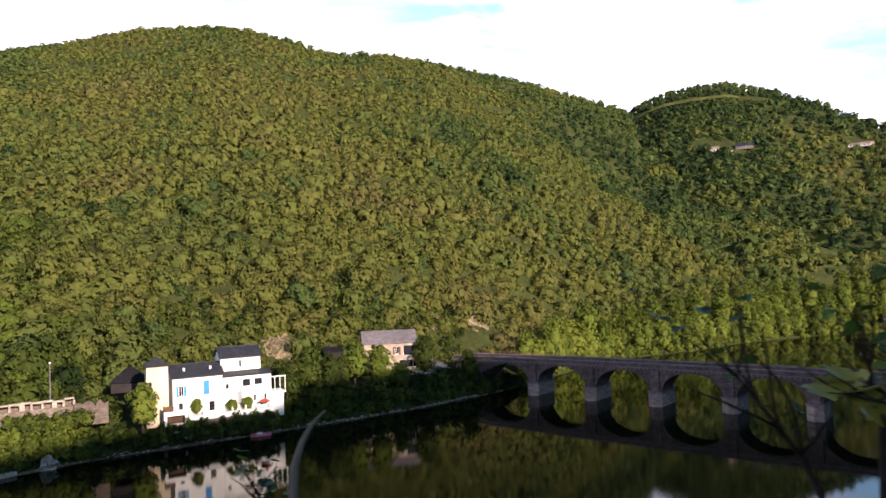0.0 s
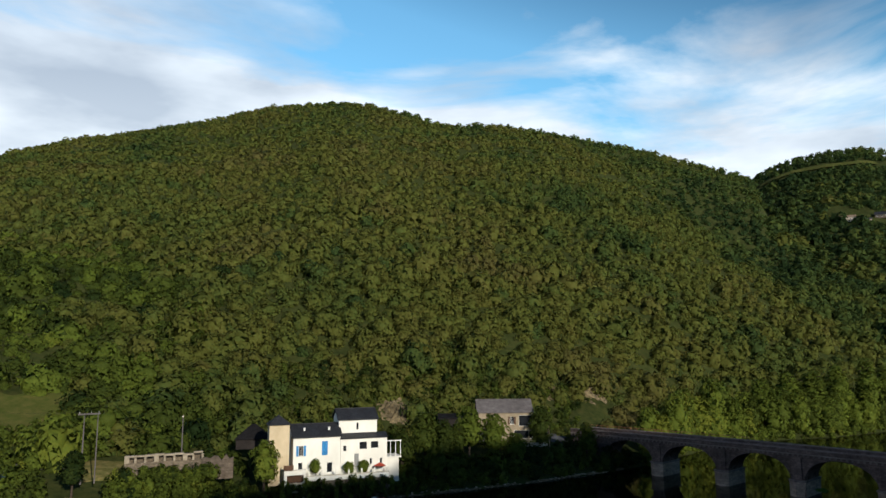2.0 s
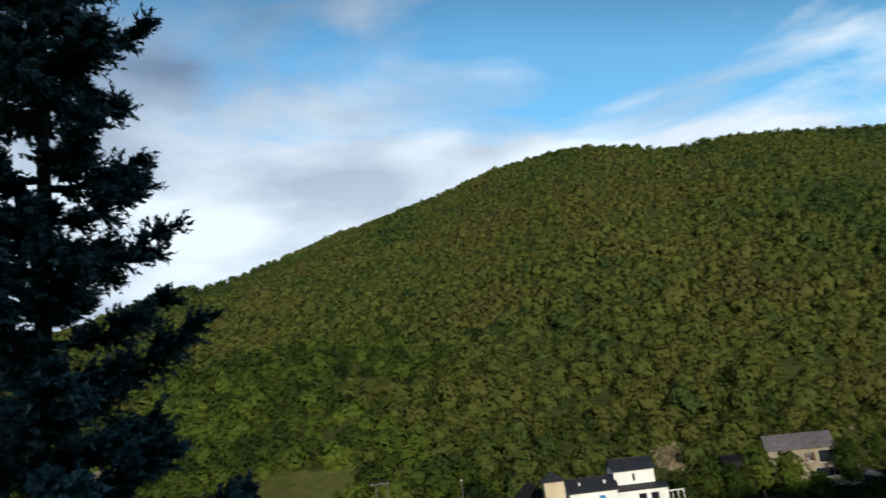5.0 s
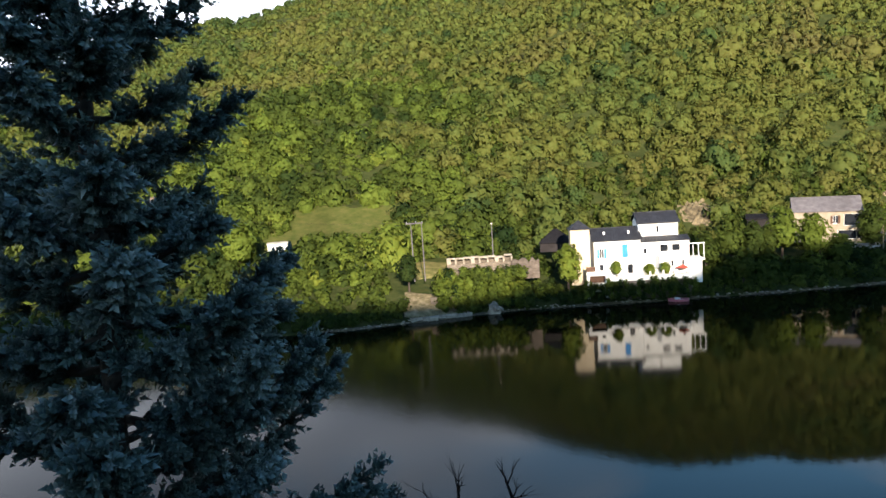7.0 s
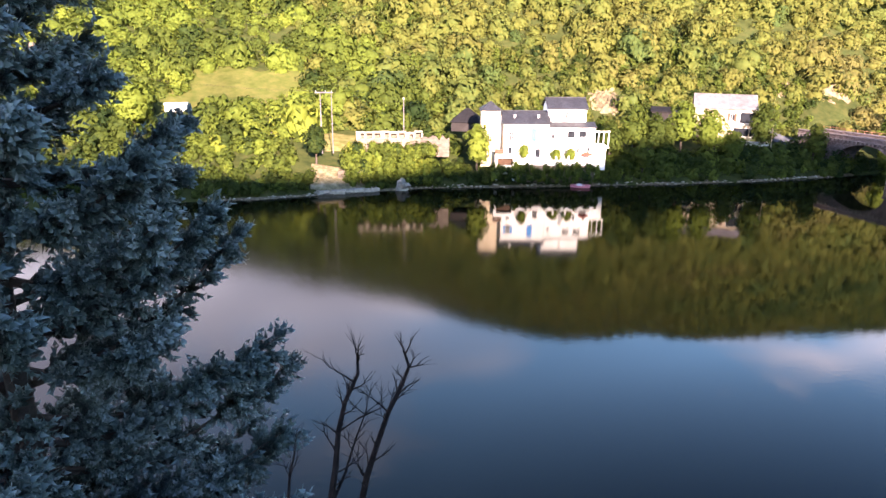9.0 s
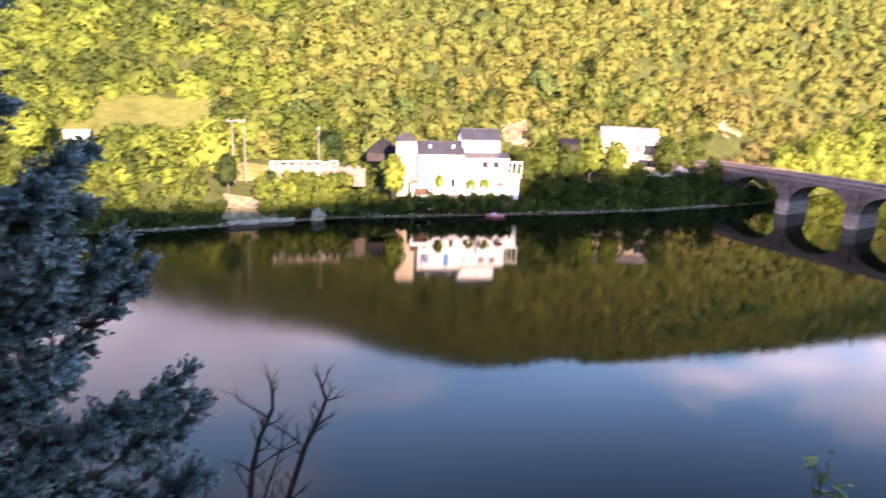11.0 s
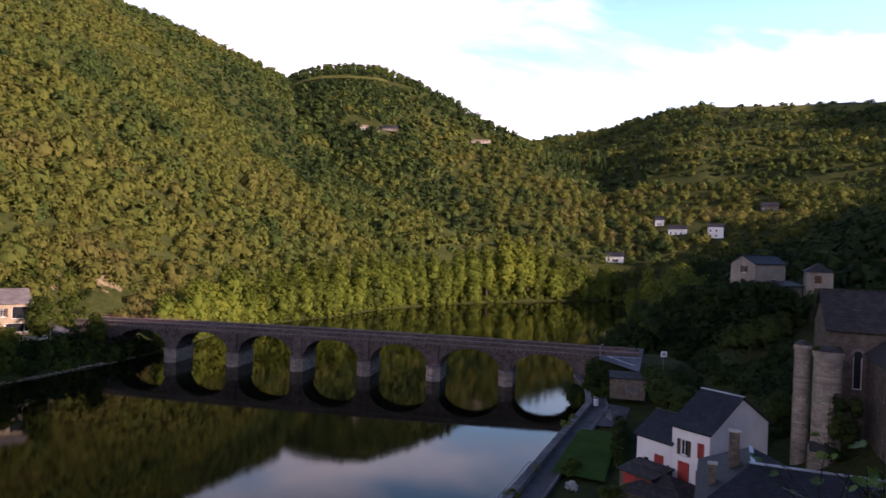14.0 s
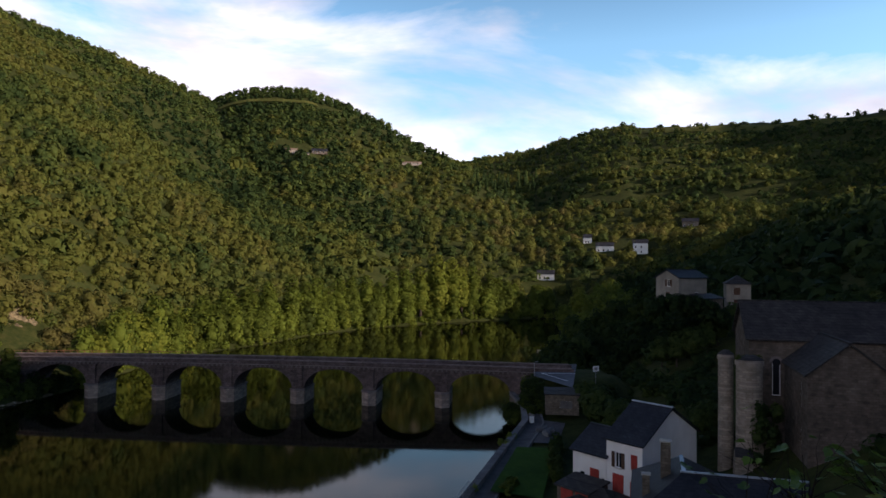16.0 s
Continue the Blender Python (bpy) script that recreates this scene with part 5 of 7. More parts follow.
# terrace, porch and gallery round the white house
def white_house_terrace():
    t = thing("river_terrace", local(HM, 0, 0, 3.0), "white terrace wall with posts and steps before the house", "terrace")
    plain_part(t, "retaining_wall", M_RUBBLE, (2.2, -1.5, -2.4, 16.0, -1.2, 0.7))
    plain_part(t, "parapet", M_WHITE, (2.2, -1.5, 0.7, 16.0, -1.25, 1.5))
    plain_part(t, "paving", M_CONC, (-0.6, -1.2, -1.0, 16.2, -0.03, 0.55))
    for k in range(7):
        plain_part(t, "post", M_WHITE, (2.4 + k * 2.2, -1.55, 1.5, 2.65 + k * 2.2, -1.25, 2.3))
    plain_part(t, "parapet_cap", M_CONC, (2.1, -1.6, 1.5, 16.1, -1.18, 1.58))
    g = thing("garage_porch", local(HM, -1.6, -0.6, 3.0), "white porch over a dark garage door", "porch")
    plain_part(g, "pier", M_WHITE, (0.0, -1.2, -2.0, 0.5, 0.0, 2.6))
    plain_part(g, "pier", M_WHITE, (3.2, -1.2, -2.0, 3.6, 0.0, 2.6))
    plain_part(g, "lintel", M_WHITE, (0.5, -1.2, 1.9, 3.2, 0.0, 2.6))
    plain_part(g, "door", M_BROWN, (0.5, -0.3, -1.0, 3.2, -0.2, 1.9))
    plain_part(g, "balcony_rail", M_BROWN, (0.0, -1.2, 2.65, 0.08, -0.2, 3.5), (0.08, -1.2, 2.65, 1.5, -1.1, 3.5))
    v = thing("side_gallery", local(HM, 16.1, 0.2, 3.0), "open white gallery with thin posts at the house end", "gallery")
    plain_part(v, "floor", M_WHITE, (0, 0, 3.5, 2.6, 4.0, 3.7))
    for k in range(3):
        plain_part(v, "post", M_PAINTW, (0.6 + k * 0.9, 0.05, 3.7, 0.7 + k * 0.9, 0.15, 6.3))
    plain_part(v, "roof_beam", M_PAINTW, (0.0, 0.0, 6.3, 2.6, 0.2, 6.45))
    plain_part(v, "lower_wall", M_WHITE, (0, 0.3, -0.5, 2.2, 3.8, 3.5))
    a = thing("red_parasol", local(HM, 14.6, -0.9, 3.55), "faded red canvas awning on the terrace", "parasol")
    bm = bmesh.new()
    bmesh.ops.create_cone(bm, cap_ends=True, segments=10, radius1=1.1, radius2=0.1, depth=0.5, matrix=Matrix.Translation((0, 0, 2.2)))
    part("canopy", bm, M_AWNING, a)
    bm = bmesh.new()
    tube(bm, [(0, 0, 0), (0, 0, 2.2)], [0.04, 0.03], 6)
    part("pole", bm, M_PAINTW, a)
    for x, y, h in ((3.6, -0.7, 2.8), (9.3, -0.7, 2.2), (11.8, -0.7, 2.3)):
        w = shift((x, y, 0), HM)
        az, r = math.degrees(math.atan2(w.x, w.y)), math.hypot(w.x, w.y)
        tree("terrace_tree", "small leafy tree on the white terrace", az, r, h * 1.45, 1.15, 0.72, seed=int(x * 10), group="terrace trees", base=0.35, z=3.5)
    # skylights on the lower roof
    for x in (1.8, 6.0):
        s = thing("roof_vent", local(HM, x, 1.3, 3.0 + 8.55), "small white roof vent on the slates", "vent", "roof vents")
        plain_part(s, "body", M_PAINTW, (0, 0, -0.1, 0.3, 0.3, 0.45))
        plain_part(s, "cap", M_PAINTW, (-0.06, -0.06, 0.45, 0.36, 0.36, 0.52))


white_house_terrace()


def villa_deck():
    t = thing("timber_deck", at(-15.9, 147.5, 5.8, 75), "raised timber deck on posts with railing", "deck")
    plain_part(t, "floor", M_WOOD, (0, 0, 2.4, 4.6, 3.4, 2.6))
    for x in (0.1, 2.2, 4.3):
        plain_part(t, "post", M_WOOD, (x, 0.05, -1.5, x + 0.2, 0.25, 2.4))
        plain_part(t, "rail_post", M_WOOD, (x, 0.0, 2.6, x + 0.12, 0.12, 3.55))
    plain_part(t, "rail", M_WOOD, (0, 0, 3.5, 4.6, 0.14, 3.62))
    plain_part(t, "lower_rail", M_WOOD, (0, 0.02, 3.0, 4.6, 0.1, 3.08))
    plain_part(t, "lower_floor", M_CONC, (-1.0, -1.2, -0.4, 4.0, 3.0, -0.1))
    # the near-black wall material puts shade into the shed's colour
    s = house("villa_annex", "low shed beside the villa, walls dark for shade, flat tarred roof", at(-23.0, 152, 7.6, 67), 7.6, 4.0, 2.9, 0.5, M_DARKWOOD, M_TAR, axis="shed", category="outbuilding")


villa_deck()


def pole(name, label, az, r, z0, z1, arm=None):
    t = thing(name, at(az, r, z0, az + 90), label, "utility pole")
    bm = bmesh.new()
    tube(bm, [(0, 0, -0.5), (0, 0, z1 - z0)], [0.11, 0.07], 8)
    part("mast", bm, M_ROOFPALE, t)
    if arm:
        bm = bmesh.new()
        tube(bm, [(-arm, 0, -0.5), (-arm, 0, z1 - z0 - 0.3)], [0.13, 0.08], 8)
        part("mast", bm, M_ROOFPALE, t)
        plain_part(t, "cross_arm", M_ROOFPALE, (-arm - 0.9, -0.09, z1 - z0 - 0.22, 0.3, 0.09, z1 - z0))
        for x in (-arm - 0.7, -arm / 2, 0.1):
            bm = bmesh.new()
            tube(bm, [(x, 0, z1 - z0), (x, 0, z1 - z0 + 0.25)], [0.05, 0.07], 6)
            part("insulator", bm, M_PLAIN, t)
    else:
        plain_part(t, "pole_cap", M_CONC, (-0.14, -0.1, z1 - z0 - 0.35, 0.14, 0.1, z1 - z0 - 0.1))
    return t


pole("electricity_pole", "pale concrete double pole with a cross-arm", -48.6, 123, 5.6, 15.7, arm=1.9)
pole("telephone_pole", "slim pale pole standing by the road", -42.8, 123.5, 7.0, 14.8)


def power_line():
    """Slack wires between the poles and on past the field."""
    top = bearing(-48.6, 123, 15.8)
    for name, a, b, sag in (("power_cable", top, bearing(-72, 150, 22.0), 1.6), ("power_cable", top + Vector((-1.2, -0.9, 0)), bearing(-72.5, 148, 22.0), 1.6), ("telephone_cable", bearing(-42.7, 123.5, 14.1), top + Vector((0, 0, -1.0)), 0.5)):
        bm = bmesh.new()
        tube(bm, [a.lerp(b, k / 14) - Vector((0, 0, sag * 4 * k / 14 * (1 - k / 14))) for k in range(15)], [0.010] * 15, 4)
        tagged(link_mesh(name, bm, M_TWIG), "thin dark overhead wire strung from a pole", "cable", "overhead wires")


power_line()


def road_wall():
    """The pale retaining wall with openings below the road."""
    m = at(-46.7, 122.0, 9.0, 46)
    t = thing("road_retaining_wall", m, "pale crumbling road parapet with square openings on a rubble base", "wall")
    plain_part(t, "rubble_base", M_RUBBLE, (0, 0.05, -6.5, 11.6, 0.6, -1.15))
    for k in range(8):
        o = plain_part(t, "coping_slab", M_SHORE, (k * 1.45, -0.15, -0.26, k * 1.45 + 1.42, 0.65, random.uniform(-0.03, 0.05)))
        o.rotation_euler.y = random.uniform(-0.015, 0.015)
    for k in range(9):
        w = 0.32 if k % 3 else 0.7
        plain_part(t, "post", M_SHORE, (k * 1.42, 0.0, -1.15, k * 1.42 + w, 0.5, -0.26))
    plain_part(t, "inner_wall", M_RUBBLE, (0.1, 1.1, -4.0, 11.5, 1.3, -0.3))
    t = thing("ruined_wall", at(-41.3, 121.5, 7.2, 52), "dark broken stone wall beside the steps", "wall")
    bm = bmesh.new()
    top = [(k * 0.6, 0, 0.9 + 1.1 * noise.noise(Vector((k * 0.9, 3.0, 1.0)))) for k in range(9)]
    poly_prism(bm, [(0, 0, -2.5), (4.8, 0, -2.5)] + top[::-1], (0, 0.6, 0))
    part("rubble", bm, M_CHURCH, t)
    t = thing("garden_wall", at(-48.3, 116.5, 2.2, 47), "low rubble garden wall above the water", "wall")
    plain_part(t, "wall", M_RUBBLE, (0, 0, -1.5, 4.2, 0.4, 1.0))
    t = thing("concrete_hut", at(-61.2, 148, ground_at(*bearing(-60.4, 148)[:2]) - 0.2, 32), "small white block hut on the slope", "hut")
    plain_part(t, "walls", M_WHITE, (0, 0, 0, 4.0, 2.6, 1.8))
    plain_part(t, "slab_roof", M_CONC, (-0.2, -0.2, 1.8, 4.2, 2.8, 2.0))


road_wall()


def rock(name, label, p, size, seed, mat=None, flat=0.8, group=""):
    rng = random.Random(seed)
    bm = bmesh.new()
    bmesh.ops.create_icosphere(bm, subdivisions=3, radius=1.0)
    o = Vector((rng.uniform(0, 50), rng.uniform(0, 50), seed))
    for v in bm.verts:
        d = 1 + 0.75 * noise.noise(v.co * 1.1 + o) + 0.4 * noise.noise(v.co * 2.7 + o) + 0.2 * noise.noise(v.co * 6 + o)
        q = v.co * d
        q = Vector((round(q.x * 5) / 5 * 0.35 + q.x * 0.65, round(q.y * 5) / 5 * 0.35 + q.y * 0.65, round(q.z * 6) / 6 * 0.5 + q.z * 0.5))
        v.co = Vector((q.x * size, q.y * size, q.z * size * flat))
    ob = link_mesh(name, bm, mat or M_ROCK)
    ob.matrix_world = Matrix.Translation(p) @ Matrix.Rotation(rng.uniform(0, 6), 4, "Z")
    return tagged(ob, label, "rock", group)


rock("boulder", "pale squat boulder at the water's edge", bearing(-42.9, 115.4, 0.5), 1.0, 3, M_SHORE, 1.1)


def cliff(label, az, r, w, deep, seed):
    """A broken rock face in the slope: the ground thrown into ledges and blocks, fading out at its rim."""
    bm = bmesh.new()
    n = 34
    o = Vector((seed * 3.1, seed, 0))
    c = bearing(az, r)
    side, back = Vector((math.cos(radians(az)), -math.sin(radians(az)), 0)), bearing(az, 1)
    grid = []
    for j in range(n + 1):
        row = []
        for i in range(n + 1):
            u, v = i / n * 2 - 1, j / n * 2 - 1
            p = c + side * u * w / 2 + back * v * deep / 2
            q = Vector((u * w / 2, v * deep / 2, 0))
            d = 0.9 * noise.noise(q * 0.5 + o) + 0.6 * noise.noise(q * 1.2 + o) + 0.3 * noise.noise(q * 2.8 + o)
            d = 0.5 * d + 0.5 * round(d * 3.0) / 3.0
            rim = max(0.0, math.hypot(u, v) + 0.35 * noise.noise(q * 0.6 + o) - 0.45)
            row.append(bm.verts.new((p.x, p.y, ground_at(p.x, p.y) + 0.7 + 1.3 * d - 3.2 * rim)))
        grid.append(row)
    for a, b in zip(grid, grid[1:]):
        for i in range(n):
            bm.faces.new((a[i], a[i + 1], b[i + 1], b[i]))
    ob = link_mesh("rock_outcrop", bm, M_ROCK)
    return tagged(ob, label, "rock", "ochre rocks")


cliff("dry ochre rock face above the white house", -26.4, on_slope(-26.4, -5.4), 11.0, 12.0, 3)
cliff("brown rock cutting beside the road", -11.0, on_slope(-11.0, -3.7), 13.0, 12.0, 8)
cliff("grey rock wall of the road cutting", -13.9, on_slope(-13.9, -4.0), 9.0, 9.0, 14)


def shore_stones():
    """Loose pale stones along the far water's edge."""
    rng = np.random.default_rng(3)
    V0, F0 = ICO1
    Vs, Fs, n = [], [], 0
    for _ in range(260):
        a = rng.uniform(-80, -9.6)
        r = float(np.interp(a, FAR_AZ, FAR_R)) + rng.uniform(-0.1, 0.6)
        p = bearing(a, r)
        s = rng.uniform(0.10, 0.28)
        v = V0 * s * (1 + rng.uniform(-0.25, 0.25, (len(V0), 1))) * [1.2, 1.2, 0.6] + [p.x, p.y, max(0.02, ground_at(p.x, p.y)) + 0.05]
        Vs.append(v); Fs.append(F0 + n); n += len(v)
    tagged(tri_mesh("shore_stones", np.vstack(Vs), np.vstack(Fs), M_SHORE), "pale stones along the far water's edge", "stones", kind="stuff")
    for i, (a, dr, w, d) in enumerate(((-48.4, 0.6, 2.6, 1.6), (-47.0, 0.9, 3.2, 1.8), (-45.6, 0.5, 2.8, 1.5), (-49.6, 0.8, 2.0, 1.4))):
        p = bearing(a, float(np.interp(a, FAR_AZ, FAR_R)) + dr, 0.35)
        bm = boxes((-w / 2, -d / 2, -0.5, w / 2, d / 2, 0.28))
        bmesh.ops.bevel(bm, geom=bm.edges[:], offset=0.08, segments=1, affect="EDGES")
        ob = link_mesh("landing_slab", bm, M_SHORE)
        ob.matrix_world = Matrix.Translation(p) @ Matrix.Rotation(radians(90 - 42 + 7 * i), 4, "Z") @ Matrix.Rotation(radians(2 - i), 4, "X")
        tagged(ob, "flat pale stone slab at the landing", "slab", "landing slabs")


shore_stones()


def bank_edge():
    """The bare sandy strip between water and bushes."""
    bm = bmesh.new()
    rows = []
    k = 0
    a = -82.0
    while a < -8.5:
        r = float(np.interp(a, FAR_AZ, FAR_R))
        wide = 0.4 + 0.4 * noise.noise(Vector((a * 0.7, 2.0, 0)))
        jag = 0.45 * noise.noise(Vector((a * 3.1, 5.0, 0))) + 0.25 * noise.noise(Vector((a * 9.0, 1.0, 0)))
        rows.append([bm.verts.new(bearing(a, r + o, z)) for o, z in ((-0.6 + jag, -0.25), (-0.2 + jag, 0.05), (wide * 0.5 + jag, 0.20 + 0.3 * jag), (wide + 0.5, 0.30))])
        a += 0.22
    for p, q in zip(rows, rows[1:]):
        for i in range(3):
            bm.faces.new((p[i], q[i], q[i + 1], p[i + 1]))
    bmesh.ops.recalc_face_normals(bm, faces=bm.faces[:])
    tagged(link_mesh("bank_edge", bm, M_MUD), "narrow sandy strip along the far waterline", "bank", kind="structure")


bank_edge()


def rowing_boat():
    p = bearing(-28.1, 121.4, 0.0)
    t = thing("rowing_boat", Matrix.Translation(p) @ Matrix.Rotation(radians(90 - 60), 4, "Z"), "small pink rowing boat moored at the bank", "boat")
    bm = bmesh.new()
    rings = []
    for k in range(9):
        u = k / 8 * 2 - 1
        w = 0.68 * (1 - abs(u) ** 2.6) + 0.02
        sheer = 0.42 + 0.16 * u * u
        ring = [bm.verts.new((u * 1.7, y * w, z)) for y, z in ((-1, sheer), (-0.82, 0.05), (0, -0.12), (0.82, 0.05), (1, sheer), (0.92, sheer), (0.72, 0.14), (0, 0.0), (-0.72, 0.14), (-0.92, sheer))]
        rings.append(ring)
    for a, b in zip(rings, rings[1:]):
        for q in range(10):
            bm.faces.new((a[q], a[(q + 1) % 10], b[(q + 1) % 10], b[q]))
    bm.faces.new(rings[0][::-1]); bm.faces.new(rings[-1])
    part("hull", bm, M_PINK, t)
    for x in (-0.6, 0.5):
        plain_part(t, "thwart", M_PAINTW, (x, -0.55, 0.26, x + 0.25, 0.55, 0.3))
    c = thing("boat_cover", Matrix.Translation(p + Vector((-0.2, 0.1, 0.3))), "white bundled cover lying in the boat", "cover")
    bm = bmesh.new()
    bmesh.ops.create_icosphere(bm, subdivisions=2, radius=0.5)
    for v in bm.verts:
        v.co = Vector((v.co.x * 1.2, v.co.y * 0.8, max(-0.1, v.co.z * 0.8 + 0.15 * noise.noise(v.co * 3))))
    part("cloth", bm, M_PAINTW, c)


rowing_boat()

# roads and open ground on the far side
drape("road", M_ASPHALT, "grey road climbing from the bridge end", "road", ((-19.5, 163), (-9.6, 157.5), (-9.0, 163.5), (-19.0, 169)), 16, 0.12)
drape("meadow", M_MEADOW, "sunny grass field on the lower slope", "meadow", ((-62.5, 144), (-49.0, 142), (-50.0, 168), (-61.5, 169)), 40, 0.15, ragged=1.0)
drape("dry_verge", M_DRY, "dry tan grass and scrub above the road", "grass", ((-50.5, 126.5), (-38.8, 127.5), (-39.2, 136), (-50.2, 136.5)), 26, 0.25, ragged=2.5)
drape("bare_terrace", M_BARE, "bare stony terrace sloping to the landing", "ground", ((-50.6, 113.2), (-45.4, 113.4), (-46.4, 121), (-50.4, 121.5)), 20, 0.35, ragged=2.0)
drape("bank_path", M_PAVE, "pale gravel path on the left bank", "path", ((-53.6, 133.5), (-49.3, 131.0), (-49.2, 133.6), (-53.4, 136.5)), 8, 0.14)
drape("hilltop_pasture", M_MEADOW, "strip of pale pasture below the hilltop wood", "pasture", ((2.6, 655), (10.5, 652), (10.2, 660), (2.8, 663)), 14, 1.5)
drape("ridge_pasture", M_MEADOW, "pale pasture along the far ridge", "pasture", ((38.5, 815), (55, 770), (55, 806), (38.5, 862)), 14, 0.8)


def far_house(az, el, w, label, wall, roof, yaw=None, d=7.0, h=4.2, rh=2.0, storeys=1):
    r = on_slope(az, el)
    z = ground_at(*bearing(az, r)[:2])
    n = max(2, int(w / 3))
    ops = tuple((1.0 + k * (w - 2) / n, 0.9 + 2.7 * s, 1.9 + k * (w - 2) / n, 2.2 + 2.7 * s, "pane") for k in range(n) for s in range(storeys))
    return house("hillside_house", label, at(az, r, z - 0.4, yaw if yaw is not None else az + 90), w, d, h, rh, wall, roof, front=ops, group="houses on the far slopes")


M_TILE = material("faded_terracotta_roof", (0.17, 0.12, 0.09), (0.26, 0.19, 0.145), 1.5, 0.9, 0.3)
M_FARM = material("pale_pink_render", (0.38, 0.31, 0.26), (0.48, 0.40, 0.34), 0.6, 0.9, 0.1)
far_house(7.35, 8.8, 13, "long pale pink farmhouse on the hillside", M_FARM, M_TILE, h=3.4, rh=1.5)
far_house(8.75, 8.62, 9, "low white farm outbuilding on the hillside", M_FARM, M_SLATE, h=2.4, rh=1.2)
far_house(9.9, 8.85, 12, "stone farm barn with a dark roof", M_RUBBLE, M_SLATE, h=2.6, rh=2.2)
far_house(17.3, 8.1, 16, "low pale house high on the wooded slope", M_FARM, M_TILE, h=2.4, rh=1.2)
far_house(28.5, -1.3, 9, "white waterside house among trees", M_WHITE, M_SLATE, h=3.6)
far_house(33.2, 1.0, 10, "white house with dark roof among trees", M_WHITE, M_SLATE)
far_house(36.1, 0.9, 8, "two-storey white house in the woods", M_WHITE, M_SLATE, h=6.4, storeys=2)
far_house(32.2, 1.7, 5, "small white house among trees", M_WHITE, M_SLATE)
far_house(39.8, 3.0, 10, "grey house half hidden in the trees", M_RUBBLE, M_SLATE)
house("slope_house", "white house with tiled roof on the wooded slope", at(-69.5, 172, ground_at(*bearing(-68.5, 172)[:2]) - 0.3, 22), 9, 7, 4.5, 2.0, M_WHITE, M_TILE, front=((2, 1, 3, 2.4, "pane"), (5.5, 1, 6.5, 2.4, "pane")))

# ---- the village on this side ----
M_QUAYV = material("quay_coping_blocks", (0.10, 0.097, 0.097), (0.20, 0.192, 0.188), 0.9, 0.9, 0.3, vary=0.2)


def quay():
    """Quay wall along the water with a low parapet, and the roadway behind it."""
    pts = [Vector((*q, 0)) for q in NEAR_BANK[6:13]]
    nrm = []
    for i, p in enumerate(pts):
        d = (pts[min(i + 1, len(pts) - 1)] - pts[max(i - 1, 0)]).normalized()
        nrm.append(Vector((d.y, -d.x, 0)))
    wall = thing("quay_wall", Matrix.Identity(4), "grey stone quay wall with a low parapet", "quay wall")

    def strip(name, mat, a, b, z0, z1, parent):
        bm = bmesh.new()
        cols = [[bm.verts.new(p + n * o + Vector((0, 0, z))) for o, z in ((a, z0), (a, z1), (b, z1), (b, z0))] for p, n in zip(pts, nrm)]
        for c, e in zip(cols, cols[1:]):
            for k in range(4):
                bm.faces.new((c[k], c[(k + 1) % 4], e[(k + 1) % 4], e[k]))
        bm.faces.new(cols[0]); bm.faces.new(cols[-1][::-1])
        bmesh.ops.recalc_face_normals(bm, faces=bm.faces[:])
        return link_mesh(name, bm, mat, parent)

    strip("face", M_RUBBLE, -0.15, 0.55, -2.5, 2.45, wall)
    strip("parapet", M_QUAY, -0.2, 0.5, 2.45, 3.05, wall)
    for p, q, n in zip(pts, pts[1:], nrm):
        d = q - p
        count = max(1, round(d.length / 1.4))
        for i in range(count):
            a, b = p + d * (i / count), p + d * ((i + 0.985) / count)
            n2 = Vector((d.y, -d.x, 0)).normalized()
            h = 3.16 + random.uniform(-0.02, 0.02)
            bm = bmesh.new()
            poly_prism(bm, [a - n2 * 0.28 + Vector((0, 0, 3.05)), b - n2 * 0.28 + Vector((0, 0, 3.05)), b + n2 * 0.58 + Vector((0, 0, 3.05)), a + n2 * 0.58 + Vector((0, 0, 3.05))], (0, 0, h - 3.05))
            bmesh.ops.recalc_face_normals(bm, faces=bm.faces[:])
            part("coping_stone", bm, M_QUAYV, wall)
    road = strip("quay_road", M_PAVE, 0.6, 2.7, 2.2, 2.62, None)
    tagged(road, "pale worn quay roadway above the water", "road", kind="structure")
    kerb = strip("kerb", M_QUAY, 2.7, 2.95, 2.2, 2.78, None)
    tagged(kerb, "low stone kerb along the lawn", "kerb", kind="structure")
    # white tubular railing on the lower stretch
    rail = thing("quay_railing", Matrix.Identity(4), "thin white tubular railing on the quay edge", "railing")
    a, b = pts[0] * 1.0, pts[2]
    n = 12
    for i in range(n + 1):
        p = a.lerp(pts[1], i / 5) if i <= 5 else pts[1].lerp(b, (i - 5) / 7)
        bm = bmesh.new()
        tube(bm, [p + Vector((0.1, 0, 3.15)), p + Vector((0.1, 0, 4.1))], [0.035, 0.03], 5)
        part("post", bm, M_PLAIN, rail)
    for z in (3.65, 4.08):
        bm = bmesh.new()
        tube(bm, [q + Vector((0.1, 0, z)) for q in (a, pts[1], b)], [0.03] * 3, 5)
        part("rail", bm, M_PLAIN, rail)
    return pts, nrm


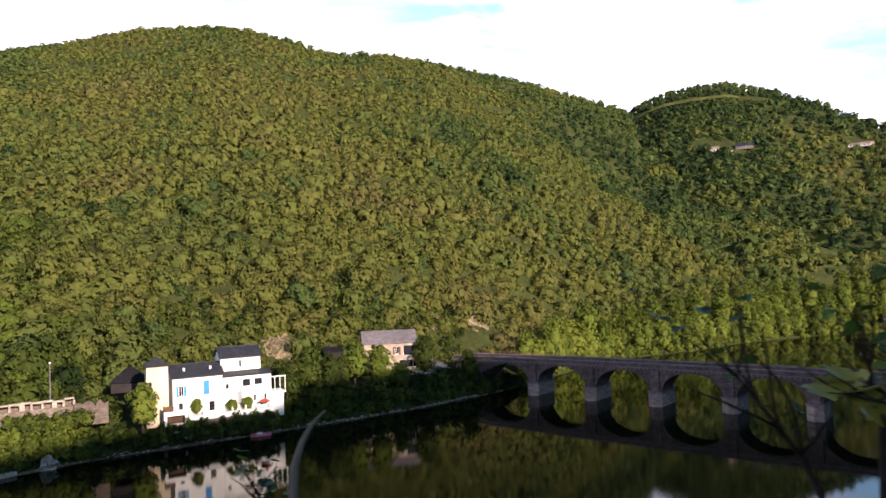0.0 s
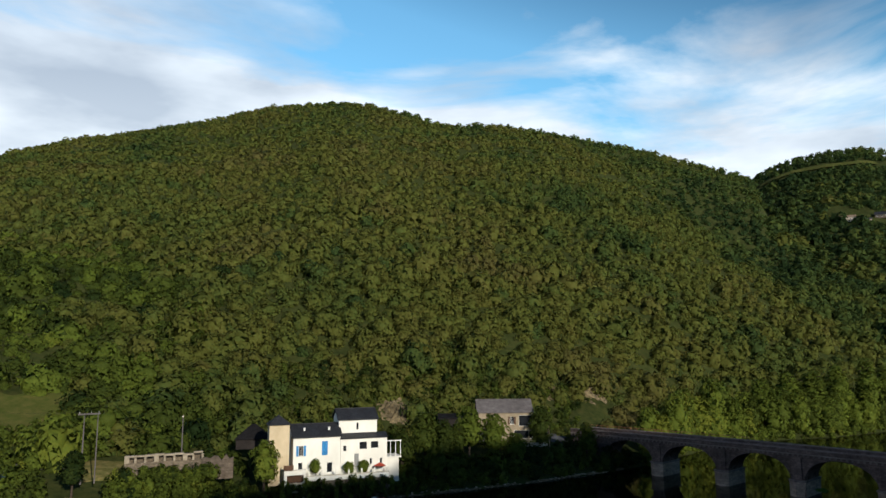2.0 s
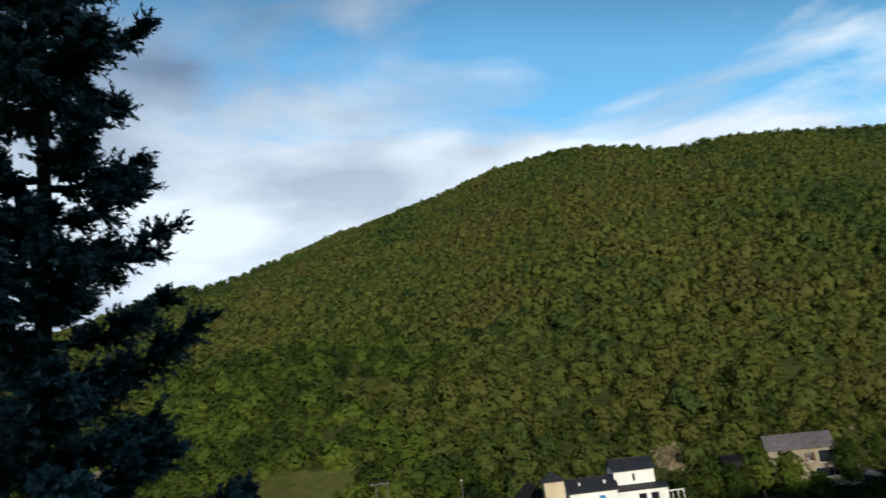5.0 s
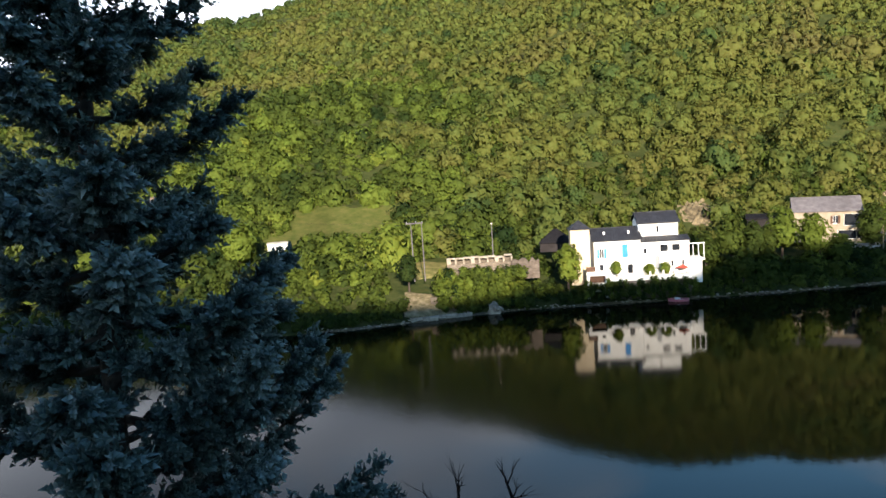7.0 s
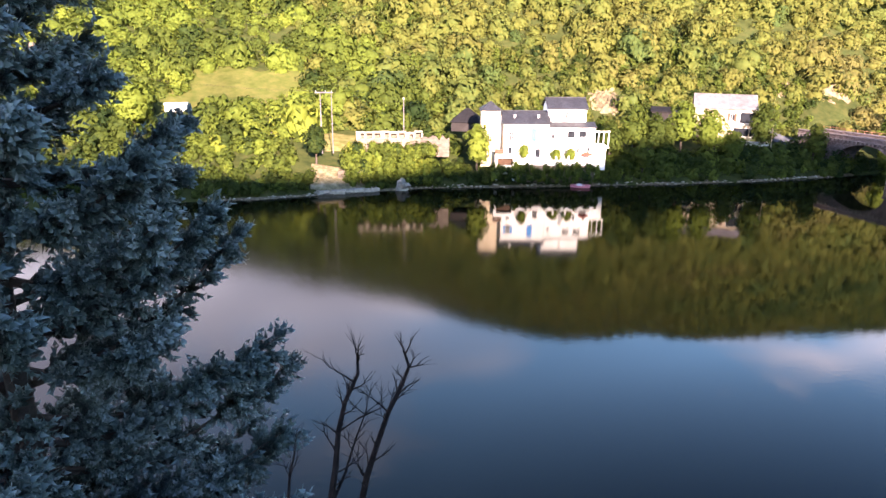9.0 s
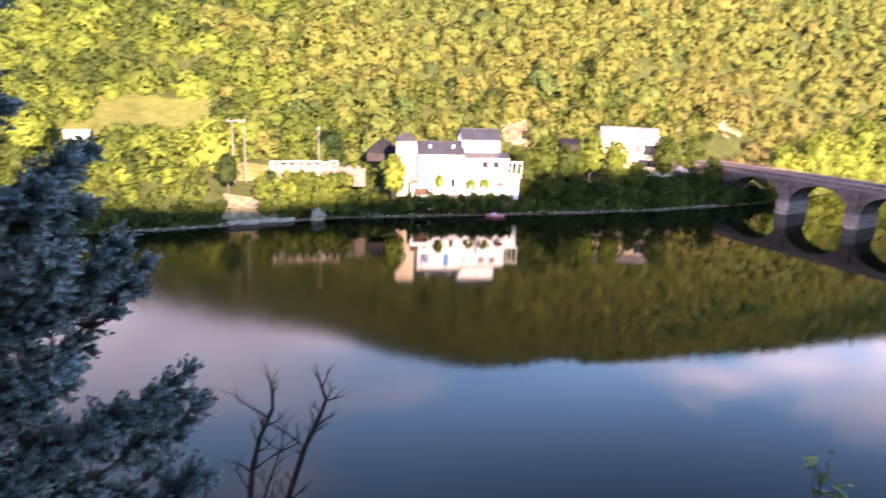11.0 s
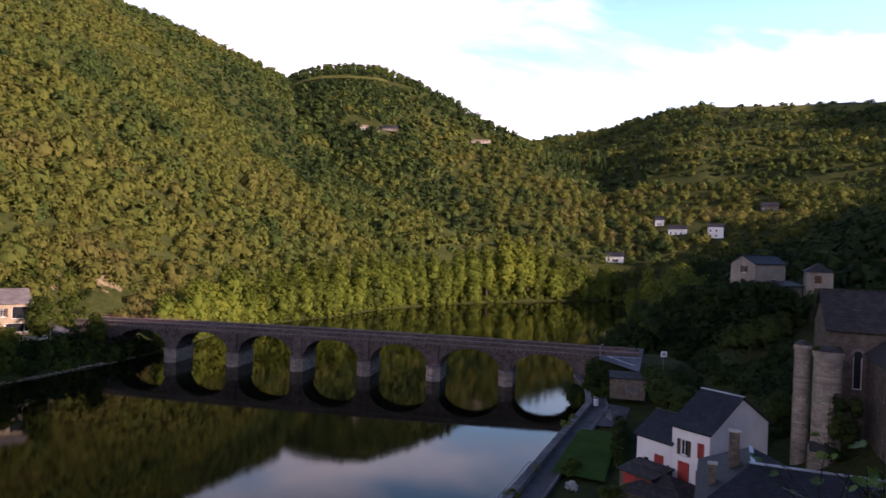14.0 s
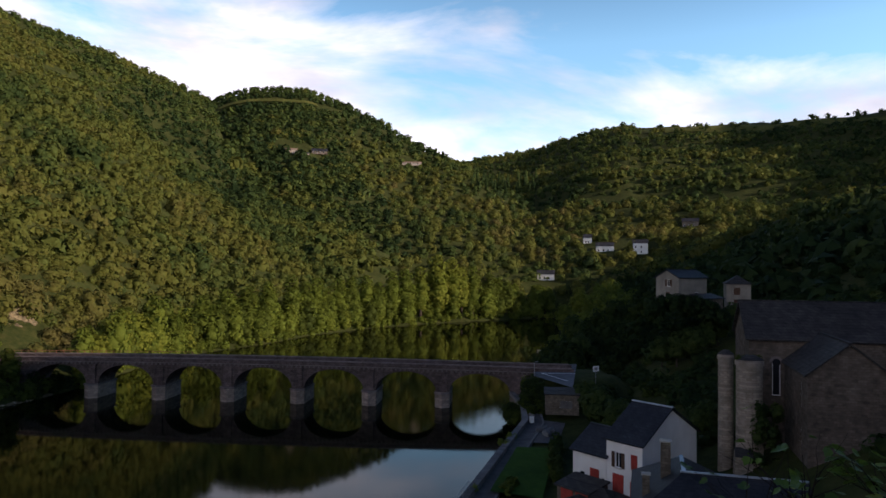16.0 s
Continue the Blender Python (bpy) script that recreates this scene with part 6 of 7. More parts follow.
QP, QN = quay()
drape("lawn", M_LAWN, "smooth green garden lawn behind the quay", "lawn", ((24.7, 71.0), (26.9, 88.5), (30.0, 88.5), (29.0, 69.5)), 10, 0, z=2.95)
drape("landing_paving", M_PAVE, "pale paved landing at the quay end", "paving", ((27.4, 92), (28.3, 106), (30.8, 104), (30.2, 92)), 8, 0, z=2.66)
drape("car_park", M_LOT, "bluish asphalt car park at the bridge head", "car park", ((28.3, 121), (28.1, 133), (31.7, 137), (31.4, 110.5)), 8, 0, z=6.78)
for q0, q1 in (((28.9, 124), (31.6, 124.6)), ((28.9, 124), (31.0, 116.5))):
    a, b = bearing(*q0, 6.79), bearing(*q1, 6.79)
    d = (b - a).normalized() * 0.12
    s = Vector((-d.y, d.x, 0))
    bm = bmesh.new()
    poly_prism(bm, [a + s, a - s, b - s, b + s], (0, 0, 0.008))
    tagged(link_mesh("road_marking", bm, M_LINE), "white painted line on the asphalt", "marking", kind="structure")

# white cottage with lower wing, x along bearing 161
CM = Matrix.Translation((38.0, 62.2, 2.8)) @ Matrix.Rotation(radians(90 - 161), 4, "Z")
cot = house("white_cottage", "white village house with slate roof and red shutters", local(CM, 4.2, 0, 0), 4.1, 9.5, 6.3, 2.85, M_WHITE, M_SLATE,
            front=((1.0, 3.6, 1.75, 5.1, "window", M_BROWN), (2.85, 3.8, 3.55, 5.2, "closed", M_RED), (0.75, 0.9, 2.0, 3.0, "closed", M_RED), (2.75, 0.8, 3.6, 2.6, "closed", M_RED)),
            right=((3.0, 3.0, 4.3, 4.2, "closed", M_RED), (1.0, 3.2, 2.2, 4.2, "pane")), ridge_mat=M_ZINC)
chimney(cot, 1.2, 7.2, 6.2, 8.6, M_RUBBLE)
house("cottage_wing", "lower white wing with red door beside the cottage", CM, 4.15, 6.5, 4.4, 1.9, M_WHITE, M_SLATE,
      front=((2.2, 0.6, 3.3, 2.9, "closed", M_RED), (3.55, 1.4, 3.95, 2.2, "pane"), (0.8, 1.2, 1.5, 2.3, "pane")))
house("red_shed", "small slate-roofed shed with red doors", local(CM, 1.0, -3.6, -0.3), 3.8, 3.0, 1.9, 0.5, M_RUBBLE, M_LAUZE, front=((0.5, 0.1, 2.0, 1.8, "closed", M_RED), (2.3, 0.1, 3.8, 1.8, "closed", M_RED)), axis="shed", over=0.25, category="shed")
house("slab_roof_barn", "low stone barn with a broad slab roof", Matrix.Translation((33.6, 58.0, 2.0)) @ Matrix.Rotation(radians(90 - 150), 4, "Z"), 6.4, 5.8, 1.3, 1.4, M_RUBBLE, M_LAUZE, axis="hip", category="barn")
# long dark-roofed house in an L
LM = Matrix.Translation((38.4, 52.3, 2.8)) @ Matrix.Rotation(radians(90 - 217), 4, "Z")
lh = house("slate_long_house", "long stone house with broad blue slate roof", LM, 12.0, 7.4, 4.75, 2.5, M_RUBBLE, M_SLATE, axis="hip", front=((2, 1, 3, 2.4, "pane"), (6, 0.2, 7.2, 2.4, "door", M_BROWN), (9, 1, 10, 2.4, "pane")))
chimney(lh, 6.7, 2.4, 5.4, 9.2, M_RUBBLE, 0.75)
chimney(lh, 8.6, 0.9, 4.9, 7.0, M_RUBBLE, 0.55)
BM_ = Matrix.Translation((31.2, 42.7, 2.8)) @ Matrix.Rotation(radians(90 - 127), 4, "Z")
house("slate_house_wing", "side wing with blue slate roof and zinc ridge", local(BM_, 3.7, 0.01, 0), 8.4, 7.4, 4.74, 2.49, M_RUBBLE, M_SLATE, front=((2, 1.0, 3, 2.6, "closed", M_RED), (5, 1, 6, 2.4, "pane")), ridge_mat=M_ZINC, over=0.29)
zr = part("zinc_ridge", boxes((3.7, 3.55, 7.36, 8.35, 3.85, 7.46)), M_ZINC, lh, "pale zinc ridge strip")
gh = house("gable_house", "low house with pale slate gable roof near the quay", Matrix.Translation((24.0, 45.0, 2.6)) @ Matrix.Rotation(radians(90 - 127), 4, "Z"), 5.6, 6.4, 1.7, 1.5, M_RUBBLE, M_SLATE, axis="y")
house("stone_hut", "ruined stone hut with a flat slab roof", at(29.2, 106, 3.4, 118), 5.0, 3.6, 3.0, 0.4, M_RUBBLE, M_LAUZE, axis="shed", front=((2.2, 1.0, 4.0, 2.1, "closed", M_QUAY),), over=0.2, category="hut")

# the church: nave, transept, two turrets
NM = Matrix.Translation((52.4, 53.2, 5.0)) @ Matrix.Rotation(radians(90 - 126), 4, "Z")


def church():
    nave = house("church_nave", "rubble stone church nave with stone slab roof", NM, 20, 9, 14.0, 3.3, M_CHURCH, M_LAUZE,
                 front=((2.1, 8.4, 2.85, 11.6, "arch"),), over=0.35, category="church", base=-3.0, thick=0.6)
    wall = nave.children[0]
    bm = bmesh.new()
    for i in range(12):
        a0, a1 = math.pi * i / 12, math.pi * (i + 1) / 12
        c = Vector((2.475, 0, 11.6))
        p = [c + Vector((math.cos(a) * k, -0.05, math.sin(a) * k)) for a, k in ((a0, 0.38), (a1, 0.38), (a1, 0.62), (a0, 0.62))]
        poly_prism(bm, p, (0, 0.3, 0))
    part("arch_moulding", bm, M_COPING, nave)
    bm = bmesh.new()
    bmesh.ops.create_circle(bm, cap_ends=True, segments=20, radius=0.38, matrix=Matrix.Translation((2.475, -0.012, 11.6)) @ Matrix.Rotation(math.pi / 2, 4, "X"))
    part("arch_light", bm, M_GLASS, nave)
    tr = house("church_transept", "dark stone transept with slab gable roof", local(NM, 3.2, -9.2, 0), 6.4, 9.2, 11.9, 2.6, M_CHURCH, M_LAUZE,
               left=((6.0, 8.6, 6.5, 10.8, "pane"), (6.0, 5.0, 6.5, 6.9, "pane")), axis="y", over=0.3, category="church", base=-4.0)
    for name, lab, az, r, rad, z0, z1, seed in (("stair_turret", "slim round stair turret, rubble paled for sky light", 42.95, 73.2, 0.72, 1.0, 17.4, 1), ("apse_turret", "stout round turret with grass on its top", 44.6, 71.6, 1.2, 1.0, 17.2, 2)):
        t = thing(name, Matrix.Translation(bearing(az, r, 0)), lab, "turret")
        bm = bmesh.new()
        n = 20
        rings = []
        for z, k in ((z0, 1.12), (8.0, 1.03), (12.0, 1.0), (z1 - 0.5, 0.97), (z1 - 0.5, 1.08), (z1 - 0.2, 1.08), (z1, 0.9)):
            rings.append([bm.verts.new((rad * k * math.cos(2 * math.pi * i / n), rad * k * math.sin(2 * math.pi * i / n), z + 0.05 * math.sin(i * 1.7 + seed))) for i in range(n)])
        for a, b in zip(rings, rings[1:]):
            for i in range(n):
                bm.faces.new((a[i], a[(i + 1) % n], b[(i + 1) % n], b[i]))
        bm.faces.new(rings[-1])
        part("shaft", bm, M_TURRET, t)
        bm = bmesh.new()
        bmesh.ops.create_cone(bm, cap_ends=True, segments=20, radius1=rad * 1.05, radius2=rad * 0.4, depth=0.4, matrix=Matrix.Translation((0, 0, z1 + 0.2)))
        part("stone_cap", bm, M_LAUZE, t)
    b = thing("flared_buttress", Matrix.Translation(bearing(44.2, 69.8, 0)) @ Matrix.Rotation(radians(-38), 4, "Z"), "broad sloping buttress at the foot of the turret", "buttress")
    bm = bmesh.new()
    poly_prism(bm, [(-1.1, -1.2, 1.0), (1.1, -1.2, 1.0), (0.7, 0.2, 8.6), (-0.7, 0.2, 8.6)], (0, 1.6, 0))
    part("masonry", bm, M_TURRET, b)
    bm = bmesh.new()
    poly_prism(bm, [(-0.8, -0.8, 8.55), (0.8, -0.8, 8.55), (0.7, 0.4, 9.0), (-0.7, 0.4, 9.0)], (0, 0.5, 0.08))
    part("slab", bm, M_LAUZE, b)


church()
# plants on the turret top and in the walls
plant("turret_grass", np.array([(*bearing(44.55 + q, 71.2 + 0.3 * k)[:2], 17.1, 0.45, 0.7, 0.25) for k, q in enumerate((-0.7, -0.35, 0.0, 0.35, 0.7))]), BANK_SHAPES, M_BANK, "tufts of grass on the turret", "grass")

ivy = []
IVY_RNG = np.random.default_rng(61)
for k in range(34):
    p = bearing(IVY_RNG.uniform(44.9, 46.6), IVY_RNG.uniform(69.8, 71.0))
    ivy.append((p.x, p.y, IVY_RNG.uniform(4.5, 12.6), IVY_RNG.uniform(0.45, 0.9), 1.1, np.clip(IVY_RNG.normal(0.08, 0.08), 0, 1)))
plant("wall_ivy", np.array(ivy), BANK_SHAPES, M_FOREST, "dark ivy climbing between turret and transept", "ivy")

UM = at(39.55, 138, 18.6, 85)
house("upper_house", "cream house with blue slate roof on the slope", UM, 7.2, 6.0, 5.1, 1.4, M_SHADED_CREAM, M_SLATE, left=((2.6, 3.4, 3.5, 4.7, "window", M_BROWN), (2.4, 0.9, 3.3, 2.3, "closed", M_BROWN)), front=((4, 1, 5, 2.3, "pane"),))
house("upper_annex", "low outbuilding with pale wall below the upper house", local(UM, 3.0, -3.0, -1.4), 5.2, 3.0, 2.6, 0.7, M_RUBBLE, M_SLATE, axis="shed", category="outbuilding", front=((2, 0.8, 3, 1.8, "pane"),))
house("tall_upper_house", "tall narrow pale house with brown shutters", at(43.0, 145, 14.5, 128), 4.4, 6.0, 8.0, 1.5, M_SHADED_CREAM, M_LAUZE, front=((1.3, 5.9, 2.5, 7.3, "closed", M_BROWN), (1.3, 3.6, 2.5, 5.0, "closed", M_BROWN), (1.3, 1.2, 2.5, 2.6, "closed", M_BROWN)), axis="hip")


SCRUB_SHAPES = [crown_shape(RNG, 6, 120, 0.9, 0.13) for _ in range(6)]


def village_green():
    rows = []
    rng = np.random.default_rng(12)
    for _ in range(2100):
        x, y = rng.uniform(22, 130), rng.uniform(34, 200)
        z, df, dn = (float(q[0]) for q in land(np.array([x]), np.array([y])))
        az, r = math.degrees(math.atan2(x, y)), math.hypot(x, y)
        if (dn < 21 and y < 116) or dn < 1.5 or dn > 75 or az < 29 or az > 56 or r < 62:
            continue
        if math.hypot(x - 57, y - 50) < 13 and r < 78 or (40 < dn and abs(az - 39.6) < 3.2 and r < 146) or (abs(az - 44.2) < 2.2 and r < 150 and r > 80 and z < 17):
            continue
        if math.hypot(x - 45, y - 57) < 9 or math.hypot(x - 38, y - 47) < 9 or math.hypot(x - 63.5, y - 109) < 13:
            continue
        s = rng.uniform(0.9, 2.4)
        # tint held near zero: the village slope's shade is painted into the scrub
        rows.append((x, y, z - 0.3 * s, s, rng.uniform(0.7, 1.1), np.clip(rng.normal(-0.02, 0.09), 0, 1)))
    for _ in range(130):
        az = rng.uniform(37.2, 43.6)
        r = rng.uniform(129, 136)
        # bush tops fitted to the camera's view, to hide the upper houses' feet
        top = float(np.interp(az, [37.2, 38.6, 40.3, 41.8, 43.6], [20.0, 20.9, 21.0, 20.2, 17.2])) - abs(rng.normal(0, 1.2))
        s, p = rng.uniform(0.7, 1.5), bearing(az, r)
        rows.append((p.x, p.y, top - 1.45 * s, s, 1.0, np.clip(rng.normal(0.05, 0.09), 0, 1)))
    plant("village_scrub", np.array(rows), SCRUB_SHAPES, M_FOREST, "scrub and ivy on the village slope, tinted dark for its deep shade", "scrub")
    hedge = []
    for k in range(34):
        u = k / 33
        p = Vector((46.0, 79.5, 0)).lerp(Vector((37.5, 64.5, 0)), u)
        hedge.append((p.x + rng.uniform(-0.5, 0.5), p.y + rng.uniform(-0.5, 0.5), 2.7, rng.uniform(0.5, 1.0), 1.0, 0.3))
    for az, r in ((26.3, 73), (26.5, 71.5), (29.5, 66), (30.5, 67), (28.6, 63.5), (30.0, 63), (24.6, 60), (25.6, 59), (26.4, 60.5), (24.9, 57.5), (26.0, 56.5), (23.9, 61.5), (27.2, 58)):
        p = bearing(az, r)
        for _ in range(4):
            hedge.append((p.x + rng.uniform(-0.9, 0.9), p.y + rng.uniform(-0.9, 0.9), 2.6, rng.uniform(0.4, 0.8), 0.9, 0.45))
    plant("garden_bushes", np.array(hedge), BANK_SHAPES, M_BANK, "dark garden bushes round the lawn", "bushes")
    ivy = []
    for az, r, n in ((21.6, 63.4, 3), (20.2, 59.0, 3), (25.9, 89.5, 5), (26.4, 93.5, 4), (23.2, 71, 1)):
        p = bearing(az, r)
        for _ in range(n):
            ivy.append((p.x + rng.uniform(-0.6, 0.6), p.y + rng.uniform(-0.6, 0.6), 2.6, rng.uniform(0.4, 0.65), 1.0, 0.85))
    plant("quay_plants", np.array(ivy), BANK_SHAPES, M_BANK, "yellow-green plants spilling over the quay parapet", "plants")
    bank = []
    for _ in range(260):
        x, y = rng.uniform(44, 75), rng.uniform(92, 135)
        z, df, dn = (float(q[0]) for q in land(np.array([x]), np.array([y])))
        az, r = math.degrees(math.atan2(x, y)), math.hypot(x, y)
        if dn < 0.4 or math.hypot(x - 63.5, y - 109) < 10.5 or (r < 107 and dn < 7.5) or (abs(az - 30.5) < 2.2 and r < 111) or z > 6.6:
            continue
        s = rng.uniform(0.6, 1.5)
        bank.append((x, y, z - 0.3 * s, s, 0.9, np.clip(rng.normal(0.12, 0.1), 0, 1)))
    plant("bridge_head_scrub", np.array(bank), BANK_SHAPES, M_BANK, "dark bushes below the bridge head", "bushes")
    x, y = scatter(50, 215, 112, 330, 4.4)
    az, r = polar(x, y)
    z, df, dn = land(x, y)
    keep = (dn > 1.5) & (dn < 46) & (az > 27) & (az < 41) & (r > 128) & (r < 330) & (np.hypot(x - 63.5, y - 109) > 15) & ~((np.abs(az - 39.6) < 3.4) & (r < 146))
    x, y, z, dn, r = (q[keep] for q in (x, y, z, dn, r))
    s = rng.uniform(1.5, 3.6, len(x)) * np.where(dn < 8, 0.75, 1)
    # sun and shade put into the tint: bright far waterside crowns, dark others
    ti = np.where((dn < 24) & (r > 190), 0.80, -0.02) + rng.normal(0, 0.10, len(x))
    plant("near_bank_trees", np.c_[x, y, z - 0.3 * s, s, rng.uniform(0.9, 1.5, len(x)), np.clip(ti, 0, 1)], SCRUB_SHAPES, M_BANK, "trees down to the near river bank, tinted for sun and shade", "trees")
    rows = []
    for _ in range(70):
        az, r = rng.uniform(26.7, 28.9), rng.uniform(109, 124)
        p = bearing(az, r)
        z, df, dn = (float(q[0]) for q in land(np.array([p.x]), np.array([p.y])))
        if dn < 0.2:
            continue
        s = rng.uniform(0.8, 1.7)
        rows.append((p.x, p.y, min(z, 4.6) - 0.3 * s, s, 1.0, np.clip(rng.normal(0.2, 0.12), 0, 1)))
    for _ in range(26):
        p = bearing(rng.uniform(26.1, 27.3), rng.uniform(112, 119.5))
        s = rng.uniform(1.0, 1.8)
        rows.append((p.x, p.y, rng.uniform(-0.3, 0.6), s, 1.0, np.clip(rng.normal(0.2, 0.12), 0, 1)))
    plant("abutment_bushes", np.array(rows), BANK_SHAPES, M_BANK, "dark bushes growing against the bridge abutment", "bushes")
    # white-flowering shrub
    t = thing("white_shrub", Matrix.Translation(bearing(26.4, 67.0, 2.7)), "rounded shrub covered in white blossom", "shrub")
    V, F, T, Q = crown_shape(rng, 8, 420, 0.9, 0.13)
    tri_mesh("blossom", V * 0.7 + [0, 0, -0.2], F, M_BLOSSOM, None, t, normals=Q)
    for az, r, h, c in ((33.4, 99, 7, 3.0), (34.8, 95, 6, 2.8), (32.6, 108, 6.5, 2.6), (36.2, 92, 6, 2.6), (41.6, 84, 5.5, 2.2), (32.0, 150, 8, 3.0), (31.4, 170, 9, 3.2), (38.3, 131, 6.4, 2.6), (39.4, 129, 6.8, 2.6), (40.6, 129, 6.6, 2.8), (41.6, 131, 6.0, 2.6), (42.4, 133, 6.0, 2.4), (43.6, 136, 6.4, 2.6)):
        tree("village_tree", "dark leafy tree below the village slope", az, r, h, c, 0.2, seed=int(az * 10), group="village trees", mat=M_FOREST)


village_green()


def street_things():
    t = thing("street_lamp", Matrix.Translation(bearing(28.3, 121, 6.7)), "grey street lamp at the bridge head", "street lamp")
    bm = bmesh.new()
    tube(bm, [(0, 0, 0), (0, 0, 2.2), (0.12, 0, 2.45), (0.35, 0, 2.5)], [0.08, 0.06, 0.05, 0.05], 7)
    part("post", bm, M_PLAIN, t)
    plain_part(t, "lantern", M_PLAIN, (0.25, -0.12, 2.42, 0.65, 0.12, 2.56))
    t = thing("road_sign", Matrix.Translation(bearing(33.2, 118, ground_at(*bearing(33.2, 118)[:2]))), "white square road sign on a post", "road sign")
    bm = bmesh.new()
    tube(bm, [(0, 0, 0), (0, 0, 2.2)], [0.04, 0.04], 6)
    part("post", bm, M_PLAIN, t)
    plain_part(t, "plate", M_PAINTW, (-0.55, -0.06, 2.1, 0.55, -0.02, 3.0))
    plain_part(t, "panel", M_PLAIN, (-0.3, -0.075, 2.3, 0.3, -0.06, 2.8))
    t = thing("boat_ramp_rail", Matrix.Translation(bearing(28.1, 103.5, 2.66)), "white rail and bollard at the quay end", "railing")
    plain_part(t, "bollard", M_PAINTW, (-0.25, -0.25, 0, 0.25, 0.25, 0.9))
    plain_part(t, "board", M_QUAY, (0.4, 0.0, 0.0, 0.5, 1.6, 1.1))
    for i, (a, r) in enumerate(((28.9, 99), (29.6, 98), (29.3, 96.5))):
        t = thing("moored_dinghy", Matrix.Translation(bearing(a, r, 2.75)) @ Matrix.Rotation(radians(30 + 20 * i), 4, "Z"), "pale upturned dinghy lying on the landing", "dinghy", "dinghies")
        bm = bmesh.new()
        rings = []
        for k in range(7):
            u = k / 6 * 2 - 1
            w = 0.6 * (1 - abs(u) ** 2.4) + 0.02
            rings.append([bm.verts.new((u * 1.5, y * w, z)) for y, z in ((-1, 0.0), (-0.8, 0.35), (0, 0.5), (0.8, 0.35), (1, 0.0))])
        for a_, b_ in zip(rings, rings[1:]):
            for q in range(4):
                bm.faces.new((a_[q], a_[q + 1], b_[q + 1], b_[q]))
        part("hull", bm, M_QUAY, t)


street_things()

# ---- plants close to the viewpoint ----


def conifer():
    """The tall blue-green cypress beside the viewpoint: trunk, whorls of limbs, feathery sprays."""
    rng = np.random.default_rng(21)
    base = bearing(-73.5, 6.2)
    gz = 18.5
    t = thing("blue_cypress", Matrix.Translation((base.x, base.y, gz)), "tall blue-green cypress with feathery drooping sprays", "tree")
    H = 14.0
    bm = bmesh.new()
    tube(bm, [(0.1 * math.sin(k * 0.9), 0.08 * math.cos(k * 1.3), H * k / 8) for k in range(9)], [0.13 - 0.014 * k for k in range(9)], 9)
    part("trunk", bm, M_BARK, t)
    n_l = 132
    reaching = ((bearing(-58.9, 6.0, 24.5), 23.75), (bearing(-54.3, 5.5, 22.6), 21.9), (bearing(-60.5, 5.6, 23.2), 22.6))
    for i in range(n_l + len(reaching)):
        u = (i + rng.uniform(0, 0.8)) / n_l
        z = 0.6 + (H - 0.9) * u
        a = i * 2.39996 + rng.uniform(-0.35, 0.35)
        rel = z + gz - EYE            # height against the eye
        reach = float(np.interp(rel, [-7.5, -3.8, -1.5, 0.0, 0.6, 1.4, 2.1, 2.7, 3.6, 5.0, 6.5], [2.5, 2.15, 1.45, 1.05, 0.88, 0.74, 0.48, 0.64, 0.78, 0.55, 0.22])) * rng.uniform(0.68, 1.2)
        if rel > -0.8 and i < n_l and rng.uniform() < 0.13:
            continue
        d = Vector((math.cos(a), math.sin(a), 0))
        up = rng.uniform(0.05, 0.4)
        pts = [Vector((0, 0, z)) + d * reach * s + Vector((0, 0, reach * (up * s - 0.42 * s * (1 - s) + 0.12 * s * s))) for s in (0, 0.25, 0.5, 0.75, 1.0)]
        if i >= n_l:
            tip, z = reaching[i - n_l]
            tip = tip - Vector((base.x, base.y, gz))
            z -= gz
            flat = Vector((tip.x, tip.y, 0))
            reach, d, rel = flat.length, flat.normalized(), -2.0
            pts = [Vector((0, 0, z)) + flat * s + Vector((0, 0, (tip.z - z) * s ** 2.2 - 0.25 * s * (1 - s))) for s in (0, 0.25, 0.5, 0.75, 1.0)]
        bm = bmesh.new()
        tube(bm, pts, [0.045 * (0.5 + reach / 3), 0.035, 0.026, 0.016, 0.006], 5)
        limb = part("limb", bm, M_BARK, t)
        Vs, Ts = [], []
        # foliage sits in separate tufts along the outer limb: plumes of scale-leaved twigs, pale at the tips
        thick = 1.0 if rel > 0 else 1.25
        for _ in range(int((17 + 19 * reach) * thick)):
            s = 1 - rng.uniform(0, 0.90) ** 1.15
            k = min(3, int(s * 4))
            p = pts[k].lerp(pts[k + 1], s * 4 - k)
            side = Vector((-d.y, d.x, 0)) * rng.normal(0, 0.9)
            ax = (d * rng.uniform(0.4, 1.0) + side * 0.8 + Vector((0, 0, rng.uniform(-0.25, 0.65)))).normalized()
            p = p + ax * rng.uniform(0.0, 0.10 + 0.12 * reach * (1 - s))
            tone = rng.normal(0, 0.13)
            big = rng.uniform(0.75, 1.3)
            for _ in range(7):
                px = (ax + Vector((rng.normal(0, 0.45), rng.normal(0, 0.45), rng.normal(0.08, 0.4)))).normalized()
                ln = rng.uniform(0.10, 0.24) * big
                u1 = px.orthogonal().normalized()
                u2 = px.cross(u1)
                for q in range(11):
                    f = q / 10
                    ang = q * 2.4 + rng.uniform(-0.4, 0.4)
                    o = (u1 * math.cos(ang) + u2 * math.sin(ang))
                    b0 = p + px * ln * f * 0.9
                    tip = b0 + (px * 0.8 + o * rng.uniform(0.5, 0.9)).normalized() * ln * (0.40 - 0.17 * f)
                    w = px.cross(o).normalized() * (0.014 + 0.008 * rng.uniform()) * thick
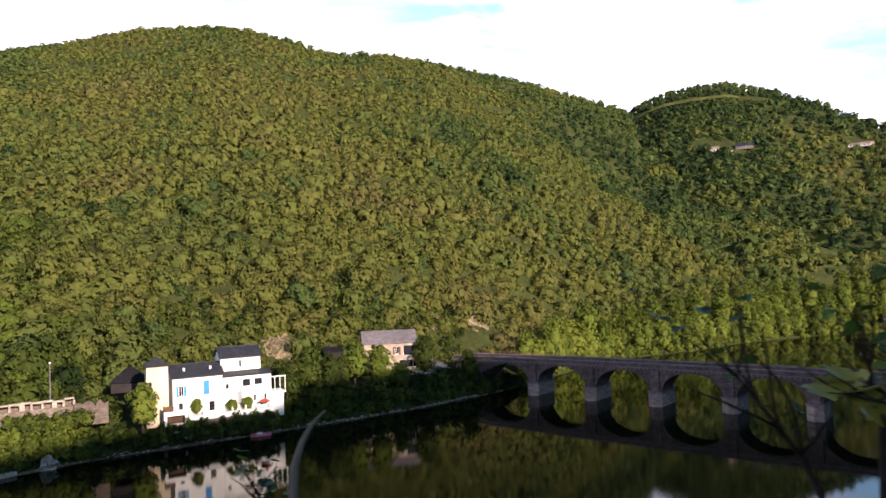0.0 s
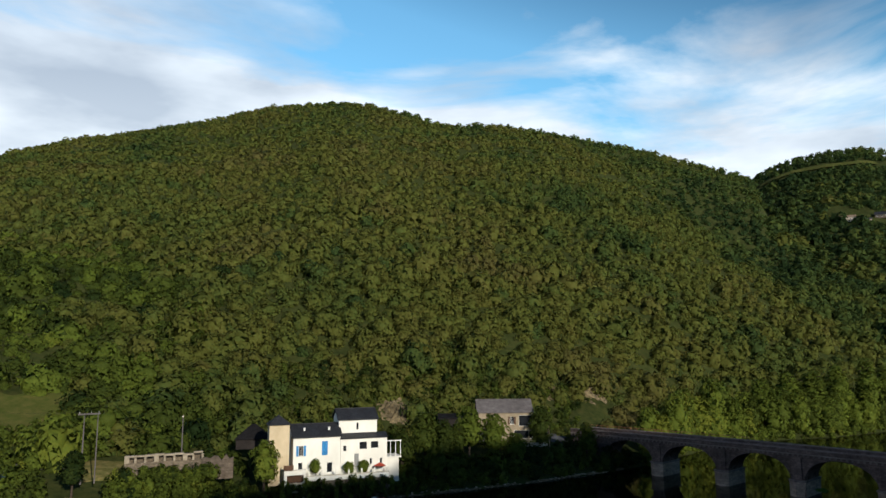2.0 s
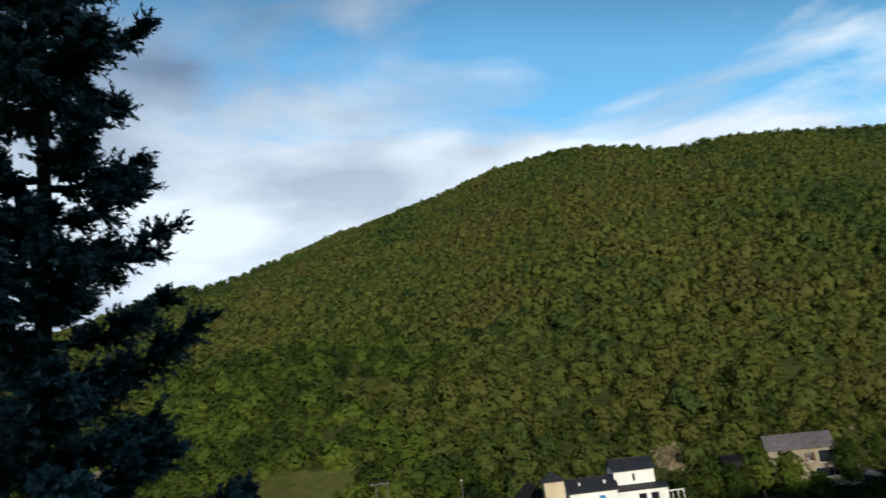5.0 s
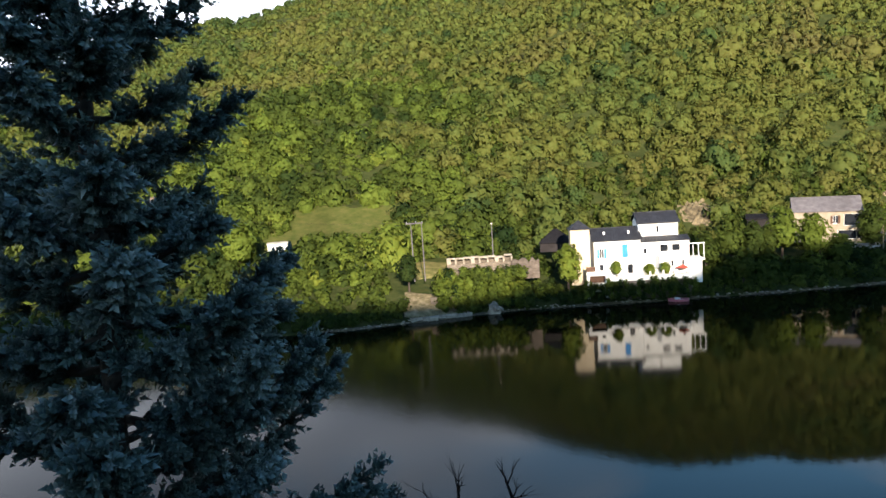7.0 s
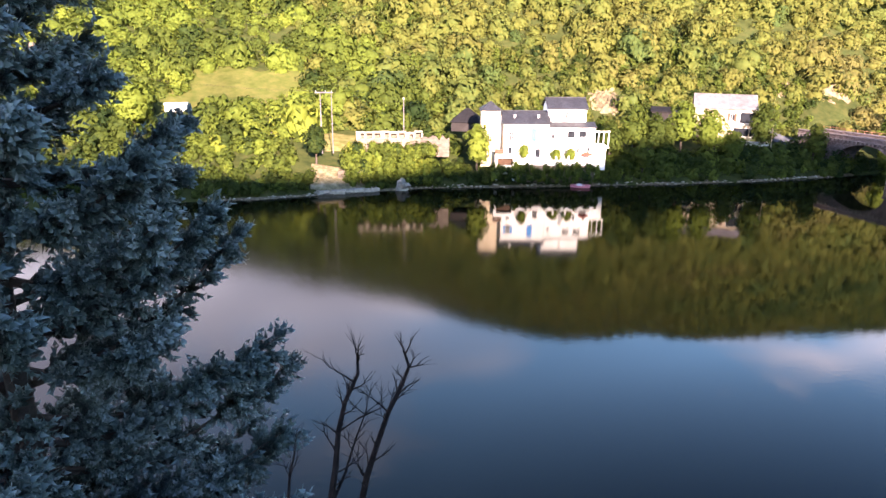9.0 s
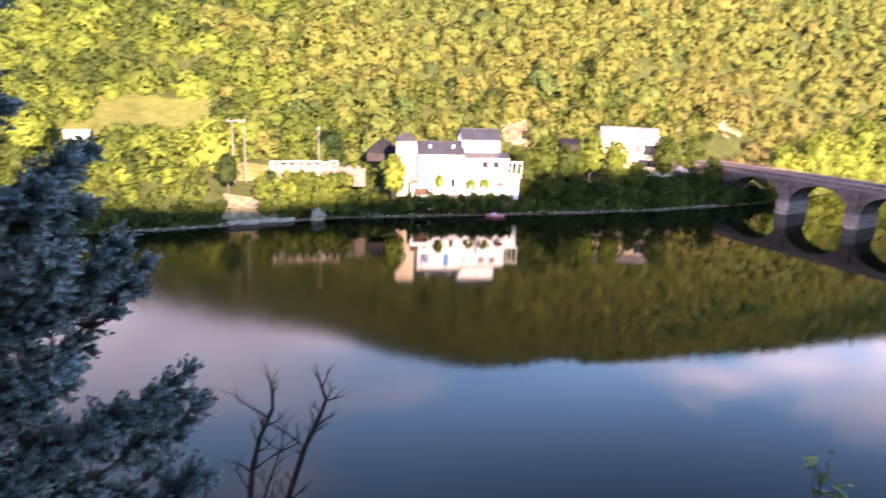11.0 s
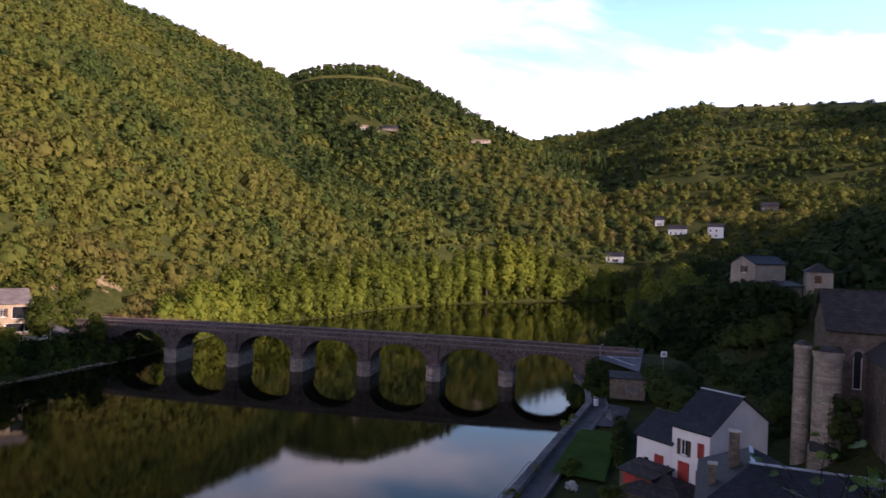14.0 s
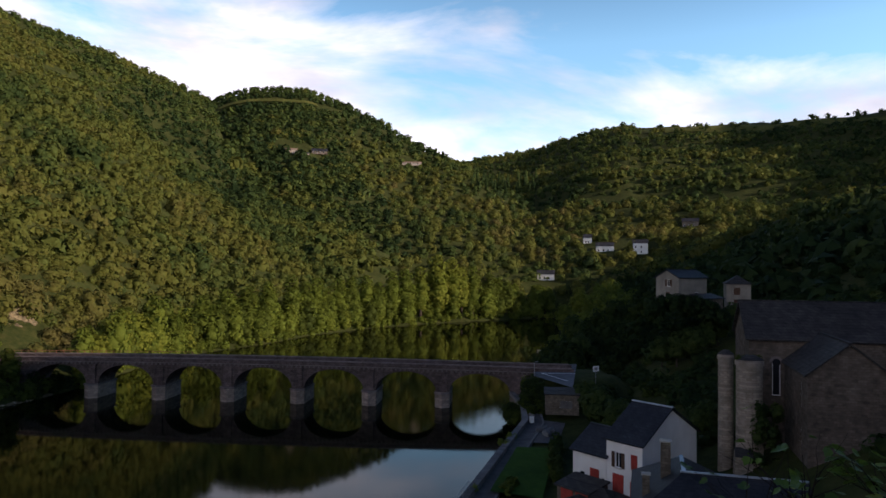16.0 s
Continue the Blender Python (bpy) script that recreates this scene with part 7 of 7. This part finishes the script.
                    Vs += [b0 + w, b0 - w, tip]
                    # besides pale tips, dark plume bases put the tufts' inner shade into the tint
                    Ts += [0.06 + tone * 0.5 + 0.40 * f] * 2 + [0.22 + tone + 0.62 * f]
        V = np.array([v[:] for v in Vs])
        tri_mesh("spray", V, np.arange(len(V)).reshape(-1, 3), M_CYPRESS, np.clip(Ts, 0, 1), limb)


conifer()


def branching(tubes, p, d, length, rad, depth, rng, leaves=None, spread=0.55, rise=0.15, segs=4):
    """A crooked branch that forks; collects the twig ends."""
    pts, radii = [p.copy()], [rad]
    forks = []
    for k in range(segs):
        d = (d + Vector((rng.uniform(-0.3, 0.3), rng.uniform(-0.3, 0.3), rng.uniform(-0.08, 0.2) * rise * 4))).normalized()
        p = p + d * length / segs
        pts.append(p.copy())
        radii.append(rad * (1 - 0.72 * (k + 1) / segs))
        if k >= 1 and depth > 0:
            forks.append((p.copy(), d.copy(), radii[-1]))
    tubes.append((pts, radii))
    if leaves is not None:
        leaves += [(q, d) for q in pts[2:]]
    for q, dd, r in forks:
        for _ in range(1 if depth > 1 else 2):
            nd = (dd + Vector((rng.uniform(-1, 1), rng.uniform(-1, 1), rng.uniform(-0.3, 0.7))) * spread).normalized()
            branching(tubes, q, nd, length * rng.uniform(0.45, 0.7), r * 0.75, depth - 1, rng, leaves, spread, rise, segs)


def twigs(tubes, parent):
    """The stem as one part, and every twig that forks from it as a part of its own."""
    stem = None
    for pts, radii in tubes:
        bm = bmesh.new()
        tube(bm, pts, radii, 5)
        ob = part("stem" if stem is None else "twig", bm, M_TWIG, parent if stem is None else stem)
        stem = stem or ob


def bare_shrub():
    """Crooked leafless stems, each with short forked twigs."""
    rng = random.Random(5)
    t = thing("bare_shrub", Matrix.Translation((-2.5, 2.1, 22.35)), "leafless dark shrub with crooked stems and short twigs", "shrub")
    for line, rad in (([(-0.10, -0.05, -0.3), (-0.04, -0.04, 0.5), (0.0, -0.02, 1.13), (0.03, 0.01, 1.4), (0.04, 0.03, 1.61), (0.07, 0.06, 1.79), (0.12, 0.11, 1.95), (0.12, 0.11, 2.07)], 0.026),
                      ([(-0.02, 0.10, -0.3), (0.01, 0.12, 0.5), (0.04, 0.17, 1.04), (0.07, 0.2, 1.25), (0.11, 0.25, 1.46), (0.16, 0.29, 1.66), (0.21, 0.34, 1.81), (0.24, 0.37, 1.93), (0.22, 0.35, 2.03)], 0.026),
                      ([(-0.12, -0.2, -0.3), (-0.11, -0.23, 0.7), (-0.09, -0.23, 1.21), (-0.08, -0.21, 1.4), (-0.06, -0.18, 1.56)], 0.016),
                      ([(0.0, -0.02, 1.13), (0.06, 0.05, 1.35), (0.10, 0.10, 1.56), (0.14, 0.14, 1.72)], 0.011),
                      ([(0.04, 0.03, 1.61), (0.12, 0.11, 1.69), (0.21, 0.21, 1.75)], 0.009)):
        pts = [Vector(q) for q in line]
        tubes = [(pts, [rad * (1 - 0.72 * k / (len(pts) - 1)) for k in range(len(pts))])]
        for k in range(2, len(pts)):
            d = (pts[k] - pts[k - 1]).normalized()
            for _ in range(3):
                q = pts[k - 1].lerp(pts[k], rng.uniform(0.2, 1.0))
                side = Vector((rng.uniform(-1, 1), rng.uniform(-1, 1), rng.uniform(-0.1, 0.7)))
                branching(tubes, q, (d * 0.6 + side).normalized(), rng.uniform(0.08, 0.22), max(0.0035, rad * 0.22), 1, rng, None, 0.6, 0.1, 4)
        twigs(tubes, t)


bare_shrub()


def leaf_mesh(rng, size):
    """A broad lobed leaf with a fold along its rib."""
    out = [(0, 0), (0.28, 0.05), (0.5, 0.22), (0.42, 0.42), (0.55, 0.62), (0.3, 0.72), (0.16, 0.95), (0, 1.12)]
    bm = bmesh.new()
    mid = [bm.verts.new((0, y * size, -0.04 * size * math.sin(y * 3))) for y in (0.0, 0.35, 0.7, 1.12)]
    for sgn in (1, -1):
        vs = [bm.verts.new((sgn * x * size, y * size, 0.16 * size * x + 0.06 * size * rng.uniform(-1, 1))) for x, y in out[1:-1]]
        order = [mid[0], vs[0], vs[1], vs[2], mid[1]], [mid[1], vs[2], vs[3], vs[4], mid[2]], [mid[2], vs[4], vs[5], mid[3]]
        for f in order:
            bm.faces.new(f if sgn > 0 else f[::-1])
    bmesh.ops.triangulate(bm, faces=bm.faces[:])
    return bm


def leafy_branch(name, label, origin, heading, length, n_leaf, size, seed, tint=0.4, rad=0.012):
    rng = random.Random(seed)
    t = thing(name, Matrix.Translation(origin), label, "branch")
    tubes, ends = [], []
    branching(tubes, Vector((0, 0, 0)), Vector(heading).normalized(), length, rad, 1, rng, ends, 0.6, 0.05, 6)
    twigs(tubes, t)
    deep = ground_at(origin.x, origin.y) - origin.z - 0.1
    if deep < -0.15:
        bm = bmesh.new()
        tube(bm, [(0.05, 0.03, deep), (-0.03, 0.02, deep * 0.5), (0, 0, 0.01)], [rad * 1.5, rad * 1.2, rad], 6)
        part("stalk", bm, M_TWIG, t)
    shapes = []
    for k in range(4):
        b = leaf_mesh(rng, size)
        me = bpy.data.meshes.new("leaf")
        b.to_mesh(me)
        b.free()
        val = min(1.0, max(0.0, tint + (0, 0.15, -0.15, 0.45)[k]))
        me.attributes.new("tint", "FLOAT", "POINT").data.foreach_set("value", np.full(len(me.vertices), val, np.float32))
        me.materials.append(M_VINE)
        shapes.append(me)
    for k in range(n_leaf):
        p, d = ends[rng.randrange(len(ends))]
        o = new("leaf", shapes[rng.choices((0, 1, 2, 3), (4, 3, 3, 1.3))[0]])
        o.parent = t
        a = rng.uniform(0, 6.28)
        o.matrix_local = Matrix.Translation(p + Vector((rng.uniform(-1, 1), rng.uniform(-1, 1), rng.uniform(-1, 1))) * size * 0.5) @ Euler((rng.uniform(-0.9, 0.5), rng.uniform(-0.6, 0.6), a)).to_matrix().to_4x4() @ Matrix.Diagonal((*[rng.uniform(0.6, 1.25)] * 3, 1))
    return t


# fig branches at the lower right of the viewpoint
FIG = "leafy fig branch with some yellowing leaves"
leafy_branch("fig_branch", FIG, bearing(56.0, 2.9, 24.86), (-0.60, 0.72, 0.40), 0.40, 55, 0.045, 41, 0.35)
leafy_branch("fig_branch", FIG, bearing(58.0, 3.0, 24.98), (-0.60, 0.72, 0.45), 0.42, 55, 0.045, 42, 0.30)
leafy_branch("fig_branch", FIG, bearing(51.5, 3.0, 24.90), (-0.34, 0.40, 0.80), 0.42, 9, 0.042, 43, 0.55, 0.007)
leafy_branch("fig_branch", FIG, bearing(59.5, 2.9, 24.80), (-0.60, 0.72, 0.30), 0.42, 60, 0.045, 46, 0.35)
leafy_branch("yellow_fig_branch", "fig branch end with large yellow leaves", bearing(53.6, 2.7, 25.05), (-0.60, 0.72, 0.20), 0.22, 12, 0.075, 47, 0.95, 0.008)
# low leafy shoots that are passed early on
leafy_branch("leafy_shoot", "low dark green shoot rising from the slope below", Vector((1.98, 1.84, 24.76)), (-0.2, 0.05, 1.0), 0.50, 16, 0.045, 44, 0.0, 0.010)
leafy_branch("leafy_shoot", "low dark green shoot rising from the slope below", Vector((2.11, 1.86, 24.98)), (-0.15, 0.1, 1.0), 0.30, 12, 0.045, 48, 0.0, 0.008)
leafy_branch("leafy_shoot", "low dark green shoot rising from the slope below", Vector((0.65, 1.58, 24.76)), (0.1, 0.2, 1.0), 0.16, 7, 0.035, 45, 0.1, 0.008)
leafy_branch("leafy_shoot", "low dark green shoot rising from the slope below", Vector((0.02, 2.87, 24.12)), (0.0, 0.0, 1.0), 0.36, 34, 0.042, 61, 0.05, 0.007)
leafy_branch("leafy_shoot", "low dark green shoot rising from the slope below", Vector((0.36, 2.82, 24.02)), (0.25, 0.0, 1.0), 0.28, 22, 0.042, 62, 0.05, 0.007)


def old_stem():
    rng = random.Random(9)
    t = thing("dry_stem", Matrix.Translation((0.72, 1.56, 24.76)), "thin curved dry grey stem", "stem")
    bm = bmesh.new()
    tube(bm, [(-0.02, 0.03, -1.3), (0.000, 0.000, 0.000), (-0.009, 0.030, 0.095), (-0.012, 0.049, 0.161), (0.000, 0.071, 0.219), (0.020, 0.090, 0.262), (0.050, 0.110, 0.293)], [0.014, 0.012, 0.011, 0.010, 0.008, 0.005, 0.002], 7)
    part("stalk", bm, M_WOOD, t)


old_stem()
